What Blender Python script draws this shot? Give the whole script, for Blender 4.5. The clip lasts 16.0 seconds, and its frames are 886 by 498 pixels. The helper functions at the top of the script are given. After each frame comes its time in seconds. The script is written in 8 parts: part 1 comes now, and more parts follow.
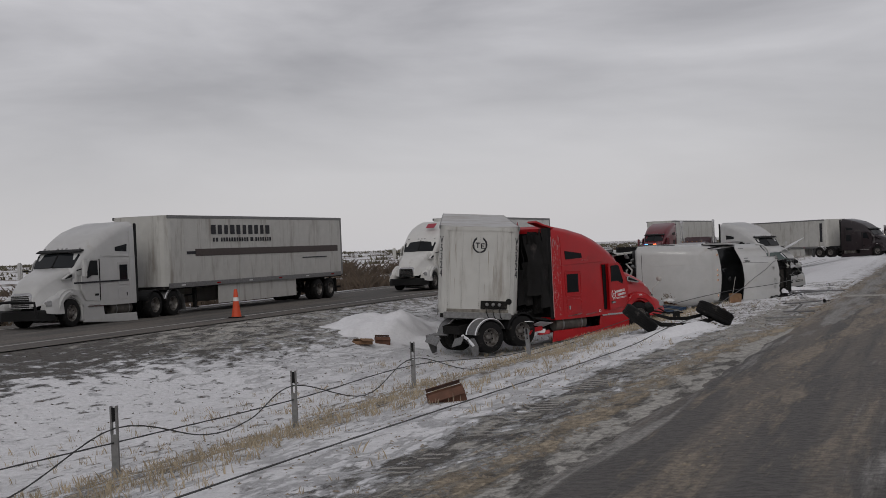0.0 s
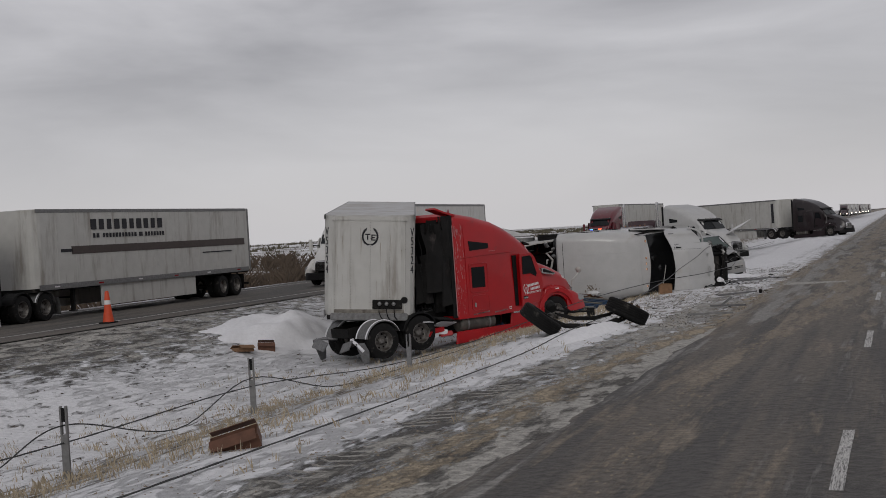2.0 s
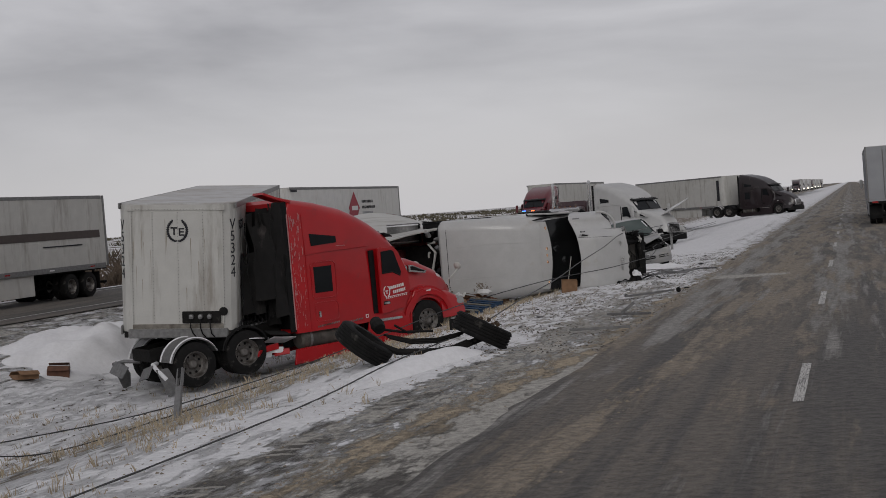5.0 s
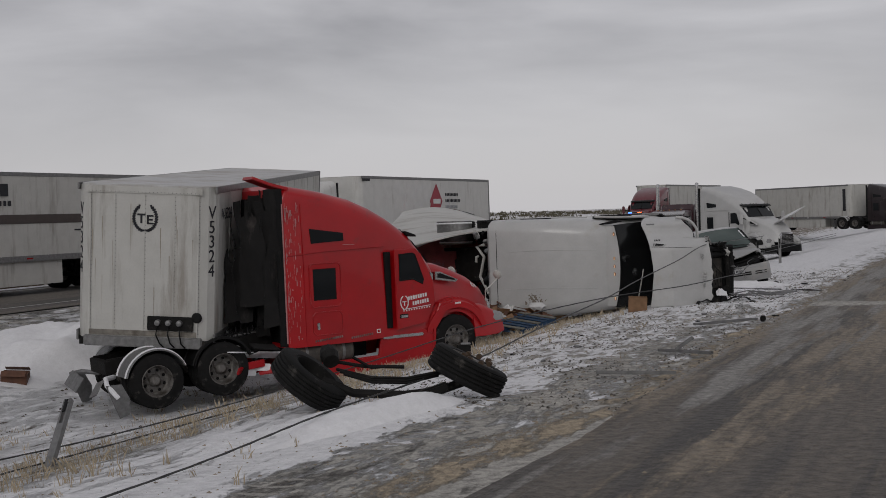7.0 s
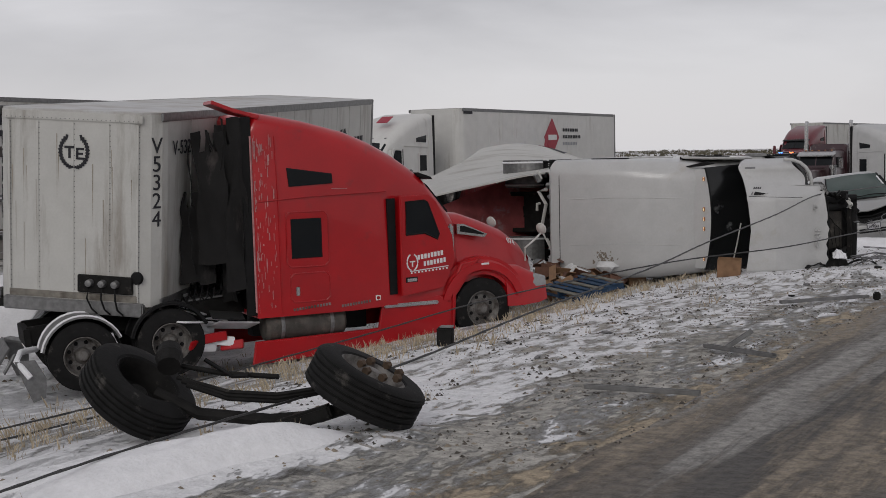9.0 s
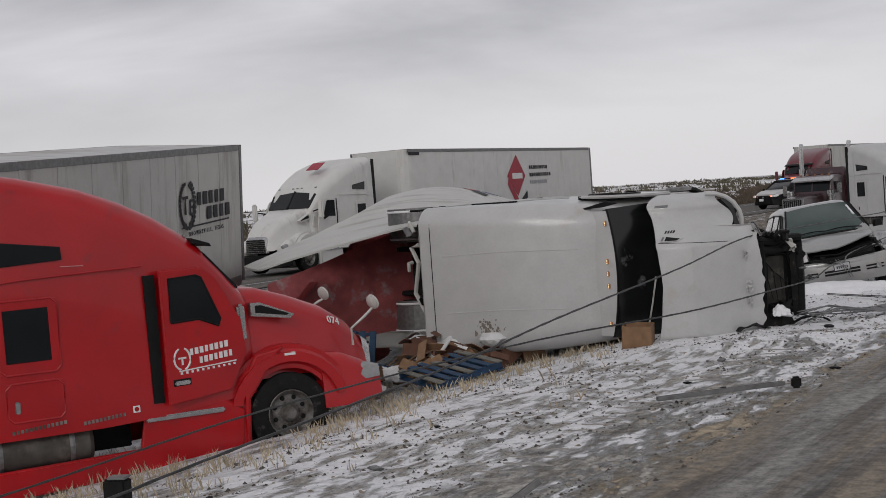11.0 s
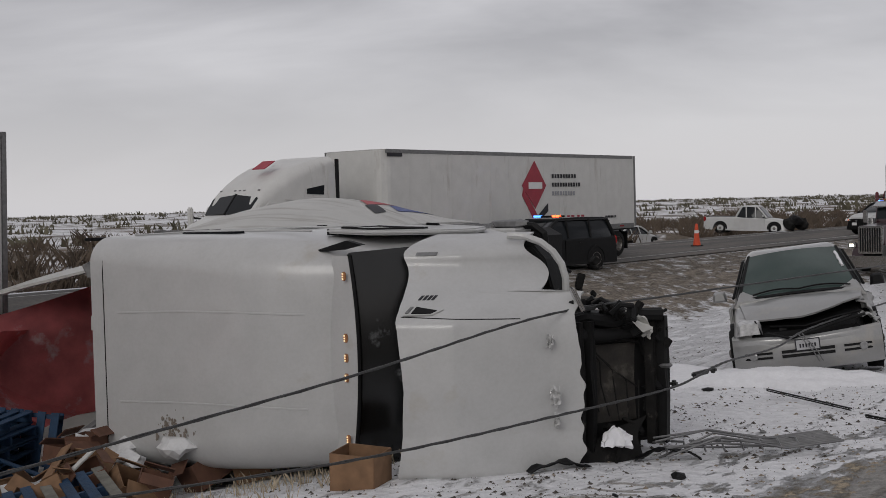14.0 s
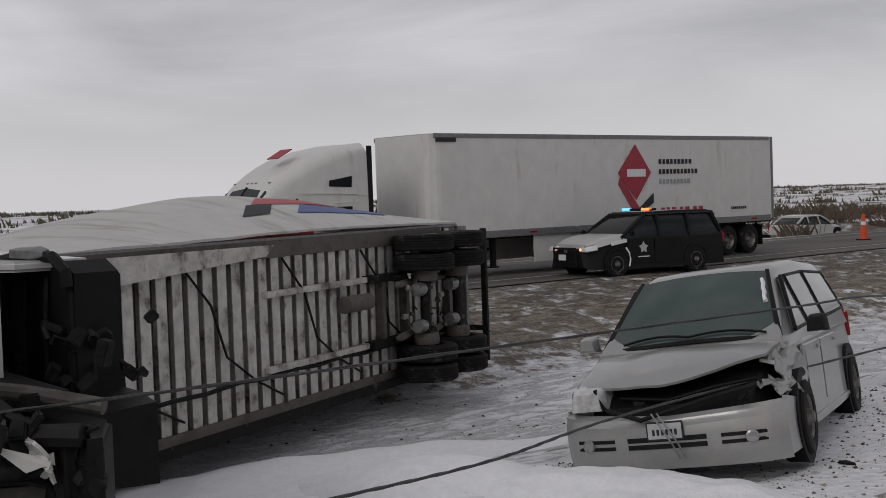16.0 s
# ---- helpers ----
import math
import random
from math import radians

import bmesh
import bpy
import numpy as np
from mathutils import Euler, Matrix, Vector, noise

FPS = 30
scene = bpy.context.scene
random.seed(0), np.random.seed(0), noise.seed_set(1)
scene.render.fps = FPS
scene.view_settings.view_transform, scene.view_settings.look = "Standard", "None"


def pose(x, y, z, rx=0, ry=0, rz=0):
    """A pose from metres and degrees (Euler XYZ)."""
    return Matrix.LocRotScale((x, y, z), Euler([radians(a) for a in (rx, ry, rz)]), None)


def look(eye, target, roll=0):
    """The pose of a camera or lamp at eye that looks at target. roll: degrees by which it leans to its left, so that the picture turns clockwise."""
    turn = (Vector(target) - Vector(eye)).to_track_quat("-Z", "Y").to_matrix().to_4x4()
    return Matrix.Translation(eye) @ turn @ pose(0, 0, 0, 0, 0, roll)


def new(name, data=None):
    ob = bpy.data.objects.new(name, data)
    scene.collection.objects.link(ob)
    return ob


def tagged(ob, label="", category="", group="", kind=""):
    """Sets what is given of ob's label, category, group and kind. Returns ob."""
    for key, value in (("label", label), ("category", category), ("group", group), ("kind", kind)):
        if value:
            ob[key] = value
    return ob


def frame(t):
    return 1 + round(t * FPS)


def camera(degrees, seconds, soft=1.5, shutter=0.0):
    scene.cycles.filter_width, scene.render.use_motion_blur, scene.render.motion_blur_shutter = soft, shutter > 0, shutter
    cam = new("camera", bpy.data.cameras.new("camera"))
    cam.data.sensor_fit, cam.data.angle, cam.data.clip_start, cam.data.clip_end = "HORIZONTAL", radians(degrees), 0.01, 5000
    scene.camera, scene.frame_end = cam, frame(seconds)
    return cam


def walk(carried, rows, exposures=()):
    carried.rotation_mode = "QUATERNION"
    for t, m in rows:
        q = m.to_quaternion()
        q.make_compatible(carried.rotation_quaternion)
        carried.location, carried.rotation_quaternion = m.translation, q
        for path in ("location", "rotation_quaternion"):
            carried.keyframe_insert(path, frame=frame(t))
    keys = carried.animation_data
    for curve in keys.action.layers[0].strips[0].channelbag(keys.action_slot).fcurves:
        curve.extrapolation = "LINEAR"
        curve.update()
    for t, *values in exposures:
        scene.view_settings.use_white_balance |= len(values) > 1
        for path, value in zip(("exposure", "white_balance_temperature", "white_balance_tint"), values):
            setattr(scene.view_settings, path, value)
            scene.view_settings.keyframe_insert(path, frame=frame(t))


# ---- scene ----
cam = camera(38.02, 16.0, 0.45)
# seconds, place, heading to the left of the road, pitch, roll
PATH = [
    (0, -0.246, -4.735, 2.366, 21.210, -0.015, -2.375),
    (0.5, -0.165, -3.406, 2.377, 21.833, -0.217, -2.285),
    (1, -0.085, -2.101, 2.383, 21.099, -0.416, -2.478),
    (1.5, -0.023, -0.768, 2.381, 20.410, -0.487, -3.050),
    (2, 0.017, 0.625, 2.370, 19.561, -0.655, -3.538),
    (2.5, 0.033, 2.002, 2.356, 19.178, -0.887, -3.845),
    (3, 0.038, 3.383, 2.353, 18.978, -1.150, -4.154),
    (3.5, 0.050, 4.769, 2.356, 18.824, -1.207, -4.354),
    (4, 0.065, 6.160, 2.361, 18.072, -1.425, -4.506),
    (4.5, 0.078, 7.585, 2.369, 17.822, -1.549, -4.560),
    (4.7, 0.084, 8.148, 2.371, 17.684, -1.599, -4.525),
    (6.8, 0.144, 14.212, 2.311, 21.664, -1.610, -2.004),
    (7, 0.129, 14.812, 2.304, 23.183, -1.520, -1.957),
    (7.5, 0.079, 16.294, 2.288, 27.614, -1.093, -1.984),
    (8, 0.048, 17.765, 2.275, 29.298, -1.298, -1.773),
    (8.5, 0.027, 19.209, 2.264, 29.699, -3.401, -1.420),
    (9, 0.019, 20.832, 2.257, 30.512, -4.144, -1.205),
    (9.5, 0.023, 22.436, 2.248, 30.974, -4.051, -1.509),
    (10, 0.018, 24.033, 2.239, 31.396, -3.789, -3.325),
    (10.2, 0.010, 24.638, 2.239, 31.501, -3.369, -4.216),
    (12.3, -0.094, 30.370, 2.301, 32.395, -1.238, -3.227),
    (12.5, -0.108, 30.982, 2.303, 32.590, -1.374, -2.920),
    (13, -0.140, 32.517, 2.305, 33.138, -1.584, -2.164),
    (13.5, -0.143, 34.152, 2.313, 34.592, -1.764, -1.654),
    (14, -0.107, 35.875, 2.336, 37.518, -1.886, -1.597),
    (14.5, -0.045, 37.693, 2.357, 39.612, -1.911, -1.770),
    (15, 0.030, 39.615, 2.372, 45.444, -1.924, -1.699),
    (15.5, 0.108, 41.612, 2.385, 47.677, -2.050, -1.893),
    (16, 0.192, 43.710, 2.394, 48.370, -2.212, -2.021),
]
walk(cam, [(t, pose(x, y, z, 90 + p, 0, h) @ pose(0, 0, 0, 0, 0, r)) for t, x, y, z, h, p, r in PATH],
     ((0.0, -0.2), (4.5, -0.22), (7.5, -0.26), (8.2, -0.2), (9.0, 0.06), (10.2, 0.14), (12.5, 0.03), (14.5, -0.06), (16.0, -0.06)))

# ---- world, sun, exposure ----
world = bpy.data.worlds.new("overcast")
scene.world = world
world.use_nodes = True
wn, wl = world.node_tree.nodes, world.node_tree.links
SUN_EL, SUN_ROT = radians(28), radians(164)
sky = wn.new("ShaderNodeTexSky")
sky.sky_type, sky.sun_disc, sky.sun_elevation, sky.sun_rotation = "NISHITA", False, SUN_EL, SUN_ROT
geo = wn.new("ShaderNodeTexCoord")
sep = wn.new("ShaderNodeSeparateXYZ")
wl.new(geo.outputs["Generated"], sep.inputs[0])
mp = wn.new("ShaderNodeMapping")
mp.inputs["Scale"].default_value = (1.0, 1.0, 4.2)
wl.new(geo.outputs["Generated"], mp.inputs[0])
cl = wn.new("ShaderNodeTexNoise")
cl.inputs["Scale"].default_value, cl.inputs["Detail"].default_value, cl.inputs["Roughness"].default_value = 2.6, 6, 0.5
cl.inputs["Distortion"].default_value = 0.35
wl.new(mp.outputs[0], cl.inputs["Vector"])
cr = wn.new("ShaderNodeValToRGB")
cr.color_ramp.elements[0].position, cr.color_ramp.elements[0].color = 0.37, (0.4, 0.388, 0.415, 1)
cr.color_ramp.elements[1].position, cr.color_ramp.elements[1].color = 0.62, (0.93, 0.91, 0.945, 1)
wl.new(cl.outputs["Fac"], cr.inputs[0])
hz = wn.new("ShaderNodeMapRange")
hz.inputs["From Min"].default_value, hz.inputs["From Max"].default_value = 0.0, 0.22
hz.inputs["To Min"].default_value, hz.inputs["To Max"].default_value = 1.0, 0.0
wl.new(sep.outputs["Z"], hz.inputs["Value"])
mixh = wn.new("ShaderNodeMixRGB")
mixh.inputs[2].default_value = (0.93, 0.91, 0.945, 1)
wl.new(hz.outputs[0], mixh.inputs[0])
wl.new(cr.outputs[0], mixh.inputs[1])
mixs = wn.new("ShaderNodeMixRGB")
mixs.inputs[0].default_value = 0.01
wl.new(mixh.outputs[0], mixs.inputs[1])
wl.new(sky.outputs[0], mixs.inputs[2])
bg = wn["Background"]
bg.inputs["Strength"].default_value = 0.66
wl.new(mixs.outputs[0], bg.inputs[0])
sun_data = bpy.data.lights.new("sun", "SUN")
sun_data.energy, sun_data.angle, sun_data.color = 0.7, radians(25), (1.0, 0.97, 0.93)
sun = new("sun", sun_data)
sun.matrix_world = look((15, -45, 48), (-10, 40, 0))


# ---- materials ----
def mat(name, base, rough=0.6, metal=0.0, var=0.12, scale=6.0, bump=0.0, bscale=40.0, dirt=None, dirt_amt=0.0, dirt_scale=1.5, coat=0.0, coords="Object", streak=1.0):
    m = bpy.data.materials.new(name)
    m.use_nodes = True
    n, l = m.node_tree.nodes, m.node_tree.links
    b = n["Principled BSDF"]
    b.inputs["Roughness"].default_value, b.inputs["Metallic"].default_value = rough, metal
    if coat:
        b.inputs["Coat Weight"].default_value = coat
    tc = n.new("ShaderNodeTexCoord")
    t1 = n.new("ShaderNodeTexNoise")
    t1.inputs["Scale"].default_value, t1.inputs["Detail"].default_value = scale, 8
    l.new(tc.outputs[coords], t1.inputs["Vector"])
    r1 = n.new("ShaderNodeValToRGB")
    r1.color_ramp.elements[0].position, r1.color_ramp.elements[1].position = 0.3, 0.7
    r1.color_ramp.elements[0].color = (*[c * (1 - var) for c in base], 1)
    r1.color_ramp.elements[1].color = (*[min(1, c * (1 + var)) for c in base], 1)
    l.new(t1.outputs["Fac"], r1.inputs[0])
    col = r1.outputs[0]
    if dirt:
        t2 = n.new("ShaderNodeTexNoise")
        t2.inputs["Scale"].default_value, t2.inputs["Detail"].default_value, t2.inputs["Roughness"].default_value = dirt_scale, 10, 0.65
        ms = n.new("ShaderNodeMapping")
        ms.inputs["Scale"].default_value = (1, 1, streak)
        l.new(tc.outputs[coords], ms.inputs[0])
        l.new(ms.outputs[0], t2.inputs["Vector"])
        r2 = n.new("ShaderNodeValToRGB")
        r2.color_ramp.elements[0].position, r2.color_ramp.elements[1].position = 0.62 - dirt_amt * 0.4, 0.75 - dirt_amt * 0.3
        l.new(t2.outputs["Fac"], r2.inputs[0])
        mx = n.new("ShaderNodeMixRGB")
        mx.inputs[2].default_value = (*dirt, 1)
        l.new(r2.outputs[0], mx.inputs[0])
        l.new(col, mx.inputs[1])
        col = mx.outputs[0]
    t4 = n.new("ShaderNodeTexNoise")
    t4.inputs["Scale"].default_value, t4.inputs["Detail"].default_value, t4.inputs["Roughness"].default_value = 26.0, 6, 0.75
    l.new(tc.outputs[coords], t4.inputs["Vector"])
    r4 = n.new("ShaderNodeValToRGB")
    r4.color_ramp.elements[0].position, r4.color_ramp.elements[1].position = 0.36, 0.6
    r4.color_ramp.elements[0].color = (0.8, 0.79, 0.77, 1)
    l.new(t4.outputs["Fac"], r4.inputs[0])
    m4 = n.new("ShaderNodeMixRGB")
    m4.blend_type = "MULTIPLY"
    m4.inputs[0].default_value = 0.28
    l.new(col, m4.inputs[1])
    l.new(r4.outputs[0], m4.inputs[2])
    l.new(m4.outputs[0], b.inputs["Base Color"])
    if bump:
        t3 = n.new("ShaderNodeTexNoise")
        t3.inputs["Scale"].default_value, t3.inputs["Detail"].default_value = bscale, 6
        l.new(tc.outputs[coords], t3.inputs["Vector"])
        bp = n.new("ShaderNodeBump")
        bp.inputs["Strength"].default_value, bp.inputs["Distance"].default_value = bump, 0.03
        l.new(t3.outputs["Fac"], bp.inputs["Height"])
        l.new(bp.outputs[0], b.inputs["Normal"])
    return m


def emit(name, colour, power):
    m = mat(name, colour, 0.3)
    b = m.node_tree.nodes["Principled BSDF"]
    b.inputs["Emission Color"].default_value, b.inputs["Emission Strength"].default_value = (*colour, 1), power
    return m


MUD = (0.13, 0.115, 0.1)
M_WHITE = mat("white_paint", (0.47, 0.47, 0.465), 0.35, 0, 0.05, 3, 0.03, 3, (0.42, 0.4, 0.37), 0.03, 1.6, 0.3)
M_CLEAN = mat("clean_white_panel", (0.6, 0.595, 0.575), 0.4, 0, 0.05, 2.5, 0.04, 8, (0.42, 0.4, 0.37), 0.06, 2.2, streak=0.2)
M_TRAILER = mat("dirty_white_panel", (0.5, 0.495, 0.47), 0.5, 0, 0.06, 2.5, 0.05, 8, (0.3, 0.28, 0.25), 0.24, 2.2, streak=0.16)
M_GREYTR = mat("grey_panel", (0.3, 0.31, 0.33), 0.5, 0, 0.06, 2)
M_RED = mat("red_paint", (0.38, 0.002, 0.006), 0.3, 0, 0.15, 1.2, 0.015, 30, (0.22, 0.012, 0.015), 0.1, 2.5, 0.2)
M_MAROON = mat("maroon_paint", (0.035, 0.01, 0.014), 0.3, 0, 0.2, 3, 0, 40, MUD, 0.1, 2, 0.4)
M_BLACK = mat("black_plastic", (0.006, 0.006, 0.0063), 0.6, 0, 0.3, 8, 0.1, 30)
M_UNDER = mat("grimy_chassis", (0.011, 0.0105, 0.01), 0.75, 0.1, 0.4, 7, 0.3, 25, (0.1, 0.09, 0.08), 0.05, 4)
M_RUBBER = mat("tyre_rubber", (0.009, 0.0088, 0.0088), 0.8, 0, 0.3, 10, 0.15, 40, (0.09, 0.083, 0.076), 0.1, 5)
M_GLASS = mat("dark_glass", (0.012, 0.014, 0.016), 0.06, 0, 0.1, 2)
M_VANGLASS = mat("green_tinted_glass", (0.045, 0.068, 0.062), 0.07, 0, 0.15, 2)
M_CHROME = mat("chrome", (0.55, 0.55, 0.55), 0.22, 1.0, 0.1, 9)
M_STEEL = mat("galvanised_steel", (0.22, 0.22, 0.22), 0.5, 0.7, 0.2, 14, 0.05, 60)
M_RIM = mat("dull_aluminium", (0.2, 0.19, 0.18), 0.55, 0.4, 0.3, 9, 0.1, 30, (0.07, 0.06, 0.052), 0.45, 7)
M_SILVER = mat("silver_paint", (0.33, 0.33, 0.325), 0.33, 0.35, 0.04, 3, 0, 40, (0.4, 0.38, 0.35), 0.14, 2, 0.4)
M_TANK = mat("muddy_tank", (0.075, 0.068, 0.06), 0.7, 0.2, 0.4, 5, 0.2, 25, (0.15, 0.13, 0.11), 0.2, 4)
M_ORANGE = mat("orange_plastic", (0.6, 0.07, 0.02), 0.6, 0, 0.1, 5)
M_CARD = mat("cardboard", (0.21, 0.12, 0.065), 0.85, 0, 0.18, 9)
M_CARD_RED = mat("wet_red_cardboard", (0.11, 0.05, 0.03), 0.8, 0, 0.25, 8)
M_BLUE = mat("blue_painted_wood", (0.011, 0.04, 0.09), 0.7, 0, 0.3, 9, 0.2, 40)
M_LETTER = mat("dark_lettering", (0.03, 0.03, 0.035), 0.6, 0, 0.1, 5)
M_WLETTER = mat("white_lettering", (0.7, 0.7, 0.7), 0.6, 0, 0.05, 5)
M_RLETTER = mat("red_lettering", (0.32, 0.02, 0.04), 0.5, 0, 0.1, 5)
M_TAIL = mat("tail_light_red", (0.3, 0.01, 0.01), 0.2, 0, 0.1, 5)
M_AMBER = mat("amber_marker", (0.4, 0.2, 0.1), 0.2, 0, 0.2, 30)
M_LAMP = mat("headlamp", (0.28, 0.28, 0.28), 0.12, 0.2, 0.1, 20)
M_STEELPALE = mat("plate_white", (0.42, 0.42, 0.43), 0.6, 0, 0.1, 20)
M_SNOWLUMP = mat("snow_lump", (0.78, 0.78, 0.8), 0.8, 0, 0.05, 8, 0.4, 30)

for m_ in (M_BLACK, M_UNDER, M_RUBBER, M_LETTER, M_GLASS):
    m_.node_tree.nodes["Principled BSDF"].inputs["Specular IOR Level"].default_value = 0.22


# ---- mesh helpers ----
def part(name, bm, material, parent=None, label="", smooth=False):
    me = bpy.data.meshes.new(name)
    bm.to_mesh(me)
    bm.free()
    me.materials.append(material)
    if smooth:
        for p in me.polygons:
            p.use_smooth = True
        me.set_sharp_from_angle(angle=radians(38))
    ob = new(name, me)
    if parent:
        ob.parent = parent
    if label:
        tagged(ob, label)
    return ob


def thing(name, label, category, m=None, group="", kind=""):
    ob = new(name)
    ob.empty_display_size = 0.2
    if m is not None:
        ob.matrix_world = m
    return tagged(ob, label, category, group, kind)


def B(cx, cy, cz, sx, sy, sz, bevel=0.0, m=None, bm=None):
    bm = bm or bmesh.new()
    mm = Matrix.Translation((cx, cy, cz)) @ (m or Matrix()) @ Matrix.Diagonal((sx, sy, sz, 1))
    r = bmesh.ops.create_cube(bm, size=1, matrix=mm)
    if bevel:
        es = {e for v in r["verts"] for e in v.link_edges}
        bmesh.ops.bevel(bm, geom=list(es), offset=bevel, segments=2, affect="EDGES", clamp_overlap=True)
    return bm


def poly(points, y0, y1, bevel=0.0, axis="y", bm=None):
    """A side outline drawn through from y0 to y1; axis tells along which axis it is drawn."""
    bm = bm or bmesh.new()
    def at(p, d):
        return (p[0], d, p[1]) if axis == "y" else ((d, p[0], p[1]) if axis == "x" else (p[0], p[1], d))
    a = [bm.verts.new(at(p, y0)) for p in points]
    b = [bm.verts.new(at(p, y1)) for p in points]
    n = len(points)
    fs = [bm.faces.new(a), bm.faces.new(b[::-1])]
    for i in range(n):
        fs.append(bm.faces.new((a[i], b[i], b[(i + 1) % n], a[(i + 1) % n])))
    bmesh.ops.recalc_face_normals(bm, faces=fs)
    if bevel:
        es = list({e for f in fs[:2] for e in f.edges})
        bmesh.ops.bevel(bm, geom=es, offset=bevel, segments=3, affect="EDGES", clamp_overlap=True)
    return bm


def lathe(profile, segments=28, bm=None, m=None):
    """profile: (radius, y) pairs turned about the y axis."""
    bm = bm or bmesh.new()
    m = m or Matrix()
    rings = []
    for r, y in profile:
        if r < 1e-4:
            rings.append([bm.verts.new(m @ Vector((0, y, 0)))])
        else:
            rings.append([bm.verts.new(m @ Vector((r * math.cos(2 * math.pi * k / segments), y, r * math.sin(2 * math.pi * k / segments)))) for k in range(segments)])
    for a, b in zip(rings, rings[1:]):
        for k in range(segments):
            q = [a[k % len(a)], a[(k + 1) % len(a)], b[(k + 1) % len(b)], b[k % len(b)]]
            u = []
            for v in q:
                if v not in u:
                    u.append(v)
            if len(u) > 2:
                bm.faces.new(u)
    bmesh.ops.recalc_face_normals(bm, faces=bm.faces[:])
    return bm


def tube(points, r, sides=8, bm=None, taper=1.0):
    bm = bm or bmesh.new()
    pts = [Vector(p) for p in points]
    rings = []
    for i, p in enumerate(pts):
        d = (pts[min(i + 1, len(pts) - 1)] - pts[max(i - 1, 0)]).normalized()
        u = d.cross(Vector((0, 0, 1)))
        u = (u if u.length > 0.05 else d.cross(Vector((1, 0, 0)))).normalized()
        v = d.cross(u)
        rr = r * (1 + (taper - 1) * i / max(1, len(pts) - 1))
        rings.append([bm.verts.new(p + (u * math.cos(2 * math.pi * k / sides) + v * math.sin(2 * math.pi * k / sides)) * rr) for k in range(sides)])
    for a, b in zip(rings, rings[1:]):
        for k in range(sides):
            bm.faces.new((a[k], a[(k + 1) % sides], b[(k + 1) % sides], b[k]))
    bm.faces.new(rings[0][::-1])
    bm.faces.new(rings[-1])
    bmesh.ops.recalc_face_normals(bm, faces=bm.faces[:])
    return bm


def loft(stations, bm=None, power=5.0, n=9):
    """Stations (x, bottom, top, half width at the bottom, half width at the top, roundness): a shell of rounded sections along x."""
    bm = bm or bmesh.new()
    rings = []
    for x, zb, zt, wb, wt, r in stations:
        ring = [(-wb, zb)]
        h = zt - zb
        r = min(r, h * 0.48, wt * 0.9)
        ring.append((-wb + (wb - wt) * 0.35, zb + (h - r) * 0.45))
        for k in range(n):
            a = math.pi / 2 * k / (n - 1)
            ring.append((-wt + r * (1 - math.cos(a)), zt - r + r * math.sin(a)))
        full = ring + [(-y, z) for y, z in ring[::-1]]
        rings.append([bm.verts.new((x, y, z)) for y, z in full])
    m = len(rings[0])
    for a, b in zip(rings, rings[1:]):
        for k in range(m):
            bm.faces.new((a[k], a[(k + 1) % m], b[(k + 1) % m], b[k]))
    bm.faces.new(rings[0][::-1])
    bm.faces.new(rings[-1])
    bmesh.ops.recalc_face_normals(bm, faces=bm.faces[:])
    return bm


def text_part(body, size, m, material, parent, name="lettering", label="", spacing=1.0):
    cu = bpy.data.curves.new(name, "FONT")
    cu.body, cu.size, cu.extrude, cu.space_character = body, size, 0.004, spacing
    cu.align_x, cu.align_y = "CENTER", "CENTER"
    ob = new(name, cu)
    bpy.context.view_layer.update()
    me = bpy.data.meshes.new_from_object(ob.evaluated_get(bpy.context.evaluated_depsgraph_get()))
    bpy.data.objects.remove(ob)
    me.materials.clear()
    me.materials.append(material)
    t = new(name, me)
    t.parent = parent
    t.matrix_local = m
    if label:
        tagged(t, label)
    return t

def junk(parent, box, n, seed, size, materials, name):
    """Broken brackets, clips and stubs crowded in a box of space, each its own part."""
    r = random.Random(seed)
    for k in range(n):
        c = [r.uniform(box[i], box[i + 3]) for i in range(3)]
        bm = bmesh.new()
        if k % 3 == 0:
            d = Vector((r.uniform(-1, 1), r.uniform(-1, 1), r.uniform(-0.6, 0.6))) * size * 1.6
            tube([(0, 0, 0), d * 0.5 + Vector((0, size * 0.4, size * 0.3)), d], size * r.uniform(0.1, 0.22), 6, bm)
        else:
            B(0, 0, 0, size * r.uniform(0.4, 1.6), size * r.uniform(0.3, 1.2), size * r.uniform(0.2, 0.9), size * 0.08, pose(0, 0, 0, r.uniform(-60, 60), r.uniform(-60, 60), r.uniform(-90, 90)), bm)
            for v in bm.verts:
                v.co *= 1 + 0.35 * noise.noise(v.co * (2 / size) + Vector((k, seed, 0)))
        part(name, bm, materials[k % len(materials)], parent).location = c


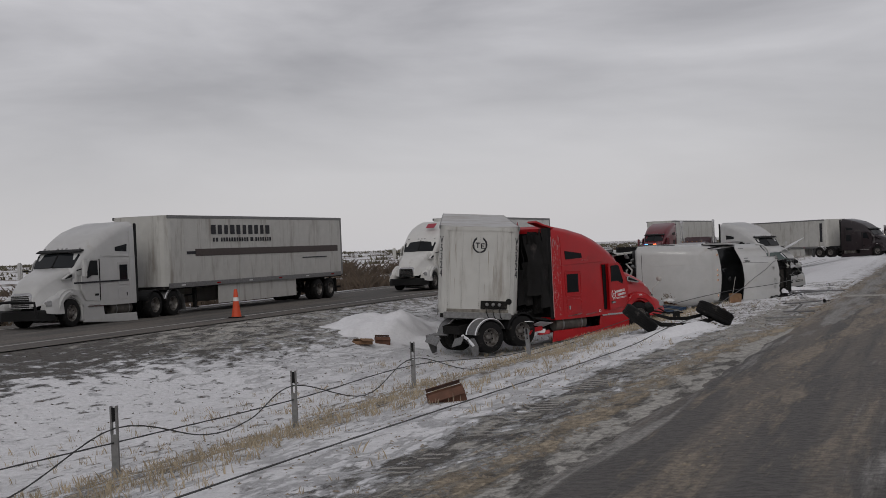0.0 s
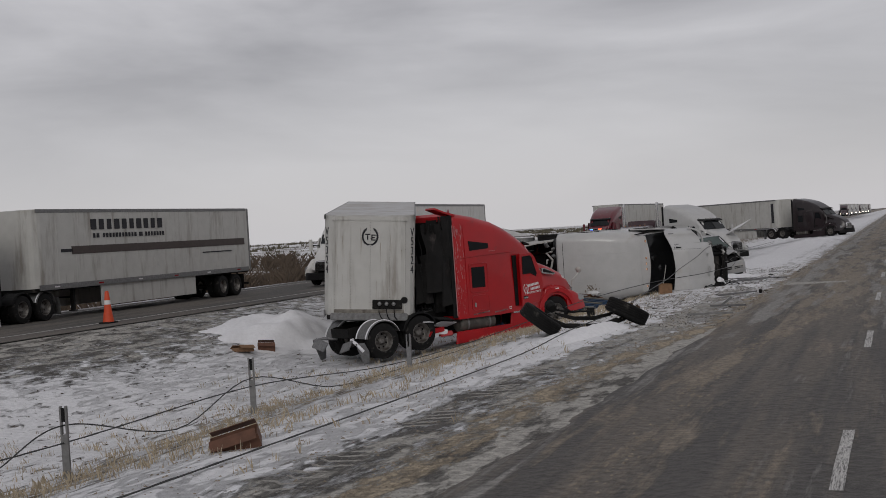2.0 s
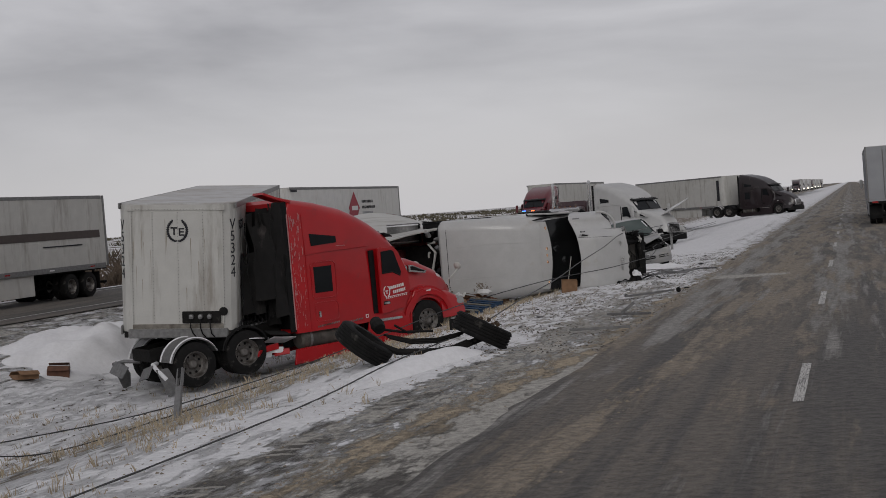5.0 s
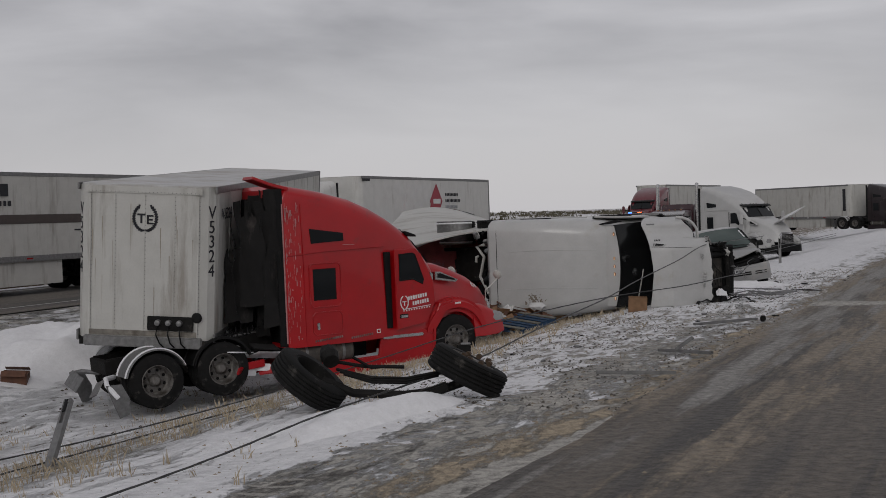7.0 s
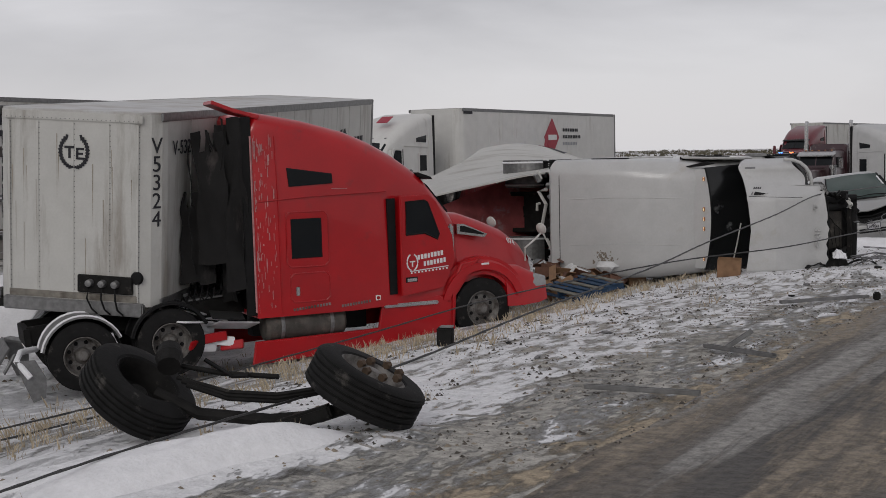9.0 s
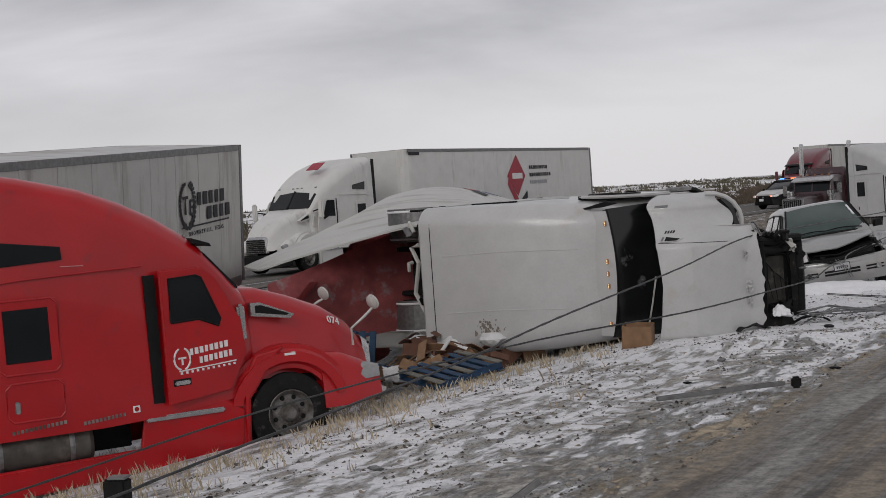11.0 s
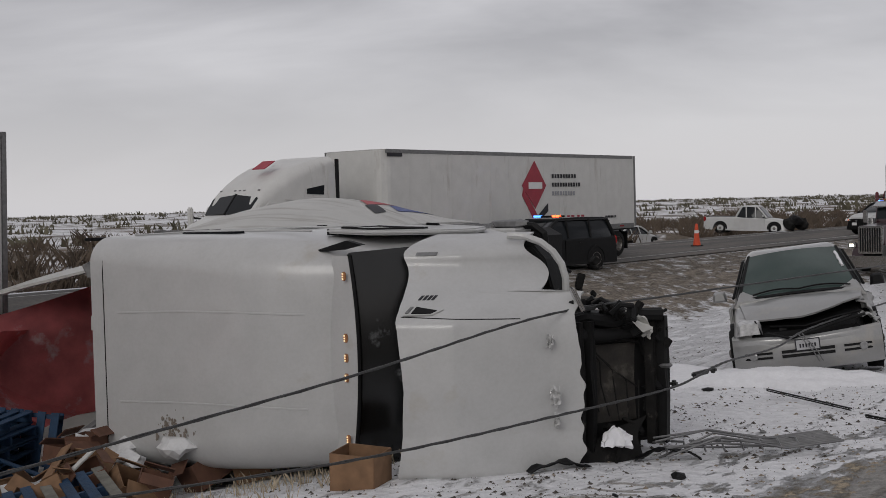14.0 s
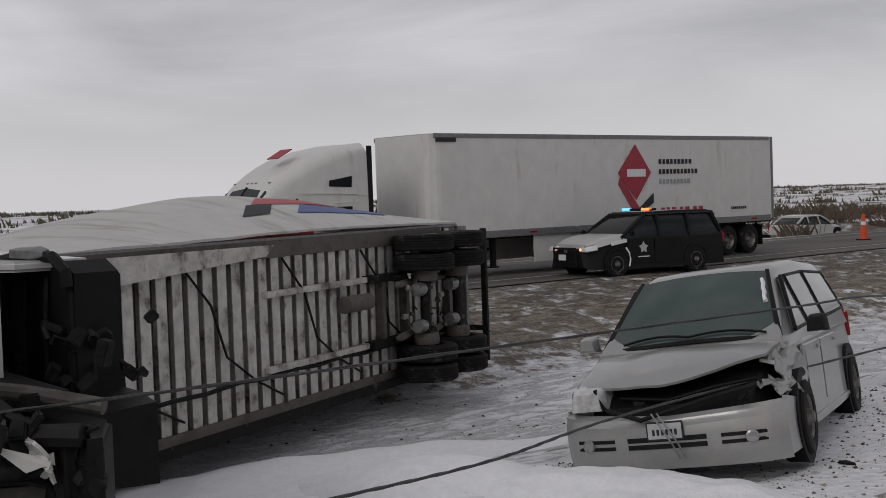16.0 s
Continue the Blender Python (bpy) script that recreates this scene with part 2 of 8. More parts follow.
# ---- ground ----
def zg(x, y=0.0):
    """Height of the ground: a shallow median between two carriageways, scrub beyond."""
    xs = [-1500, -200, -60, -40, -36, -33, -23, -20, -17, -14.5, -12.5, -11, -8, -5, 9, 11, 14]
    zs = [4.0, 1.8, 0.2, -0.4, -0.5, 0.1, 0.1, -0.35, -1.05, -1.2, -0.95, -0.66, -0.12, 0, 0, -0.3, -0.6]
    z = float(np.interp(x, xs, zs))
    if -23 < x < -6:
        z += 0.09 * noise.noise((x * 0.35, y * 0.35, 1.7)) + 0.03 * noise.noise((x * 1.3, y * 1.3, 4.0))
    if x < -38:
        z += min(1.0, (-38 - x) / 30) * 0.9 * noise.noise((x * 0.03, y * 0.03, 9.0))
    # snow drift beside the wrecked axle, heap behind the trailer, drift under the van
    for cx, cy, sx, sy, a, h in SNOW_HEAPS:
        dx, dy = x - cx, y - cy
        u, v = dx * math.cos(a) + dy * math.sin(a), -dx * math.sin(a) + dy * math.cos(a)
        z += h * math.exp(-(u / sx) ** 2 - (v / sy) ** 2)
    return z


SNOW_HEAPS = [(-6.6, 28.2, 1.5, 0.38, radians(52), 0.2), (-8.0, 51.3, 1.6, 0.8, 0.5, 0.16),
              (-5.8, 43.6, 2.4, 0.5, 0.6, 0.12), (-38, 108, 2.5, 2.0, 0.0, 0.8)]


EDGE_Y, EDGE_SHIFT = (20.0, 32.0), 0.85


def edge_shift(y):
    """How far the shoulder lies further out at y."""
    k = min(1.0, max(0.0, (y - EDGE_Y[0]) / (EDGE_Y[1] - EDGE_Y[0])))
    return EDGE_SHIFT * (1 - k * k * (3 - 2 * k))


def node_ground(name, layers, bump=0.5, along=None):
    """A ground of noise-broken layers: (colour, threshold curve over world x, noise scale, detail)."""
    m = bpy.data.materials.new(name)
    m.use_nodes = True
    n, l = m.node_tree.nodes, m.node_tree.links
    b = n["Principled BSDF"]
    b.inputs["Roughness"].default_value = 0.85
    ge = n.new("ShaderNodeNewGeometry")
    sx = n.new("ShaderNodeSeparateXYZ")
    l.new(ge.outputs["Position"], sx.inputs[0])
    # the road's edge draws in by 0.85 m along the way
    slant = n.new("ShaderNodeMapRange")
    slant.interpolation_type = "SMOOTHSTEP"
    slant.inputs["From Min"].default_value, slant.inputs["From Max"].default_value = EDGE_Y
    slant.inputs["To Min"].default_value, slant.inputs["To Max"].default_value = EDGE_SHIFT, 0.0
    l.new(sx.outputs["Y"], slant.inputs["Value"])
    xw = n.new("ShaderNodeMath")
    xw.operation = "ADD"
    l.new(sx.outputs["X"], xw.inputs[0])
    l.new(slant.outputs[0], xw.inputs[1])
    wob = n.new("ShaderNodeTexNoise")
    wob.inputs["Scale"].default_value, wob.inputs["Detail"].default_value = 0.7, 3
    l.new(ge.outputs["Position"], wob.inputs["Vector"])
    xn = n.new("ShaderNodeMath")
    xn.operation, xn.inputs[1].default_value = "MULTIPLY_ADD", 0.5
    l.new(wob.outputs["Fac"], xn.inputs[0])
    l.new(xw.outputs[0], xn.inputs[2])
    across = n.new("ShaderNodeMath")
    across.operation, across.inputs[1].default_value = "SUBTRACT", 0.25
    l.new(xn.outputs[0], across.inputs[0])
    col, height = None, None
    for k, (c, curve, scale, stretch, hgt) in enumerate(layers):
        mp_ = n.new("ShaderNodeMapping")
        mp_.inputs["Location"].default_value = (k * 13.1, k * 7.7, k * 3.3)
        mp_.inputs["Scale"].default_value = (scale, scale * stretch, scale)
        l.new(ge.outputs["Position"], mp_.inputs[0])
        tx = n.new("ShaderNodeTexNoise")
        tx.inputs["Scale"].default_value, tx.inputs["Detail"].default_value, tx.inputs["Roughness"].default_value = 1.0, 9, 0.68
        l.new(mp_.outputs[0], tx.inputs["Vector"])
        fine = n.new("ShaderNodeTexNoise")
        fine.inputs["Scale"].default_value, fine.inputs["Detail"].default_value = 9.0, 6
        l.new(ge.outputs["Position"], fine.inputs["Vector"])
        tone = n.new("ShaderNodeValToRGB")
        tone.color_ramp.elements[0].position, tone.color_ramp.elements[1].position = 0.38, 0.62
        lo_, hi_ = (0.84, 1.1) if c[0] > 0.6 else (0.5, 1.42)
        tone.color_ramp.elements[0].color = (*[v * lo_ for v in c], 1)
        tone.color_ramp.elements[1].color = (*[min(0.88, v * hi_) for v in c], 1)
        grit = n.new("ShaderNodeTexNoise")
        grit.inputs["Scale"].default_value, grit.inputs["Detail"].default_value, grit.inputs["Roughness"].default_value = 38.0, 5, 0.7
        l.new(ge.outputs["Position"], grit.inputs["Vector"])
        av = n.new("ShaderNodeMixRGB")
        av.inputs[0].default_value = 0.5
        l.new(fine.outputs["Fac"], av.inputs[1])
        l.new(grit.outputs["Fac"], av.inputs[2])
        l.new(av.outputs[0], tone.inputs[0])
        if col is None:
            col, height = tone.outputs[0], fine.outputs["Fac"]
            continue
        mr = n.new("ShaderNodeMapRange")
        mr.inputs["From Min"].default_value, mr.inputs["From Max"].default_value = curve[0][0], curve[-1][0]
        l.new(across.outputs[0], mr.inputs["Value"])
        rp = n.new("ShaderNodeValToRGB")
        lo, hi = curve[0][0], curve[-1][0]
        while len(rp.color_ramp.elements) < len(curve):
            rp.color_ramp.elements.new(0.5)
        for e, (px, v) in zip(rp.color_ramp.elements, curve):
            e.position, e.color = (px - lo) / (hi - lo), (v, v, v, 1)
        l.new(mr.outputs[0], rp.inputs[0])
        ad = n.new("ShaderNodeMath")
        ad.operation = "ADD"
        l.new(tx.outputs["Fac"], ad.inputs[0])
        l.new(rp.outputs[0], ad.inputs[1])
        for y0, y1, v0, v1 in (along or {}).get(k, ()):
            my = n.new("ShaderNodeMapRange")
            my.inputs["From Min"].default_value, my.inputs["From Max"].default_value = y0, y1
            my.inputs["To Min"].default_value, my.inputs["To Max"].default_value = v0, v1
            l.new(sx.outputs["Y"], my.inputs["Value"])
            a2 = n.new("ShaderNodeMath")
            a2.operation = "ADD"
            l.new(ad.outputs[0], a2.inputs[0])
            l.new(my.outputs[0], a2.inputs[1])
            ad = a2
        st = n.new("ShaderNodeMapRange")
        st.inputs["From Min"].default_value, st.inputs["From Max"].default_value = 0.96, 1.06
        l.new(ad.outputs[0], st.inputs["Value"])
        mx = n.new("ShaderNodeMixRGB")
        l.new(st.outputs[0], mx.inputs[0])
        l.new(col, mx.inputs[1])
        l.new(tone.outputs[0], mx.inputs[2])
        col = mx.outputs[0]
        sc = n.new("ShaderNodeMath")
        sc.operation = "MULTIPLY_ADD"
        sc.inputs[1].default_value = hgt
        l.new(st.outputs[0], sc.inputs[0])
        l.new(height, sc.inputs[2])
        height = sc.outputs[0]
    l.new(col, b.inputs["Base Color"])
    bp = n.new("ShaderNodeBump")
    bp.inputs["Strength"].default_value, bp.inputs["Distance"].default_value = bump, 0.05
    l.new(height, bp.inputs["Height"])
    l.new(bp.outputs[0], b.inputs["Normal"])
    return m


SNOW, DRYGRASS, GRAVEL, SOIL = (0.74, 0.74, 0.755), (0.37, 0.31, 0.22), (0.085, 0.078, 0.07), (0.11, 0.085, 0.06)
# the value over x is the share of cover: about 0.2 none, 0.5 half, 0.8 all
ICE, BROWN, TAN = (0.36, 0.345, 0.315), (0.2, 0.168, 0.132), (0.34, 0.28, 0.2)
M_GROUND = node_ground("snowy_verge", [
    (SOIL, None, 1, 1, 0),
    (GRAVEL, [(-60, 0.3), (-40, 0.3), (-35, 0.55), (-24, 0.8), (-19.5, 0.75), (-17.5, 0.45), (-9, 0.2), (-6.5, 0.4), (-5.6, 0.75), (-3.5, 0.8), (20, 0.5)], 0.8, 1, 0.2),
    (DRYGRASS, [(-60, 0.35), (-34, 0.3), (-19, 0.3), (-15, 0.42), (-12.5, 0.5), (-10.8, 0.56), (-8.8, 0.54), (-7.4, 0.35), (-5, 0.1), (20, 0.4)], 1.6, 0.5, 0.5),
    (ICE, [(-60, 0.3), (-20, 0.35), (-12, 0.3), (-8, 0.48), (-6.4, 0.58), (-5.6, 0.5), (-4.9, 0.48), (-4.3, 0.58), (-3.7, 0.56), (20, 0.4)], 2.6, 0.3, 0.9),
    (TAN, [(-60, 0.0), (-5.0, 0.12), (-4.6, 0.36), (-4.25, 0.48), (-3.9, 0.6), (-3.65, 0.5), (-3.4, 0.3), (20, 0.0)], 3.4, 0.3, 0.9),
    (SNOW, [(-60, 0.46), (-38, 0.42), (-34, 0.36), (-24, 0.3), (-20, 0.44), (-18, 0.62), (-14, 0.64), (-11.3, 0.55), (-9.6, 0.47), (-8.2, 0.57), (-7.2, 0.66), (-6.6, 0.7), (-5.75, 0.68), (-5.4, 0.48), (-5.0, 0.43), (-4.3, 0.44), (-3.9, 0.34), (-3.4, 0.2), (20, 0.4)], 3.6, 0.4, 1.7),
    (BROWN, [(-60, 0.0), (-24, 0.36), (-20, 0.46), (-18, 0.4), (-16.5, 0.2), (-15, 0.05), (-12, 0.0), (20, 0.0)], 2.0, 0.8, 0.4),
    ((0.33, 0.31, 0.275), [(-60, 0.0), (-10, 0.1), (-8.6, 0.34), (-7.4, 0.46), (-5.6, 0.48), (-4.6, 0.44), (-4.0, 0.3), (20, 0.0)], 4.5, 0.35, 0.5),
], 1.0, {3: [(20, 31, 0.0, 0.2)], 5: [(33, 46, 0.03, 0.17)], 6: [(42, 56, -0.35, 0.16)], 7: [(27, 33, -0.25, 0.0), (42, 48, 0.0, -0.16)]})
M_FAR = node_ground("snowy_scrubland", [
    (SOIL, None, 1, 1, 0),
    ((0.16, 0.12, 0.085), [(-1500, 0.4), (-200, 0.45), (1500, 0.45)], 0.15, 1, 0.3),
    (SNOW, [(-1500, 0.52), (-90, 0.55), (-45, 0.48), (-38, 0.44), (1500, 0.45)], 0.22, 0.6, 0.5),
], 0.6)
M_ROAD = node_ground("slushy_asphalt", [
    ((0.122, 0.105, 0.087), None, 1, 1, 0),
    ((0.07, 0.064, 0.058), [(-4.5, 0.3), (-3.6, 0.42), (-2.75, 0.56), (-2.2, 0.5), (-1.6, 0.46), (-1.0, 0.55), (0.2, 0.52), (3.4, 0.45), (8, 0.5)], 1.5, 0.04, 0.1),
    ((0.21, 0.175, 0.132), [(-4.5, 0.76), (-4.1, 0.66), (-3.75, 0.54), (-3.5, 0.4), (-3.1, 0.37), (-2.4, 0.42), (-1.95, 0.51), (-1.75, 0.49), (-1.4, 0.4), (-0.7, 0.42), (0, 0.38), (8, 0.45)], 2.2, 0.1, 0.4),
    ((0.24, 0.23, 0.213), [(-4.5, 0.5), (-4.0, 0.44), (-3.5, 0.38), (-3.25, 0.43), (-3.05, 0.47), (-2.85, 0.43), (-2.6, 0.35), (-1.6, 0.31), (-0.7, 0.38), (-0.4, 0.44), (0, 0.4), (0.3, 0.34), (8, 0.3)], 2.4, 0.06, 0.4),
    (SNOW, [(-4.5, 0.5), (-4.0, 0.4), (-3.6, 0.29), (-3.05, 0.27), (-2.7, 0.2), (-1.9, 0.2), (3.2, 0.1), (5, 0.3), (8, 0.5)], 3.0, 0.14, 0.8),
], 1.0, {2: [(26, 36, 0.0, 0.1)], 3: [(26, 36, 0.0, 0.1)]})
M_ROAD.node_tree.nodes["Principled BSDF"].inputs["Roughness"].default_value = 0.68
M_ROAD2 = node_ground("far_asphalt", [
    ((0.07, 0.066, 0.06), None, 1, 1, 0),
    ((0.12, 0.105, 0.09), [(-34, 0.5), (-24, 0.5), (-22, 0.6)], 0.7, 0.12, 0.2),
    (SNOW, [(-34, 0.56), (-32.6, 0.42), (-31.5, 0.22), (-28.5, 0.34), (-27.8, 0.2), (-25.5, 0.36), (-24, 0.25), (-22, 0.45)], 1.0, 0.08, 0.5),
], 0.4)


M_ICE_STRIP = mat("packed_snow", (0.45, 0.435, 0.41), 0.8, 0, 0.3, 9, 0.5, 40, (0.2, 0.19, 0.175), 0.5, 9, coords="Generated")


def sheet(name, xs, ys, fn, material, label, category, lift=0.0):
    verts = [(x, y, fn(x, y) + lift) for x in xs for y in ys]
    ny = len(ys)
    faces = [(i * ny + j, (i + 1) * ny + j, (i + 1) * ny + j + 1, i * ny + j + 1) for i in range(len(xs) - 1) for j in range(ny - 1)]
    me = bpy.data.meshes.new(name)
    me.from_pydata(verts, [], faces)
    me.materials.append(material)
    for p in me.polygons:
        p.use_smooth = True
    return tagged(new(name, me), label, category, kind="structure")


xs = [-1500, -900, -600, -420, -300] + list(np.linspace(-240, -46, 40)) + list(np.linspace(-44, -24, 30)) + list(np.linspace(-23.6, -4, 150)) + [0, 5, 9, 10, 11, 14, 40, 150, 600, 1500]
ys = [-900, -300, -120, -60, -30] + list(np.linspace(-15, 5, 30)) + list(np.linspace(5.4, 70, 330)) + list(np.linspace(72, 150, 60)) + list(np.linspace(160, 420, 30)) + [520, 700, 1000, 1600, 3000]
ground = sheet("ground", xs, ys, zg, M_GROUND, "snow-dusted median grass and scrub between two highways", "ground")
ground.data.materials.append(M_FAR)
for p in ground.data.polygons:
    if p.center.x < -36 or p.center.x > 14:
        p.material_index = 1
road_ys = [-900, -100, -30] + list(np.linspace(-10, 90, 240)) + list(np.linspace(95, 300, 40)) + [500, 900, 1600, 3000]


def road_z(x, y):
    r = 0.012 * noise.noise((x * 2.1, y * 0.5, 3.3)) + 0.006 * noise.noise((x * 8, y * 5, 1.0))
    return 0.03 + r - 0.05 * max(0.0, (-3.6 - x)) - 0.004 * abs(x)


road = sheet("road", list(np.linspace(-4.25, 4.6, 70)) + [5.5, 7, 8.5], road_ys, road_z, M_ROAD, "wet grey asphalt highway with slush and grit", "road")
road_far = sheet("road_opposite", list(np.linspace(-33.3, -23.4, 24)), road_ys, lambda x, y: 0.135, M_ROAD2, "wet opposite carriageway streaked with snow", "road")
M_LINE = mat("worn_white_line", (0.55, 0.54, 0.52), 0.7, 0, 0.2, 12, 0, 40, (0.09, 0.085, 0.08), 0.42, 7, coords="Generated")
lane_lines = []
for k in range(14):
    y0 = 0.2 + 11.55 * k
    bm = bmesh.new()
    n = 14
    vs = [[bm.verts.new((xx + 0.006 * noise.noise((xx * 40, y0 + 3.1 * j / n, 1)), y0 + 3.1 * j / n, road_z(xx, y0 + 3.1 * j / n) + 0.006)) for xx in (-0.66, -0.6, -0.54)] for j in range(n + 1)]
    for j in range(n):
        for q in range(2):
            bm.faces.new((vs[j][q], vs[j][q + 1], vs[j + 1][q + 1], vs[j + 1][q]))
    tagged(part("lane_line", bm, M_LINE, road), "worn white dashed lane line", kind="structure")
for x0, w in ((-31.6, 0.16), (-25.0, 0.16)):
    ob = sheet("edge_line", [x0, x0 + w], list(np.linspace(-30, 300, 60)), lambda x, y: 0.143, M_LINE, "worn painted edge line on the opposite carriageway", "road marking")
for k in range(125):
    y0 = 8 + 0.3 * k
    xa = -5.5 - 0.75 * edge_shift(y0) + 0.07 * noise.noise((k * 0.9, 1, 1))
    if noise.noise((k * 0.23, 3, 3)) > 0.1 or noise.noise((k * 1.7, 8, 3)) > 0.25:
        continue
    bm = bmesh.new()
    n = 10
    rows = []
    for q in range(n):
        x = xa + 0.2 * noise.noise((k * 1.9, 7, 2)) + (0.5 + 0.35 * noise.noise((k, 5, 1))) * q / (n - 1)
        w = 0.055 * math.sin(math.pi * (q + 0.25) / (n - 0.5)) * (0.75 + 0.5 * noise.noise((k * 1.3, 2, 6))) + 0.014 * noise.noise((q * 1.7, k * 3.1, 2))
        rows.append([bm.verts.new((x, y0 + d * w + 0.05 * noise.noise((q * 0.45, k * 2.1, 1)), zg(x, y0) + (0.012 + 0.008 * noise.noise((q * 2.1, k, 4)) if d == 0 else -0.006))) for d in (-1, 0, 1)])
    for q in range(n - 1):
        for d in range(2):
            bm.faces.new((rows[q][d], rows[q + 1][d], rows[q + 1][d + 1], rows[q][d + 1]))
    tagged(part("rumble_groove", bm, M_ICE_STRIP, ground, "", True), "", kind="structure")


# ---- vehicles: common parts ----
_wheel_cache = {}


def wheel(parent, x, y, z, r=0.5, w=0.28, side=-1, rim=None, deep=False, turn=0.0):
    """A wheel whose outer face looks to side (-1: right, 1: left)."""
    key = (r, w, deep, (rim or M_RIM).name)
    if key not in _wheel_cache:
        t = [(r * 0.56, -w * 0.42), (r * 0.62, -w * 0.5), (r * 0.9, -w * 0.5), (r * 0.975, -w * 0.42)]
        for k in range(5):
            a = -w * 0.4 + w * 0.8 * k / 5
            t += [(r, a + 0.012), (r, a + w * 0.16 - 0.012), (r * 0.965, a + w * 0.16 - 0.006), (r * 0.965, a + w * 0.16 + 0.004)]
        t += [(r * 0.975, w * 0.42), (r * 0.9, w * 0.5), (r * 0.62, w * 0.5), (r * 0.56, w * 0.42), (r * 0.54, 0.0), (r * 0.56, -w * 0.42)]
        d = -0.28 * w if deep else 0.12 * w
        rp = [(r * 0.6, w * 0.44), (r * 0.565, w * 0.47), (r * 0.54, w * 0.4), (r * 0.5, d + 0.03), (r * 0.44, d), (r * 0.3, d + 0.015), (r * 0.24, d + 0.02), (r * 0.2, d + 0.09), (r * 0.13, d + 0.12), (0, d + 0.125)]
        tb, rb = lathe(t, 32), lathe(rp, 32)
        for k in range(10):
            a = 2 * math.pi * k / 10
            lathe([(0.016, d), (0.016, d + 0.045), (0, d + 0.05)], 6, rb, Matrix.Translation((r * 0.27 * math.cos(a), 0, r * 0.27 * math.sin(a))))
        plain = set(rb.faces)
        for k in range(8):
            a = 2 * math.pi * (k + 0.5) / 8
            lathe([(r * 0.062, d + 0.008), (r * 0.045, d + 0.022), (0, d + 0.022)], 10, rb, Matrix.Translation((r * 0.385 * math.cos(a), 0, r * 0.385 * math.sin(a))))
        for f in rb.faces:
            f.material_index = 0 if f in plain else 1
        obs = []
        for nm, b_, m_ in (("wheel", rb, rim or M_RIM), ("tyre", tb, M_RUBBER)):
            me = bpy.data.meshes.new(nm)
            b_.to_mesh(me)
            b_.free()
            me.materials.append(m_)
            if nm == "wheel":
                me.materials.append(M_BLACK)
            for p in me.polygons:
                p.use_smooth = True
            me.set_sharp_from_angle(angle=radians(35))
            obs.append((nm, me))
        _wheel_cache[key] = obs
    obs = _wheel_cache[key]
    wob = new("wheel", obs[0][1])
    wob.parent = parent
    wob.matrix_local = pose(x, y, z, 0, 0, (180 if side < 0 else 0) + turn)
    for nm, me in obs[1:]:
        o = new(nm, me)
        o.parent = wob
    return wob


def arc(cx, cz, r0, r1, a0, a1, n=12):
    """Outline of a ring piece in the xz plane."""
    o = [(cx + r1 * math.cos(radians(a0 + (a1 - a0) * k / n)), cz + r1 * math.sin(radians(a0 + (a1 - a0) * k / n))) for k in range(n + 1)]
    i = [(cx + r0 * math.cos(radians(a1 + (a0 - a1) * k / n)), cz + r0 * math.sin(radians(a1 + (a0 - a1) * k / n))) for k in range(n + 1)]
    return o + i


def patch(quad, material, parent, name, out=0.01, thick=0.02, label="", rounded=0.0):
    """A flat four- or more-cornered plate laid on a surface, given by its corners in order."""
    q = [Vector(p) for p in quad]
    nrm = (q[1] - q[0]).cross(q[2] - q[0]).normalized()
    bm = bmesh.new()
    a = [bm.verts.new(p + nrm * out) for p in q]
    b = [bm.verts.new(p - nrm * (thick - out)) for p in q]
    n = len(q)
    bm.faces.new(a)
    bm.faces.new(b[::-1])
    side = []
    for i in range(n):
        f = bm.faces.new((a[i], b[i], b[(i + 1) % n], a[(i + 1) % n]))
    bmesh.ops.recalc_face_normals(bm, faces=bm.faces[:])
    if rounded:
        es = [e for e in bm.edges if any(v in a for v in e.verts) and any(v in b for v in e.verts)]
        bmesh.ops.bevel(bm, geom=es, offset=rounded, segments=3, affect="EDGES")
    return part(name, bm, material, parent, label)


ROOF = [(-3.86, 0.66, 3.7, 1.2, 1.17, 0.28), (-3.78, 0.66, 3.78, 1.22, 1.2, 0.28), (-3.0, 0.66, 3.64, 1.22, 1.19, 0.32), (-2.3, 0.66, 3.46, 1.22, 1.18, 0.36), (-1.85, 0.68, 3.28, 1.22, 1.16, 0.4),
        (-1.45, 0.7, 3.07, 1.2, 1.12, 0.4), (-1.15, 0.74, 2.86, 1.19, 1.08, 0.36), (-0.95, 0.76, 2.7, 1.18, 1.04, 0.3)]


def roof_z(x):
    """Height of the roof's ridge at x."""
    return float(np.interp(x, [st[0] for st in ROOF], [st[2] for st in ROOF]))


def patch_bar():
    """The dark strip between the two panes of a windscreen."""
    return tube([(-0.92, 0, 2.69), (-0.68, 0, 2.41), (-0.43, 0, 2.13)], 0.04, 6)


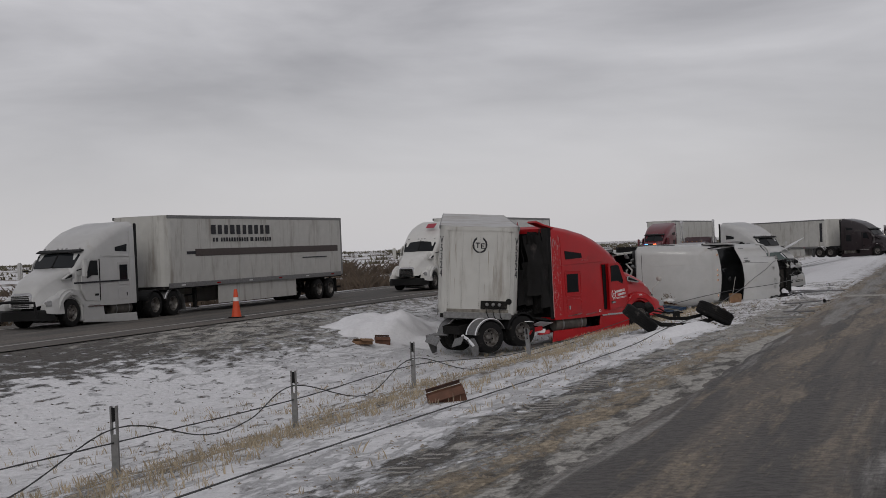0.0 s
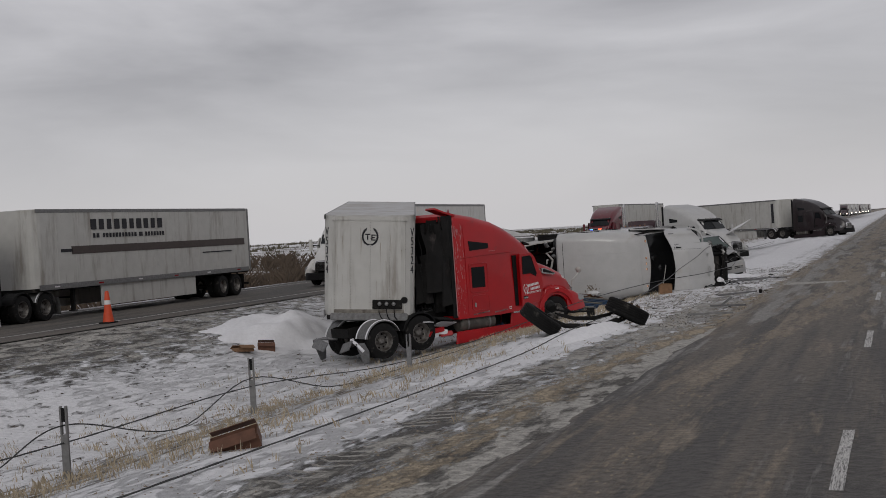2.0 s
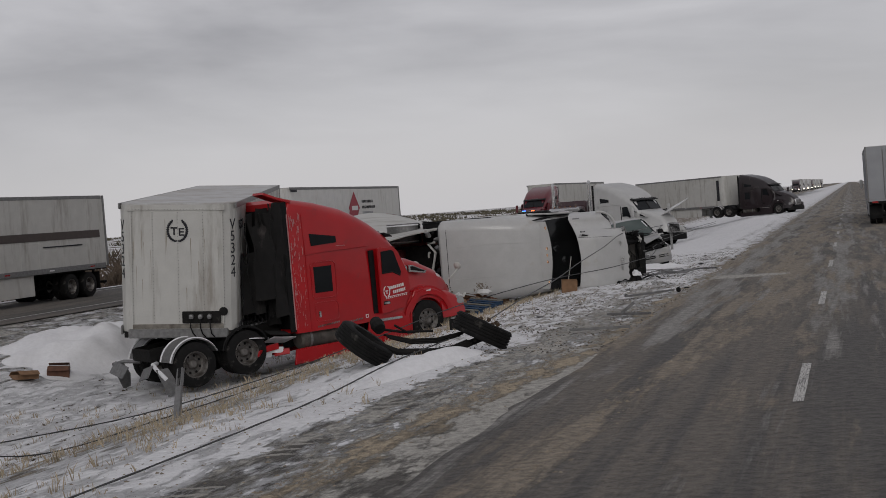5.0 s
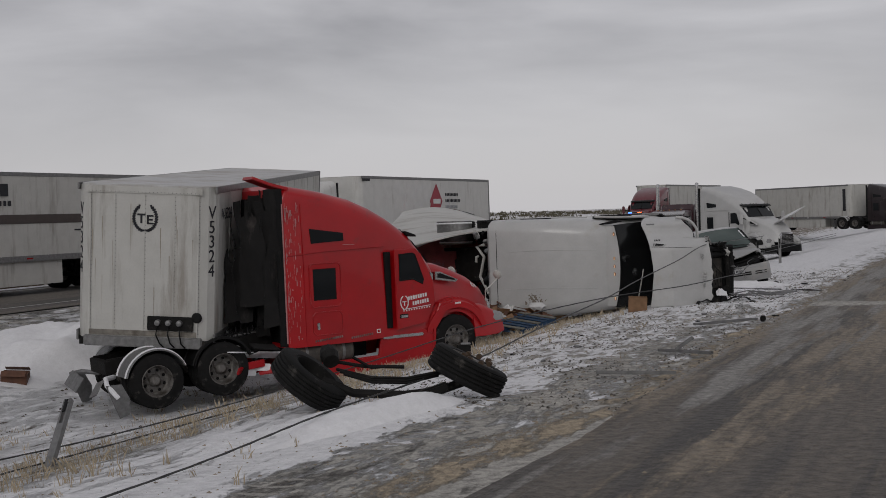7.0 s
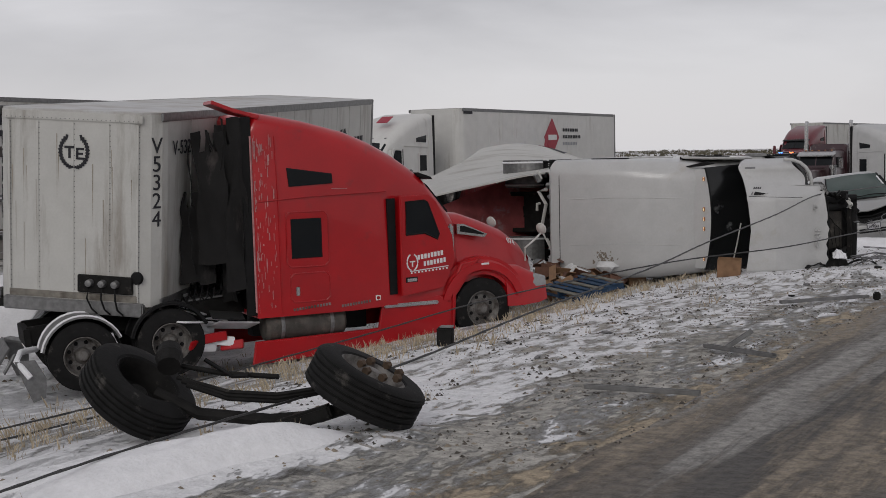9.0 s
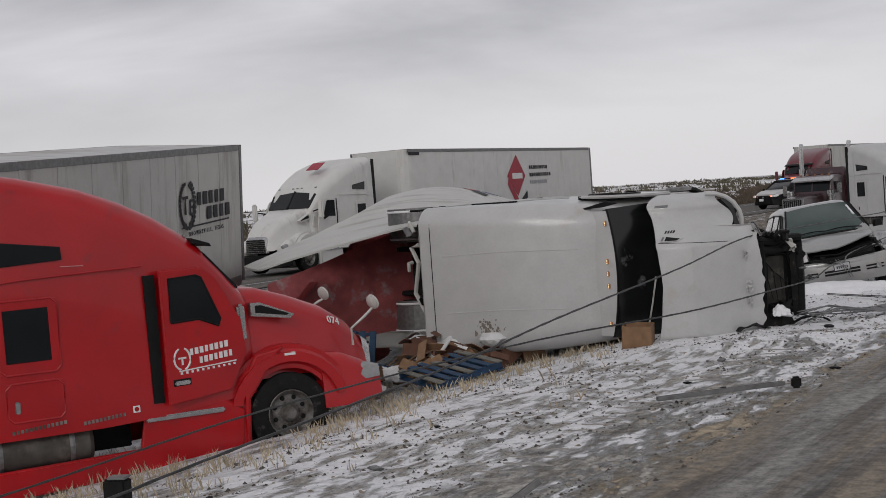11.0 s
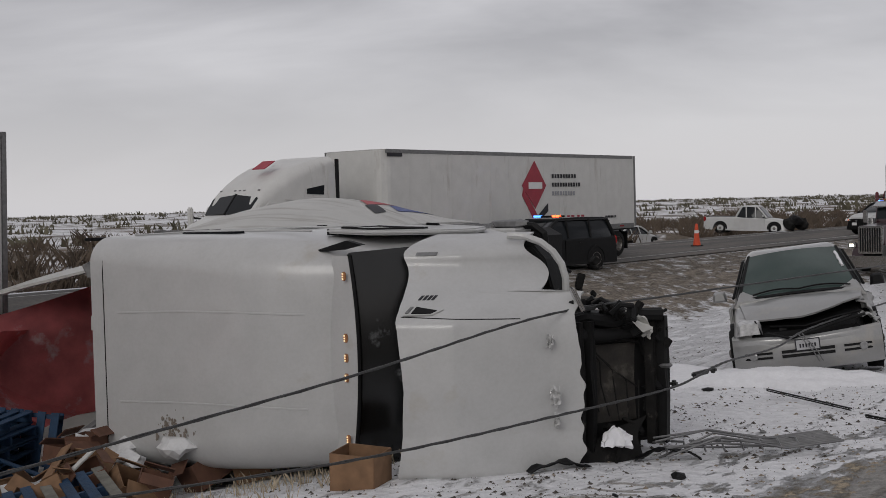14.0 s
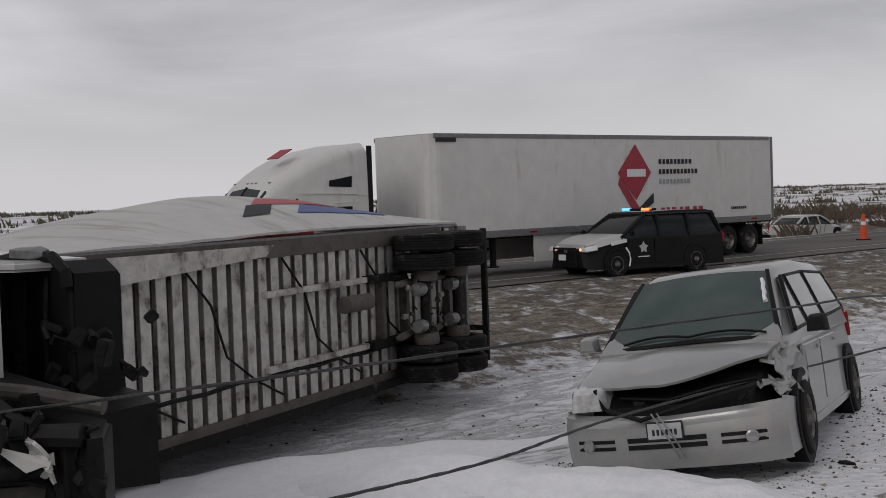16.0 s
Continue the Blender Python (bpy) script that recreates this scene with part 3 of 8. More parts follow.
def tractor(name, label, m, paint, mirrors=True, tandem=True, visor_lamps=False, door_open=0.0, category="truck", glass=None, nose=True, bumper=True, visor=True):
    """A long-nosed sleeper tractor; x forward, front axle at x = 0, z = 0 the ground."""
    T = thing(name, label, category, m)
    glass = glass or M_GLASS
    bright = M_CHROME if paint is M_RED else paint
    cab = part("cab", loft(ROOF + [(-0.7, 0.78, 2.4, 1.14, 1.0, 0.26), (-0.45, 0.8, 2.08, 1.1, 0.94, 0.2), (-0.38, 0.8, 1.98, 1.04, 0.88, 0.16)]), paint, T, smooth=True)
    # windscreen in two panes following the slope, with visor above
    for s in (-1, 1):
        patch([(-0.9, s * 0.03, 2.67), (-0.89, s * 0.92, 2.58), (-0.47, s * 0.86, 2.1), (-0.44, s * 0.03, 2.13)][::s], glass, cab, "windscreen", 0.025, 0.04, rounded=0.03)
    part("centre_seal", patch_bar(), M_BLACK, cab)
    if visor_lamps:
        part("screen_seal", tube([(-0.89 - 0.1 * (y / 0.95) ** 2, y, 2.7 - 0.05 * abs(y)) for y in np.linspace(-0.98, 0.98, 15)], 0.018, 6), M_BLACK, cab, "black screen seal")
    elif visor:
        part("visor", poly([(-1.02, 2.77), (-0.8, 2.69), (-0.78, 2.65), (-1.02, 2.7)], -0.98, 0.98, 0.01), M_BLACK, cab, "sun visor")
    for y in (-0.78, -0.19, 0.0, 0.19, 0.78):
        part("marker_lamp", B(-0.89, y, 2.815, 0.05, 0.085, 0.03, 0.01) if visor_lamps else B(-1.06, y, 2.8, 0.05, 0.09, 0.03, 0.01, pose(0, 0, 0, 0, 40, 0)), M_AMBER if visor_lamps else M_LAMP, cab, "amber marker lamp")
        for k in range(3 if visor_lamps else 0):
            part("lit_dot", B(-0.89, y - 0.024 + 0.024 * k, 2.832, 0.014, 0.014, 0.008), emit("lit_amber", (1.0, 0.7, 0.4), 0.8), cab)
    for s in (-1, 1):
        yy = s * 1.215
        # door hung at its front edge, with window, inner post and handle
        d = part("door", poly([(-1.0, 0.82), (-0.2, 0.9), (0.04, 1.32), (0.0, 1.74), (-0.3, 2.3), (-0.46, 2.43), (-1.0, 2.43)], -0.025, 0.025, 0.018), paint, T)
        d.matrix_local = pose(-0.55, s * 1.165, 0, 0, 0, -s * (2.2 + (door_open if s < 0 else 0.0)))
        part("door_window", poly([(-0.9, 1.8), (-0.55, 1.81), (-0.3, 1.7), (-0.27, 1.78), (-0.48, 2.3), (-0.54, 2.33), (-0.89, 2.32)], -0.012, 0.012), glass, d).location = (0, s * 0.022, 0)
        part("window_seal", tube([(x, s * 0.03, z) for x, z in [(-0.9, 1.8), (-0.55, 1.81), (-0.3, 1.7), (-0.27, 1.78), (-0.48, 2.3), (-0.54, 2.33), (-0.89, 2.32), (-0.9, 1.8)]], 0.014, 5), M_BLACK, d)
        part("door_handle", B(-0.82, s * 0.035, 1.08, 0.19, 0.03, 0.05, 0.012), M_CHROME if paint is M_RED else M_BLACK, d)
        part("door_recess", B(-0.82, s * 0.022, 1.085, 0.23, 0.012, 0.09, 0.004), M_BLACK, d)
        gap_ = 0.13 if door_open and s < 0 else 0.045
        part("door_gap", B(-1.56 - gap_ / 2, s * 1.19, 1.62, gap_, 0.06, 1.52), M_BLACK, T)
        part("sleeper_window", poly([(-3.3, 1.53), (-2.8, 1.53), (-2.8, 2.14), (-3.3, 2.14)], yy - s * 0.05, yy + s * 0.012, 0.006), glass, cab)
        part("window_surround", poly([(-3.37, 1.4), (-2.7, 1.4), (-2.7, 2.24), (-3.37, 2.24)], yy - s * 0.05, yy + s * 0.006, 0.004), paint, cab)
        part("upper_window", poly([(-3.3, 2.63), (-2.59, 2.66), (-2.6, 2.81), (-3.33, 2.92)], yy - s * 0.08, yy + s * 0.004, 0.006), glass, cab)
        hatch = part("hatch", poly([(-3.33, 0.86), (-2.7, 0.86), (-2.7, 1.3), (-3.33, 1.3)], yy - s * 0.04, yy + s * 0.008, 0.004), paint, cab)
        for q0, q1, r0, r1 in ((-3.37, -2.7, 1.4, 2.24), (-3.33, -2.7, 0.86, 1.3)):
            loop = [(q0 + 0.06, r0), (q1 - 0.06, r0), (q1, r0 + 0.06), (q1, r1 - 0.06), (q1 - 0.06, r1), (q0 + 0.06, r1), (q0, r1 - 0.06), (q0, r0 + 0.06), (q0 + 0.06, r0)]
            part("moulding", tube([(x, yy + s * 0.006, z) for x, z in loop], 0.013, 6), paint, cab)
        part("body_seam", tube([(-3.48, yy + s * 0.004, 0.7), (-3.48, yy + s * 0.004, 2.55), (-3.5, yy - s * 0.012, 3.4)], 0.011, 5), paint, cab)
        part("belt_line", tube([(-3.8, yy + s * 0.003, 2.42), (-3.0, yy + s * 0.005, 2.47), (-2.2, yy + s * 0.003, 2.49), (-1.7, yy - s * 0.006, 2.5)], 0.012, 5), paint, cab)
        part("latch", B(-3.22, yy + s * 0.014, 1.03, 0.06, 0.02, 0.14, 0.01), M_CHROME if paint is M_RED else M_BLACK, hatch)
        part("side_extender", B(-3.94, s * 1.17, 2.2, 0.17, 0.035, 3.0, 0.012), M_BLACK, cab, "black rubber-edged fairing")
        part("step", B(-1.32, s * 1.17, 0.68, 0.95, 0.1, 0.06, 0.015), M_CHROME, T)
        part("side_skirt", poly([(-3.96, -0.06), (-0.64, 0.12), (-0.58, 0.64), (-0.82, 0.8), (-1.8, 0.74), (-1.88, 0.34), (-3.9, 0.3)], s * 1.1, s * 1.17, 0.02), paint, T)
        part("tank_bay", B(-2.85, s * 0.55, 0.5, 1.9, 0.3, 0.36, 0.01), M_BLACK, T)
        part("fuel_tank", lathe([(0, -0.66), (0.2, -0.65), (0.25, -0.6), (0.25, 0.6), (0.2, 0.65), (0, 0.66)], 20, None, pose(-3.05, s * 0.9, 0.5, 0, 0, 90)), M_TANK, T, "grimy fuel tank", True)
        for x in (-3.45, -2.65):
            part("tank_strap", lathe([(0.257, -0.03), (0.262, 0.0), (0.257, 0.03)], 20, None, pose(x, s * 0.9, 0.5, 0, 0, 90)), M_STEEL, T)
        if mirrors:
            mp_ = part("mirror", B(-0.42, s * 1.42, 2.05, 0.12, 0.2, 0.62, 0.04), paint, T)
            part("mirror_arm", tube([(-0.55, s * 1.0, 2.0), (-0.44, s * 1.3, 2.05)], 0.025), M_BLACK, mp_)
        part("air_cleaner", B(-0.5, s * 1.0, 1.68, 0.1, 0.1, 0.46, 0.03), bright, T)
    if nose:
        H = part("hood", loft([(-0.5, 0.95, 2.1, 1.06, 0.84, 0.22), (-0.2, 0.95, 2.07, 1.02, 0.8, 0.24), (0.25, 0.95, 1.92, 0.95, 0.74, 0.26), (0.7, 0.9, 1.73, 0.86, 0.67, 0.26), (1.05, 0.85, 1.5, 0.74, 0.58, 0.26), (1.25, 0.8, 1.25, 0.62, 0.48, 0.22), (1.33, 0.8, 1.06, 0.52, 0.4, 0.15)]), paint, T, smooth=True)
        for s in (-1, 1):
            part("fender", poly(arc(0, 0.5, 0.56, 0.86, 8, 172, 14), s * 0.62, s * 1.19, 0.09), paint, H, smooth=True)
            part("fender_front", loft([(0.45, 0.5, 1.2, 0.27, 0.2, 0.16), (0.75, 0.5, 1.16, 0.27, 0.2, 0.18), (1.05, 0.52, 1.02, 0.24, 0.16, 0.16), (1.26, 0.56, 0.88, 0.16, 0.1, 0.1)]), paint, H, smooth=True).location = (0, s * 0.9, 0)
            part("fender_rear", poly([(-0.62, 0.2), (-0.6, 0.9), (-0.4, 1.28), (-0.05, 1.34), (-0.5, 0.75), (-0.54, 0.2)], s * 0.9, s * 1.18, 0.03), paint, H)
            part("wheel_house", poly(arc(0, 0.5, 0.3, 0.56, -10, 190, 14), s * 0.6, s * 0.86, 0.0), M_BLACK, H)
            hl = part("headlamp", loft([(0.85, 0.78, 0.96, 0.1, 0.08, 0.06), (1.05, 0.77, 0.98, 0.1, 0.07, 0.06), (1.22, 0.78, 0.93, 0.07, 0.05, 0.05)]), M_LAMP, H, "clear headlamp")
            hl.location = (0.025, s * 0.985, 0.02)
            vent = part("hood_vent", poly([(-0.36, 1.74), (0.14, 1.66), (0.2, 1.71), (-0.24, 1.9), (-0.36, 1.9)], s * 0.84, s * 0.97, 0.006), bright, H, "hood side vent")
            part("vent_opening", poly([(-0.3, 1.775), (0.1, 1.705), (0.13, 1.725), (-0.23, 1.865), (-0.3, 1.865)], s * 0.85, s * 0.978, 0.0), M_BLACK, vent)
            part("marker", B(0.03, s * 1.18, 1.24, 0.16, 0.03, 0.05, 0.01), M_WLETTER, H)
        g = part("grille", loft([(1.26, 0.74, 1.28, 0.46, 0.44, 0.12), (1.37, 0.74, 1.2, 0.42, 0.4, 0.12)]), M_CHROME, H, "chrome-edged grille")
        for k in range(7):
            part("grille_bar", B(1.375, 0, 0.79 + 0.062 * k, 0.03, 0.76, 0.036, 0.008), M_BLACK, g)
        if bumper:
            part("bumper", loft([(0.95, 0.3, 0.66, 1.16, 1.14, 0.06), (1.3, 0.3, 0.68, 1.02, 1.0, 0.08), (1.5, 0.32, 0.64, 0.72, 0.7, 0.08)]), M_BLACK, T, smooth=True)
    for s in (-1, 1):
        part("frame_rail", B(-3.3, s * 0.42, 0.82, 7.6, 0.09, 0.27, 0.01), M_UNDER, T)
        if tandem:
            for k, x in enumerate((-5.15, -6.42)):
                wheel(T, x, s * 1.04, 0.5, 0.5, 0.28, s, deep=True)
                wheel(T, x, s * 0.7, 0.5, 0.5, 0.28, s, deep=True)
                part("half_fender", poly(arc(x, 0.5, 0.56, 0.585, 20, 165, 14), s * 0.56, s * 1.2, 0.004), M_STEEL if k else M_BLACK, T, "plated half fender")
                for e in (0.62, 1.14):
                    part("fender_edge", tube([(x + 0.59 * math.cos(a_), s * e, 0.5 + 0.59 * math.sin(a_)) for a_ in np.linspace(0.35, 2.88, 14)], 0.022, 6), M_SNOWLUMP if k else M_BLACK, T)
            if nose:
                part("mud_flap", B(-7.25, s * 0.88, 0.5, 0.02, 0.6, 0.65, 0.006, pose(0, 0, 0, 0, 10, 0)), M_STEEL, T)
        if nose:
            wheel(T, 0, s * 1.0, 0.5, 0.5, 0.29, s, rim=M_RIM)
    if tandem:
        for x in (-5.15, -6.42):
            part("axle", lathe([(0, -1.0), (0.09, -1.0), (0.09, -0.25), (0.26, -0.12), (0.26, 0.12), (0.09, 0.25), (0.09, 1.0), (0, 1.0)], 14, None, pose(x, 0, 0.5)), M_UNDER, T)
        part("fifth_wheel", poly([(-6.2, 0.97), (-5.3, 0.97), (-5.3, 1.07), (-6.2, 1.03)], -0.45, 0.45, 0.02), M_UNDER, T)
        part("rear_crossmember", B(-7.1, 0, 0.8, 0.1, 1.0, 0.26, 0.01), M_UNDER, T)
        part("deck_plate", B(-4.3, 0, 0.98, 1.0, 0.8, 0.03, 0.005), M_STEEL, T)
    part("rear_wall", B(-3.87, 0, 2.15, 0.05, 2.2, 2.8, 0.02), M_BLACK, cab)
    return T


def trailer(name, label, m, L=16.0, skin=None, skirt=True, group="", wheels=True, front_round=True, category="trailer", rail=None):
    """A box trailer; its front at x = 0, its rear at x = -L, z = 0 the ground."""
    skin = skin or M_TRAILER
    rail = rail or M_STEEL
    T = thing(name, label, category, m, group)
    r = 0.22
    half = [(-L, 1.29), (-0.42, 1.29), (-0.28, 1.26), (-0.12, 1.16), (-0.03, 1.02), (0, 0.9)]
    pts = [(x, -y) for x, y in half] + half[::-1]
    body = part("body", poly(pts, 1.18, 4.0, 0.0, "z"), skin, T)
    part("roof", poly([(x * 0.999 - 0.01, y * 0.985) for x, y in pts], 4.0, 4.03, 0.0, "z"), mat_roof(), T, "snow-dusted aluminium roof")
    part("floor_frame", B(-L / 2, 0, 1.11, L - 0.1, 2.4, 0.12), M_UNDER, T)
    for s in (-1, 1):
        part("top_rail", B(-L / 2, s * 1.285, 3.97, L - 0.4, 0.04, 0.13, 0.01), rail, T)
        part("bottom_rail", B(-L / 2, s * 1.285, 1.2, L - 0.4, 0.04, 0.2, 0.01), rail, T)
        n = int(L / 1.22)
        for k in range(1, n + 1):
            x = -0.25 - (L - 0.4) * k / (n + 1)
            part("panel_seam", B(x, s * 1.292, 2.6, 0.055, 0.012, 2.62), skin, body)
        part("corner_post", B(-L + 0.06, s * 1.27, 2.6, 0.14, 0.07, 2.86, 0.01), rail, T)
        for k in range(6):
            part("reflector", B(-1.2 - (L - 2.4) * k / 5, s * 1.308, 1.2, 0.3, 0.008, 0.05), M_TAIL if k % 2 else M_WLETTER, body)
        part("landing_leg", B(-2.7, s * 0.85, 0.7, 0.14, 0.14, 0.9, 0.01), M_UNDER, T)
        part("landing_foot", B(-2.7, s * 0.85, 0.24, 0.26, 0.26, 0.04, 0.01), M_UNDER, T)
        if skirt:
            part("side_skirt", B(-L * 0.47, s * 1.2, 0.72, L * 0.44, 0.025, 0.8, 0.006), skin, T)
        if wheels:
            for x in (-L + 1.35, -L + 2.6):
                wheel(T, x, s * 1.1, 0.5, 0.5, 0.27, s, deep=True)
                wheel(T, x, s * 0.76, 0.5, 0.5, 0.27, s, deep=True)
            part("bogie_rail", B(-L + 2.0, s * 0.5, 0.98, 2.8, 0.1, 0.2, 0.01), M_UNDER, T)
            part("mud_flap", B(-L + 0.62, s * 0.92, 0.62, 0.02, 0.6, 0.7, 0.005), M_BLACK, T)
            part("tail_lamp", B(-L - 0.012, s * 0.95, 1.14, 0.03, 0.3, 0.1, 0.01), M_TAIL, T)
            part("bumper_upright", B(-L + 0.1, s * 0.6, 0.82, 0.08, 0.08, 0.6), M_UNDER, T)
        dr = part("rear_door", B(-L - 0.012, s * 0.63, 2.6, 0.03, 1.22, 2.6, 0.01), skin, T)
        for y in (0.25, 0.45):
            part("lock_rod", tube([(-L - 0.05, s * y, 1.35), (-L - 0.05, s * y, 3.85)], 0.018, 6), M_STEEL, dr)
    part("landing_brace", B(-2.7, 0, 0.75, 0.06, 1.6, 0.06), M_UNDER, T)
    if wheels:
        part("rear_bumper", B(-L + 0.06, 0, 0.52, 0.1, 2.3, 0.1, 0.01), M_UNDER, T)
        for x in (-L + 1.35, -L + 2.6):
            part("axle", tube([(x, -1.0, 0.5), (x, 1.0, 0.5)], 0.07), M_UNDER, T)
    return T


_roof = []


def mat_roof():
    if not _roof:
        _roof.append(mat("snowy_roof", (0.5, 0.5, 0.5), 0.6, 0, 0.1, 2, 0.05, 20, (0.36, 0.33, 0.3), 0.3, 0.9))
    return _roof[0]


def side_text(T, body, size, x, z, side, material, label, depth=1.315, spacing=1.0):
    """Lettering on a trailer's flank; side -1: right, 1: left."""
    text_part(body, size, pose(x, side * depth, z, 90, 0, 0 if side < 0 else 180), material, T, "lettering", label, spacing)


def car(name, label, m, paint, L, W, H, hood, cowl, roof0, roof1, tail, belt, wheelbase, wr=0.34, glass=None, open_bed=None, clad=None, category="car", group="", lamps=True):
    """A car body; x forward, its front at x = 0, its rear at x = -L. hood, cowl, roof0, roof1, tail: places along x of the hood's rear, the
    screen's foot, the roof's ends and the rear screen's foot; belt: height of the window line."""
    T = thing(name, label, category, m, group)
    glass = glass or M_VANGLASS
    w = W / 2
    hz = belt - 0.06
    fa = -(L - wheelbase) * 0.46
    body = part("body", loft([(-L, 0.42, belt - 0.08, w * 0.86, w * 0.8, 0.16), (-L + 0.12, 0.3, belt, w * 0.96, w * 0.88, 0.16), (-L + 0.7, 0.24, belt, w, w * 0.93, 0.14), (tail, 0.22, belt, w, w * 0.95, 0.12),
                             (roof0, 0.22, belt, w, w * 0.95, 0.12), (cowl, 0.22, hz, w, w * 0.93, 0.16), (hood * 0.6, 0.24, hz - 0.07, w * 0.99, w * 0.88, 0.18), (-0.32, 0.26, hz - 0.16, w * 0.94, w * 0.8, 0.18), (-0.1, 0.28, hz - 0.26, w * 0.86, w * 0.74, 0.16), (0.0, 0.34, hz - 0.36, w * 0.74, w * 0.66, 0.1)]), paint, T, smooth=True)
    gh = part("greenhouse", loft([(tail, belt - 0.06, belt + 0.02, w * 0.88, w * 0.84, 0.02), (roof1, belt - 0.06, H - 0.02, w * 0.93, w * 0.74, 0.14), (roof0, belt - 0.06, H - 0.02, w * 0.94, w * 0.74, 0.14), (cowl + 0.02, hz - 0.04, hz + 0.03, w * 0.88, w * 0.84, 0.02)]), glass, T, "tinted windows", True)
    part("roof", loft([(roof1 - 0.18, H - 0.16, H - 0.04, w * 0.8, w * 0.7, 0.08), (roof1 + 0.1, H - 0.09, H, w * 0.79, w * 0.72, 0.08), ((roof0 + roof1) / 2, H - 0.08, H + 0.02, w * 0.79, w * 0.73, 0.08), (roof0, H - 0.09, H, w * 0.79, w * 0.72, 0.08), (roof0 + 0.08, H - 0.12, H - 0.05, w * 0.78, w * 0.7, 0.06)]), paint, T, smooth=True)
    for s in (-1, 1):
        part("front_pillar", tube([(cowl, s * w * 0.89, hz), ((cowl + roof0) / 2, s * w * 0.86, (hz + H) / 2 - 0.01), (roof0, s * w * 0.78, H - 0.06)], 0.05, 8), paint, T)
        part("rear_pillar", tube([(tail, s * w * 0.88, belt), (roof1, s * w * 0.78, H - 0.07)], 0.06, 8), paint, T)
        for x in (cowl + (tail - cowl) * 0.36, cowl + (tail - cowl) * 0.66):
            part("door_pillar", tube([(x, s * w * 0.945, belt - 0.03), (x - 0.05, s * w * 0.79, H - 0.07)], 0.038, 6), paint if clad is None else M_BLACK, T)
        for x0, x1 in ((cowl - 0.12, cowl - 1.08), (cowl - 1.12, cowl - 2.1)):
            if x1 > tail - 0.4:
                dr = part("door", poly([(x0, 0.34), (x1, 0.34), (x1, belt - 0.09), (x0, belt - 0.09)], s * (w - 0.03), s * (w + 0.006), 0.012), clad if clad and x0 > -L else paint, T)
                part("handle", B((x0 + 3 * x1) / 4, s * (w + 0.015), belt - 0.2, 0.17, 0.03, 0.035, 0.01), paint, dr)
        part("mirror", B(cowl - 0.22, s * (w + 0.12), belt + 0.08, 0.1, 0.2, 0.15, 0.035), M_BLACK if clad else paint, T)
        for x in (fa, fa - wheelbase):
            part("wheel_arch", poly(arc(x, wr, wr * 1.0, wr * 1.22, -8, 188, 14), s * (w - 0.22), s * (w + 0.012), 0.008), M_BLACK, T)
            wheel(T, x, s * (w - 0.1), wr, wr, 0.22, s)
        if lamps:
            part("headlamp", loft([(-0.42, hz - 0.3, hz - 0.12, 0.14, 0.12, 0.05), (-0.2, hz - 0.32, hz - 0.16, 0.16, 0.13, 0.05), (-0.08, hz - 0.34, hz - 0.2, 0.1, 0.08, 0.05)]), M_LAMP, T, "clear headlamp").location = (0.04, s * w * 0.72, 0)
        part("tail_lamp", B(-L + 0.08, s * w * 0.86, belt - 0.16, 0.16, 0.16, 0.3, 0.04), M_TAIL, T)
        part("fog_lamp", lathe([(0.055, 0), (0.055, 0.03), (0, 0.035)], 14, None, pose(-0.055, s * w * 0.62, 0.47, 0, 0, -90)), M_LAMP, T)
    part("grille", B(-0.015, 0, hz - 0.36, 0.1, w * 0.95, 0.16, 0.02), M_BLACK, T)
    part("lower_grille", B(-0.005, 0, 0.44, 0.08, w * 0.8, 0.1, 0.02), M_BLACK, T)
    return T


def word_bars(T, words, x, z, h, side, material, label, depth=1.312, gap=0.16):
    """Unlettered blocks of a letter's size in place of a name, its centre at x, z on a flank."""
    total = sum(words) + gap * (len(words) - 1)
    x0 = x - total / 2
    for w in words:
        n = max(1, round(w / (h * 1.25))) if h > 0.07 else 1
        for k in range(n):
            wide = w / n * ((0.7, 0.55, 0.62)[k % 3] if n > 1 else 1.0)
            part("text_bar", B(x0 + w * (k + 0.5) / n, side * depth, z, wide, 0.008, h), material, T, label)
        x0 += w + gap


# ---- the red tractor and its trailer ----
red = tractor("red_semi_truck", "bright red wrecked sleeper truck with its door ajar on snowy grass", pose(-11.05, 39.93, -0.76, 0, -0.6, 56), M_RED, mirrors=False, door_open=7.0, bumper=False)
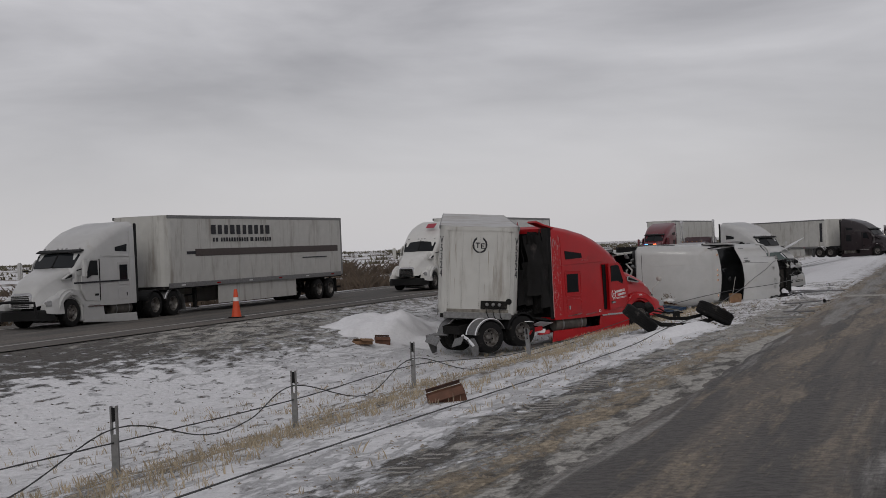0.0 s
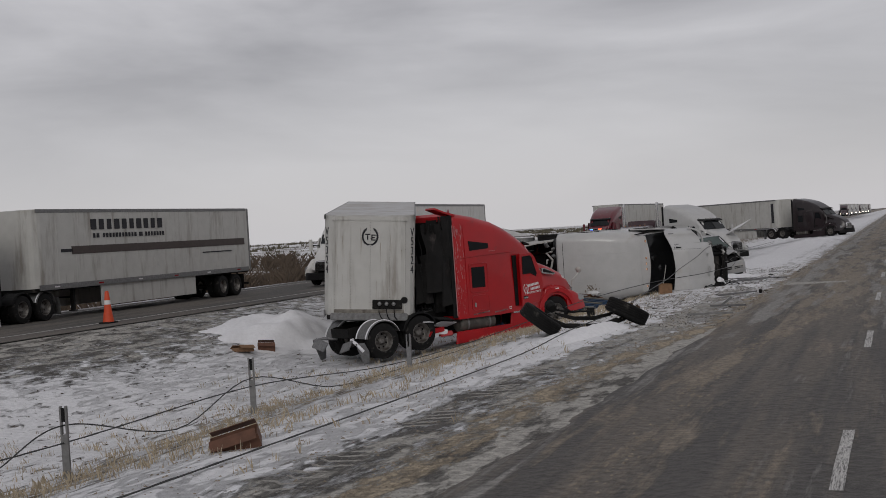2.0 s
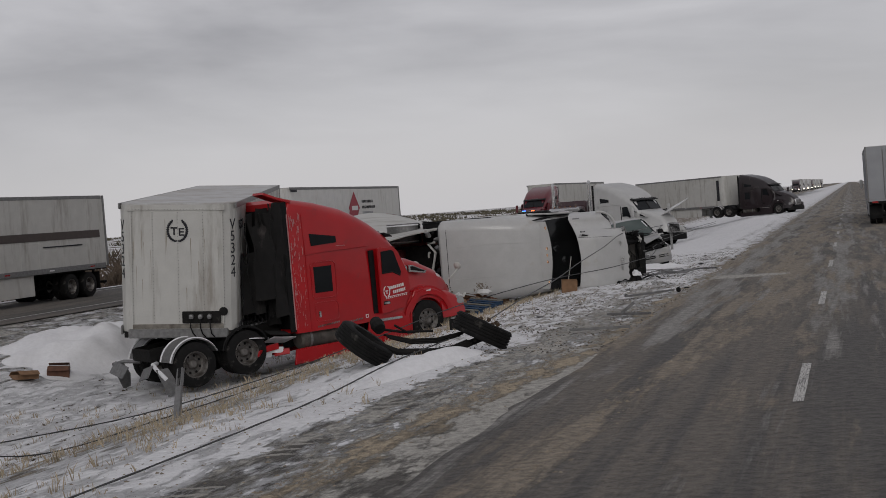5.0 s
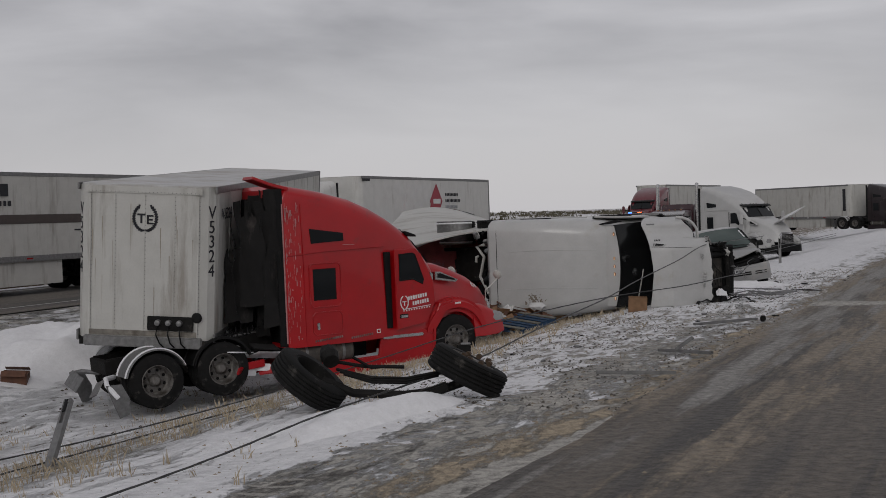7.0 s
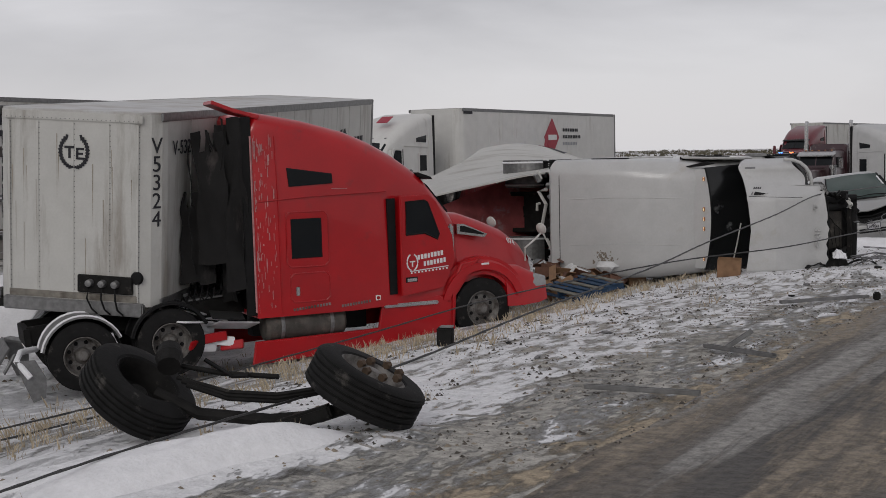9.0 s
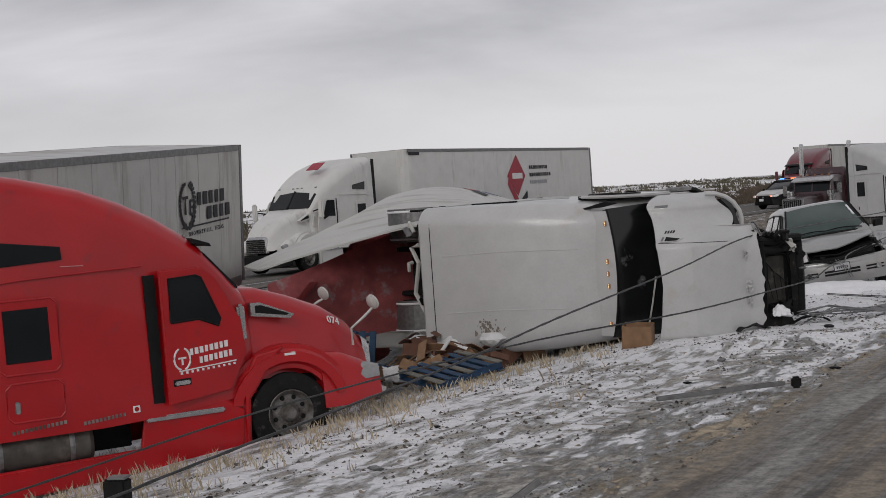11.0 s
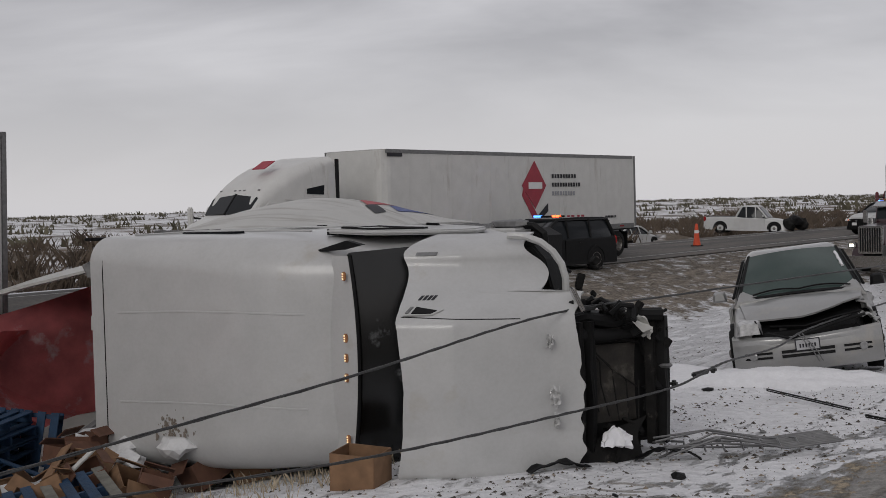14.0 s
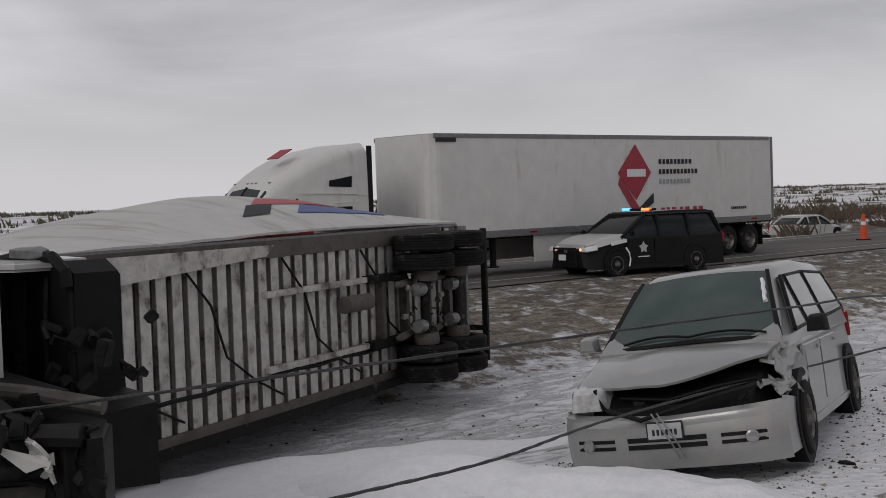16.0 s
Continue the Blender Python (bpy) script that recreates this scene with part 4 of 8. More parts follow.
# the frame behind the cab is bent down and aside
BEND = pose(-3.9, 0, 0.8) @ pose(0, 0, 0, 0, -4.4, -2.2) @ pose(3.9, 0, -0.8)
bpy.context.view_layer.update()
for ob in red.children:
    kind_ = ob.name.split(".")[0]
    if kind_ in ("half_fender", "fender_edge", "mud_flap", "axle", "fifth_wheel", "rear_crossmember", "deck_plate", "frame_rail") or (kind_ == "wheel" and ob.matrix_local.translation.x < -1):
        ob.matrix_local = BEND @ ob.matrix_local
for ob in [ob for ob in red.children if ob.name.startswith("mud_flap")]:
    bpy.data.objects.remove(ob)
for s in (-1, 1):
    br = part("flap_bracket", tube([(-7.0, s * 0.45, 0.62), (-7.25, s * 0.8, 0.66), (-7.35, s * 1.2, 0.6), (-7.2, s * 1.3, 0.35)], 0.045, 8), M_SNOWLUMP if s < 0 else M_STEEL, red, "bent snow-covered flap bracket")
    part("bent_flap", poly([(-7.38, 0.6), (-7.1, 0.58), (-6.98, 0.3), (-7.02, 0.02), (-7.2, -0.02), (-7.3, 0.3)], s * 1.22, s * 1.245, 0.006), M_STEEL, br)
    part("bent_plate", B(-7.42, s * 0.75, 0.5, 0.03, 0.62, 0.3, 0.006, pose(0, 0, 0, s * 14, 35, s * 12)), M_STEEL, br)
    for q in (br,):
        q.matrix_local = BEND
number_n = Vector((0.5, -0.72, 0.48)).normalized()
number_r = (Vector((1, 0, 0)) - number_n * number_n.x).normalized()
number_u = number_n.cross(number_r)
number_at = Vector((0.82, -0.585, 1.52)) + number_n * 0.02
text_part("074", 0.15, Matrix(((number_r.x, number_u.x, number_n.x, number_at.x), (number_r.y, number_u.y, number_n.y, number_at.y), (number_r.z, number_u.z, number_n.z, number_at.z), (0, 0, 0, 1))), M_WLETTER, red, "lettering", "white fleet number")
red_door = [ob for ob in red.children if ob.name.startswith("door") and ob.matrix_local.translation.y < -1 and "gap" not in ob.name][0]
for x, z, letters, h_ in ((-0.42, 1.43, 8, 0.075), (-0.34, 1.32, 7, 0.075)):
    for k in range(letters):
        part("letter_block", B(x - 0.032 * letters + 0.064 * k, -0.029, z + 0.006 * k, 0.044 if k % 3 else 0.036, 0.008, h_), M_WLETTER, red_door)
part("letter_rule", B(-0.48, -0.029, 1.235, 0.74, 0.008, 0.014, 0.0, pose(0, 0, 0, 0, -3, 0)), M_WLETTER, red_door)
for k in range(11):
    part("letter_block", B(-0.82 + 0.068 * k, -0.029, 1.19 + 0.003 * k, 0.026, 0.008, 0.026), M_WLETTER, red_door)
for s in (-1, 1):
    part("wreath", tube([(-0.8 + s * 0.1 * math.cos(a), -0.03, 1.36 + 0.13 * math.sin(a)) for a in np.linspace(-1.3, 1.2, 9)], 0.013, 5), M_WLETTER, red_door)
part("emblem_bar", B(-0.8, -0.03, 1.37, 0.1, 0.008, 0.02), M_WLETTER, red_door)
part("emblem_bar", B(-0.8, -0.03, 1.33, 0.022, 0.008, 0.08), M_WLETTER, red_door)
for s, arm in ((-1, [(1.02, -0.76, 1.2), (1.0, -0.8, 1.42), (1.18, -0.84, 1.56), (1.32, -0.8, 1.66)]), (1, [(0.96, 0.74, 1.3), (0.96, 0.8, 1.56), (1.08, 0.82, 1.66), (1.2, 0.8, 1.72)])):
    hm_ = part("hood_mirror", lathe([(0, -0.05), (0.06, -0.045), (0.1, -0.01), (0.1, 0.02), (0, 0.03)], 18, None, Matrix.Translation(Vector(arm[-1]) + Vector((0, 0, 0.07))) @ pose(0, 0, 0, 20, 0, -70)), M_TRAILER, red, "white hood mirror", True)
    part("mirror_arm", tube(arm, 0.018, 6), M_TRAILER, hm_)
for x, w_, n_ in ((-2.98, 0.62, 13), (-2.25, 0.5, 11)):
    for k in range(n_):
        part("letter_block", B(x - w_ / 2 + w_ * k / n_, -1.226, 0.75 + 0.004 * k, w_ / n_ * 0.62, 0.006, 0.04), M_RIM, red)
part("warning_label", B(-1.9, -1.224, 0.83, 0.08, 0.008, 0.08), M_WLETTER, red)
part("warning_mark", lathe([(0.028, 0), (0.028, 0.004), (0, 0.005)], 12, None, pose(-1.9, -1.228, 0.83, 0, 0, 180)), M_TAIL, red)
# worn paint along the cab's rear edge and scuffs
M_SCUFF = mat("scuffed_primer", (0.42, 0.2, 0.2), 0.7, 0, 0.25, 12)
rs_ = random.Random(14)
bm = bmesh.new()
for _ in range(150):
    x = -3.84 + 0.3 * rs_.random() ** 2.4
    z = rs_.choice((rs_.uniform(0.8, 3.4), rs_.gauss(3.2, 0.14), rs_.gauss(2.5, 0.2), rs_.gauss(1.5, 0.3)))
    if not 0.72 < z < 3.42:
        continue
    w_, h_ = rs_.uniform(0.002, 0.011), rs_.uniform(0.01, 0.085)
    bm.faces.new([bm.verts.new((x + a * w_ * rs_.uniform(0.6, 1.2), -1.2235, z + b * h_ * rs_.uniform(0.6, 1.2))) for a, b in ((-1, -1), (1, -0.8), (0.8, 1), (-1, 0.9))])
tagged(part("scuffs", bm, M_SCUFF, red), "pale scuffs along the worn rear edge", kind="stuff")
part("edge_scrape", tube([(-2.62, -1.222, 2.58), (-2.5, -1.224, 2.575), (-2.36, -1.222, 2.57)], 0.006, 4), M_SCUFF, red)
part("edge_strip", tube([(-3.875, -1.19, 0.75 + 0.19 * k) for k in range(15)], 0.016, 6), M_SCUFF, red, "bare worn edge strip")

# dangling hoses, torn fairing and snowy plates between cab and trailer
for k in range(3):
    part("air_hose", tube([(-4.05 - 0.022 * i, -0.75 + 0.3 * k + 0.07 * math.cos(i * 1.3), 1.2 + 0.05 * k - 0.008 * i + 0.07 * math.sin(i * 1.3)) for i in range(40)], 0.013, 5), M_BLACK, red, "coiled black hose")
rf_ = random.Random(5)
part("roof_fairing_strip", poly([(-3.7, 3.72), (-4.1, 3.83), (-4.42, 3.95), (-4.44, 3.9), (-4.1, 3.77), (-3.72, 3.66)], -1.16, -0.7, 0.01), M_RED, red, "torn red roof strip bent upwards")


def torn_sheet(x0, x1, y0, y1, z0, z1, seed):
    """A crumpled upright sheet hanging between the cab and the trailer."""
    def at(u, v):
        n_ = noise.noise((u * 2.3, v * 3.1, seed)), noise.noise((u * 2.1, v * 2.7, seed + 4))
        return (x0 + (x1 - x0) * u + 0.13 * n_[0], y0 + (y1 - y0) * u + 0.16 * n_[1] * (0.4 + v), z0 + (z1 - z0) * v + 0.05 * n_[0])
    return at


# near-black base holds the deep shade of the gap behind the cab
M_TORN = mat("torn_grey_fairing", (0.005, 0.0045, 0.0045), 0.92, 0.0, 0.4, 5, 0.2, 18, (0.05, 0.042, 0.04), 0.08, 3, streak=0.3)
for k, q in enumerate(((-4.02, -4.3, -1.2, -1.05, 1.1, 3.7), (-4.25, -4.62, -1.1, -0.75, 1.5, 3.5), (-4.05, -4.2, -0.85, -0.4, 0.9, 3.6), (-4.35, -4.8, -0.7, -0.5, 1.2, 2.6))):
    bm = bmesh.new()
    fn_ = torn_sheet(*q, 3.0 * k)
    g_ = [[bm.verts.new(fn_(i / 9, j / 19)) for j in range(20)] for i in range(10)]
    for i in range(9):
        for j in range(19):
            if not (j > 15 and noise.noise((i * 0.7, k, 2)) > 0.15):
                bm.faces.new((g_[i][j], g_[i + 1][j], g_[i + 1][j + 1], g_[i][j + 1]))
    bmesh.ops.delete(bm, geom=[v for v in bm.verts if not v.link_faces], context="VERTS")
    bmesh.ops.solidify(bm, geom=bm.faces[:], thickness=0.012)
    part("torn_fairing", bm, M_TORN, red, "torn crumpled fairing, near-black with the gap's shade", True)
for k in range(7):
    x, y = rf_.uniform(-4.7, -4.05), rf_.uniform(-1.0, -0.3)
    part("loose_cable", tube([(x + 0.1 * noise.noise((k, j * 0.6, 1)), y + 0.12 * noise.noise((k, j * 0.6, 5)), 3.3 - 0.28 * j) for j in range(8)], 0.012, 5), M_BLACK, red)
for k, (x, y, a, w_) in enumerate(((-4.15, -0.85, 12, 0.7), (-4.5, -0.45, -20, 0.6), (-4.85, -0.95, 34, 0.62), (-4.3, -1.05, -8, 0.5), (-4.75, -0.6, 60, 0.5))):
    part("deck_sheet", B(x, y, 0.55 + 0.06 * k, w_, 0.42, 0.025, 0.008, pose(0, 0, 0, 9 * (k - 2), 7, a)), M_SNOWLUMP if k % 2 == 0 else M_TORN, red, "snow-covered deck plate" if k % 2 == 0 else "bent dark deck plate")
for k in range(5):
    part("red_scrap", B(-4.25 - 0.13 * k, -1.08 + 0.05 * (k % 2), 0.28 + 0.07 * (k % 3), 0.36, 0.05, 0.14, 0.01, pose(0, 0, 0, 14 * (k - 2), 12 * (k % 2) - 6, 18 * (k - 2))), M_RED if k % 2 == 0 else M_SNOWLUMP, red, "torn red skirt scrap" if k % 2 == 0 else "snow on the torn skirt")
te = trailer("white_box_trailer", "dirty white box trailer jackknifed against the red truck", pose(-14.42, 34.38, -0.98, -4.0, 3.1, -69.4), 13.9, skirt=False)
M_TEFRONT = M_TRAILER
emb = []
for y, z, w_, h_ in ((-0.07, 3.49, 0.15, 0.035), (-0.07, 3.41, 0.035, 0.16), (0.05, 3.4, 0.035, 0.17), (0.1, 3.47, 0.11, 0.032), (0.095, 3.4, 0.09, 0.032), (0.1, 3.33, 0.11, 0.032)):
    part("emblem_bar", B(0.008, 0.02 + y, z, 0.01, w_, h_), M_LETTER, te)
for s in (-1, 1):
    for a in np.linspace(-1.35, 1.0, 13):
        part("wreath_leaf", B(0.008, 0.02 + s * 0.21 * math.cos(a), 3.43 + 0.24 * math.sin(a), 0.008, 0.08, 0.035, 0.0, pose(0, 0, 0, s * (55 + 50 * a), 0, 0)), M_LETTER, te)
for k, ch in enumerate("V5324"):
    for s in (-1, 1):
        text_part(ch, 0.33, pose(-0.195, s * 1.213, 3.55 - 0.27 * k, 90, 0, 90 + s * 58), M_LETTER, te, "lettering", "black number letters down the corner")
side_text(te, "V-5324", 0.3, -1.0, 3.5, 1, M_LETTER, "black trailer number")
word_bars(te, (1.55,), -12.05, 3.06, 0.25, 1, M_LETTER, "black name bar on the flank")
word_bars(te, (1.35,), -12.45, 2.76, 0.25, 1, M_LETTER, "black name bar on the flank")
part("text_rule", B(-11.78, 1.312, 2.56, 2.5, 0.01, 0.03), M_LETTER, te)
side_text(te, "BROWNSVILLE, TEXAS", 0.12, -11.78, 2.42, 1, M_LETTER, "small black place name", spacing=1.6)
for s in (-1, 1):
    for a in np.linspace(-1.35, 1.15, 13):
        part("wreath_leaf", B(-10.85 + s * 0.36 * math.cos(a), 1.31, 2.98 + 0.42 * math.sin(a), 0.15, 0.008, 0.06, 0.0, pose(0, 0, 0, 0, s * (50 - 50 * a) + 20, 0)), M_LETTER, te)
for x, z, w_, h_ in ((-10.74, 3.12, 0.26, 0.055), (-10.74, 2.96, 0.055, 0.32), (-10.98, 2.92, 0.055, 0.3), (-11.06, 3.05, 0.17, 0.05), (-11.05, 2.93, 0.15, 0.05), (-11.06, 2.8, 0.17, 0.05)):
    part("emblem_bar", B(x, 1.312, z, w_, 0.008, h_), M_LETTER, te)
box_ = part("connector_box", B(0.03, 0.52, 1.5, 0.06, 0.85, 0.26, 0.01), M_UNDER, te)
for k in range(3):
    part("hose_socket", lathe([(0.06, 0), (0.05, 0.09), (0, 0.1)], 10, None, pose(0.06, 0.3 + 0.2 * k, 1.52, 0, 0, -90)), M_STEEL, box_)
part("nose_fitting", lathe([(0.1, 0), (0.08, 0.04), (0, 0.045)], 14, None, pose(0.0, 1.0, 1.62, 0, 0, -90)), M_BLACK, te)
part("front_rail", B(-0.02, 0, 1.14, 0.1, 2.2, 0.2, 0.02), M_STEEL, te)
part("top_front_rail", B(0.0, 0, 3.93, 0.04, 2.15, 0.12, 0.01), M_TRAILER, te)
for y in (-0.55, 0.0, 0.55, 1.0, -1.0):
    part("panel_seam", B(0.003, y, 2.55, 0.01, 0.03, 2.6), M_TRAILER, te)

rv_ = bmesh.new()
for y in (-0.55, 0.0, 0.55, 1.0, -1.0):
    for k in range(34):
        bmesh.ops.create_cone(rv_, cap_ends=True, segments=6, radius1=0.009, radius2=0.006, depth=0.008, matrix=pose(0.01, y + 0.028, 1.32 + 0.076 * k, 0, 90, 0))
for k in range(30):
    bmesh.ops.create_cone(rv_, cap_ends=True, segments=6, radius1=0.009, radius2=0.006, depth=0.008, matrix=pose(0.024, -1.02 + 0.07 * k, 3.9, 0, 90, 0))
tagged(part("rivets", rv_, M_STEEL, te), "rows of small rivets", kind="stuff")
M_STREAK = mat("rust_streak", (0.3, 0.27, 0.22), 0.7, 0, 0.25, 9)
rr_ = random.Random(6)
bm = bmesh.new()
for k in range(16):
    y, z0, ln = rr_.uniform(-0.95, 1.0), rr_.uniform(2.0, 3.8), rr_.uniform(0.2, 1.1)
    w_ = rr_.uniform(0.003, 0.011)
    bm.faces.new([bm.verts.new(p) for p in ((0.0035, y - w_, z0), (0.0035, y + w_ * 0.3, z0 - ln), (0.0035, y + w_, z0))])
tagged(part("streaks", bm, M_STREAK, te), "thin brown streaks down the nose", kind="stuff")
part("foot_grime", B(0.006, 0, 1.3, 0.012, 2.0, 0.1), mat("road_grime", (0.2, 0.185, 0.16), 0.8, 0, 0.35, 6, 0.1, 20, (0.1, 0.085, 0.07), 0.3, 4), te, "grimy lower edge")
for k in range(3):
    part("hanging_line", tube([(0.1, 0.3 + 0.2 * k, 1.5), (0.14, 0.28 + 0.22 * k, 1.3), (0.1, 0.34 + 0.2 * k, 1.14), (0.04, 0.4 + 0.2 * k, 1.06)], 0.014, 6), M_BLACK, te)

# ---- the overturned white truck ----
wf, wu = Vector((0.9945, -0.1045, 0)), Vector((-0.1045, -0.9945, 0))
WM = Matrix(((wf.x, 0, wu.x, -7.12), (wf.y, 0, wu.y, 47.69), (0, 1, 0, 0.92), (0, 0, 0, 1)))
white = tractor("overturned_white_truck", "white sleeper truck lying on its side with its hood sprung", WM, M_WHITE, mirrors=False, visor_lamps=True, nose=False)

# its nose was pushed round by nine degrees
hf, hu = Vector((0.9986, 0.052, 0)), Vector((0.052, -0.9986, 0))
NOSE = WM.inverted() @ Matrix(((hf.x, 0, hu.x, -7.8), (hf.y, 0, hu.y, 48.07), (0, 1, 0, 0.92), (0, 0, 0, 1)))

of, ou = Vector((0.40, -0.917, 0)), Vector((-0.917, -0.40, 0))
OM = Matrix(((of.x, 0, ou.x, -10.43), (of.y, 0, ou.y, 46.57), (0, 1, 0, 0.65), (0, 0, 0, 1)))
ot = thing("overturned_trailer", "white box trailer lying on its side, torn open at the nose", "trailer", OM)
M_REDLINE = mat("red_lining", (0.52, 0.15, 0.155), 0.6, 0, 0.25, 3, 0.1, 12, (0.55, 0.45, 0.45), 0.12, 2.5)
LO = 14.6
part("floor", B(-LO / 2, 0, 1.24, LO, 2.5, 0.06), mat("dull_floor_underside", (0.16, 0.15, 0.14), 0.8, 0, 0.3, 4, 0.1, 20, (0.04, 0.035, 0.03), 0.3, 2), ot)
M_GRIME = mat("grimy_brown_steel", (0.1, 0.088, 0.075), 0.75, 0.1, 0.35, 3, 0.15, 20, (0.03, 0.027, 0.024), 0.2, 3)
M_XM = mat("rusty_crossmember", (0.52, 0.5, 0.47), 0.65, 0.1, 0.25, 6, 0.1, 30, (0.12, 0.1, 0.08), 0.3, 3.0)
for k in range(44):
    x = -0.4 - (LO - 0.8) * k / 43
    part("crossmember", B(x, 0, 1.13, 0.06, 2.46, 0.17, 0.008), M_XM, ot)
    part("flange", B(x + 0.06, 0, 1.045, 0.2, 2.46, 0.012), M_XM, ot)
for s in (-1, 1):
    part("bottom_rail", B(-LO / 2, s * 1.27, 1.16, LO, 0.05, 0.26, 0.01), M_STEEL, ot)
    part("rail_flange", B(-LO / 2 + 0.4, s * 1.14, 1.015, LO - 0.8, 0.24, 0.03, 0.005), M_GRIME, ot, "grimy brown rail flange")
    part("bogie_rail", B(-LO + 2.1, s * 0.52, 0.95, 3.2, 0.12, 0.2, 0.01), M_UNDER, ot)
    for x in (-LO + 1.3, -LO + 2.55):
        wheel(ot, x, s * 1.06, 0.5, 0.5, 0.27, s, deep=True)
        wheel(ot, x, s * 0.74, 0.5, 0.5, 0.27, s, deep=True)
        part("spring", tube([(x - 0.5, s * 0.5, 0.85), (x, s * 0.5, 0.68), (x + 0.5, s * 0.5, 0.85)], 0.05, 6), M_UNDER, ot)
        part("air_bag", lathe([(0, -0.14), (0.14, -0.14), (0.17, -0.05), (0.17, 0.05), (0.14, 0.14), (0, 0.14)], 14, None, pose(x - 0.35, s * 0.5, 0.66, 90, 0, 0)), M_BLACK, ot)
    part("bumper_upright", B(-LO + 0.1, s * 0.6, 0.8, 0.09, 0.09, 0.62), M_UNDER, ot)
    leg = part("landing_leg", B(-3.2, s * 0.75, 0.62, 0.15, 0.15, 1.0, 0.015), M_UNDER, ot)
    part("landing_foot", lathe([(0, -0.06), (0.3, -0.06), (0.33, 0.0), (0.3, 0.05), (0, 0.06)], 18, None, pose(-3.2, s * 0.75, 0.12, 90, 0, 0)), M_XM, ot)
    part("leg_brace", tube([(-3.2, s * 0.7, 0.3), (-2.3, s * 0.4, 1.05)], 0.035, 6), M_UNDER, ot)
part("gear_box", B(-3.1, 0.1, 0.6, 0.35, 0.5, 0.5, 0.06), M_GRIME, ot, "grimy landing gear box")
part("spare_disc", lathe([(0, -0.05), (0.36, -0.05), (0.4, 0.0), (0.36, 0.05), (0, 0.05)], 22, None, pose(-2.6, 0.25, 0.8, 90, 0, 20)), M_XM, ot)
part("leg_crossbar", tube([(-3.2, -0.75, 0.5), (-3.2, 0.75, 0.5)], 0.04, 6), M_UNDER, ot)
for x in (-LO + 1.3, -LO + 2.55):
    part("axle", tube([(x, -1.0, 0.5), (x, 1.0, 0.5)], 0.075, 10), M_UNDER, ot)
    part("brake_chamber", lathe([(0, -0.12), (0.1, -0.12), (0.12, 0), (0.1, 0.12), (0, 0.12)], 12, None, pose(x + 0.22, 0.3, 0.5, 0, 0, 90)), M_STEEL, ot)
    part("brake_chamber", lathe([(0, -0.12), (0.1, -0.12), (0.12, 0), (0.1, 0.12), (0, 0.12)], 12, None, pose(x + 0.22, -0.3, 0.5, 0, 0, 90)), M_STEEL, ot)
    for s in (-1, 1):
        part("brake_drum", lathe([(0, -0.09), (0.2, -0.09), (0.215, 0.0), (0.2, 0.09), (0, 0.09)], 18, None, pose(x, s * 0.52, 0.5)), M_GRIME, ot, "grimy brake drum", True)
        part("trailing_arm", B(x + 0.4, s * 0.42, 0.68, 0.9, 0.09, 0.12, 0.02, pose(0, 0, 0, 0, 14, 0)), M_GRIME, ot)
        part("shock_absorber", tube([(x - 0.2, s * 0.3, 0.48), (x - 0.45, s * 0.34, 0.98)], 0.035, 8), M_GRIME, ot)
for k in range(4):
    part("slider_beam", B(-LO + 0.7 + 0.85 * k, 0, 0.96, 0.12, 1.1, 0.14, 0.01), M_GRIME, ot)
for s in (-1, 1):
    part("slider_rail", B(-LO + 3.6, s * 0.52, 0.99, 6.0, 0.09, 0.09, 0.01), M_XM, ot)
junk(ot, (-LO + 0.8, -0.6, 0.55, -LO + 3.0, 0.6, 0.95), 26, 17, 0.11, (M_GRIME, M_XM, M_UNDER, M_GRIME), "running_gear_piece")
part("air_tank", lathe([(0, -0.4), (0.13, -0.38), (0.13, 0.38), (0, 0.4)], 16, None, pose(-LO + 4.2, 0.2, 0.88, 0, 0, 90)), M_GRIME, ot, "grimy air tank", True)
part("rear_bumper", B(-LO + 0.06, 0, 0.5, 0.1, 2.4, 0.1, 0.01), M_UNDER, ot)
part("rear_frame", B(-LO, 0, 2.55, 0.1, 2.56, 2.95, 0.01), M_TRAILER, ot)
part("rear_edge", B(-LO - 0.02, 0.0, 1.0, 0.1, 2.5, 0.24, 0.01), M_STEEL, ot)
for k in range(5):
    x = -1.6 - 2.3 * k
    pts = [(x, 1.0, 1.0), (x - 0.5, 0.5, 0.96), (x - 0.8, -0.2, 0.95), (x - 1.5, -0.6, 0.98), (x - 2.2, -0.9, 1.0)]
    part("air_hose", tube(pts, 0.018, 5), M_BLACK, ot)
part("bent_fairing", poly([(-2.4, 1.22), (-8.2, 1.2), (-8.0, 1.05), (-2.2, 0.74)], 0.93, 0.95, 0.0, "z"), M_XM, ot, "bent light side fairing")
part("lower_edge", B(-LO / 2, -1.22, 1.0, LO - 1.0, 0.14, 0.06, 0.01), M_UNDER, ot)
rl_ = random.Random(2)
for k in range(9):
    x = -1.0 - 1.4 * k
    part("rail_pipe", tube([(x, -0.62, 1.0), (x - 0.7, -0.6 + 0.03 * rl_.random(), 0.97), (x - 1.4, -0.62, 1.0)], 0.03, 6), M_UNDER, ot)
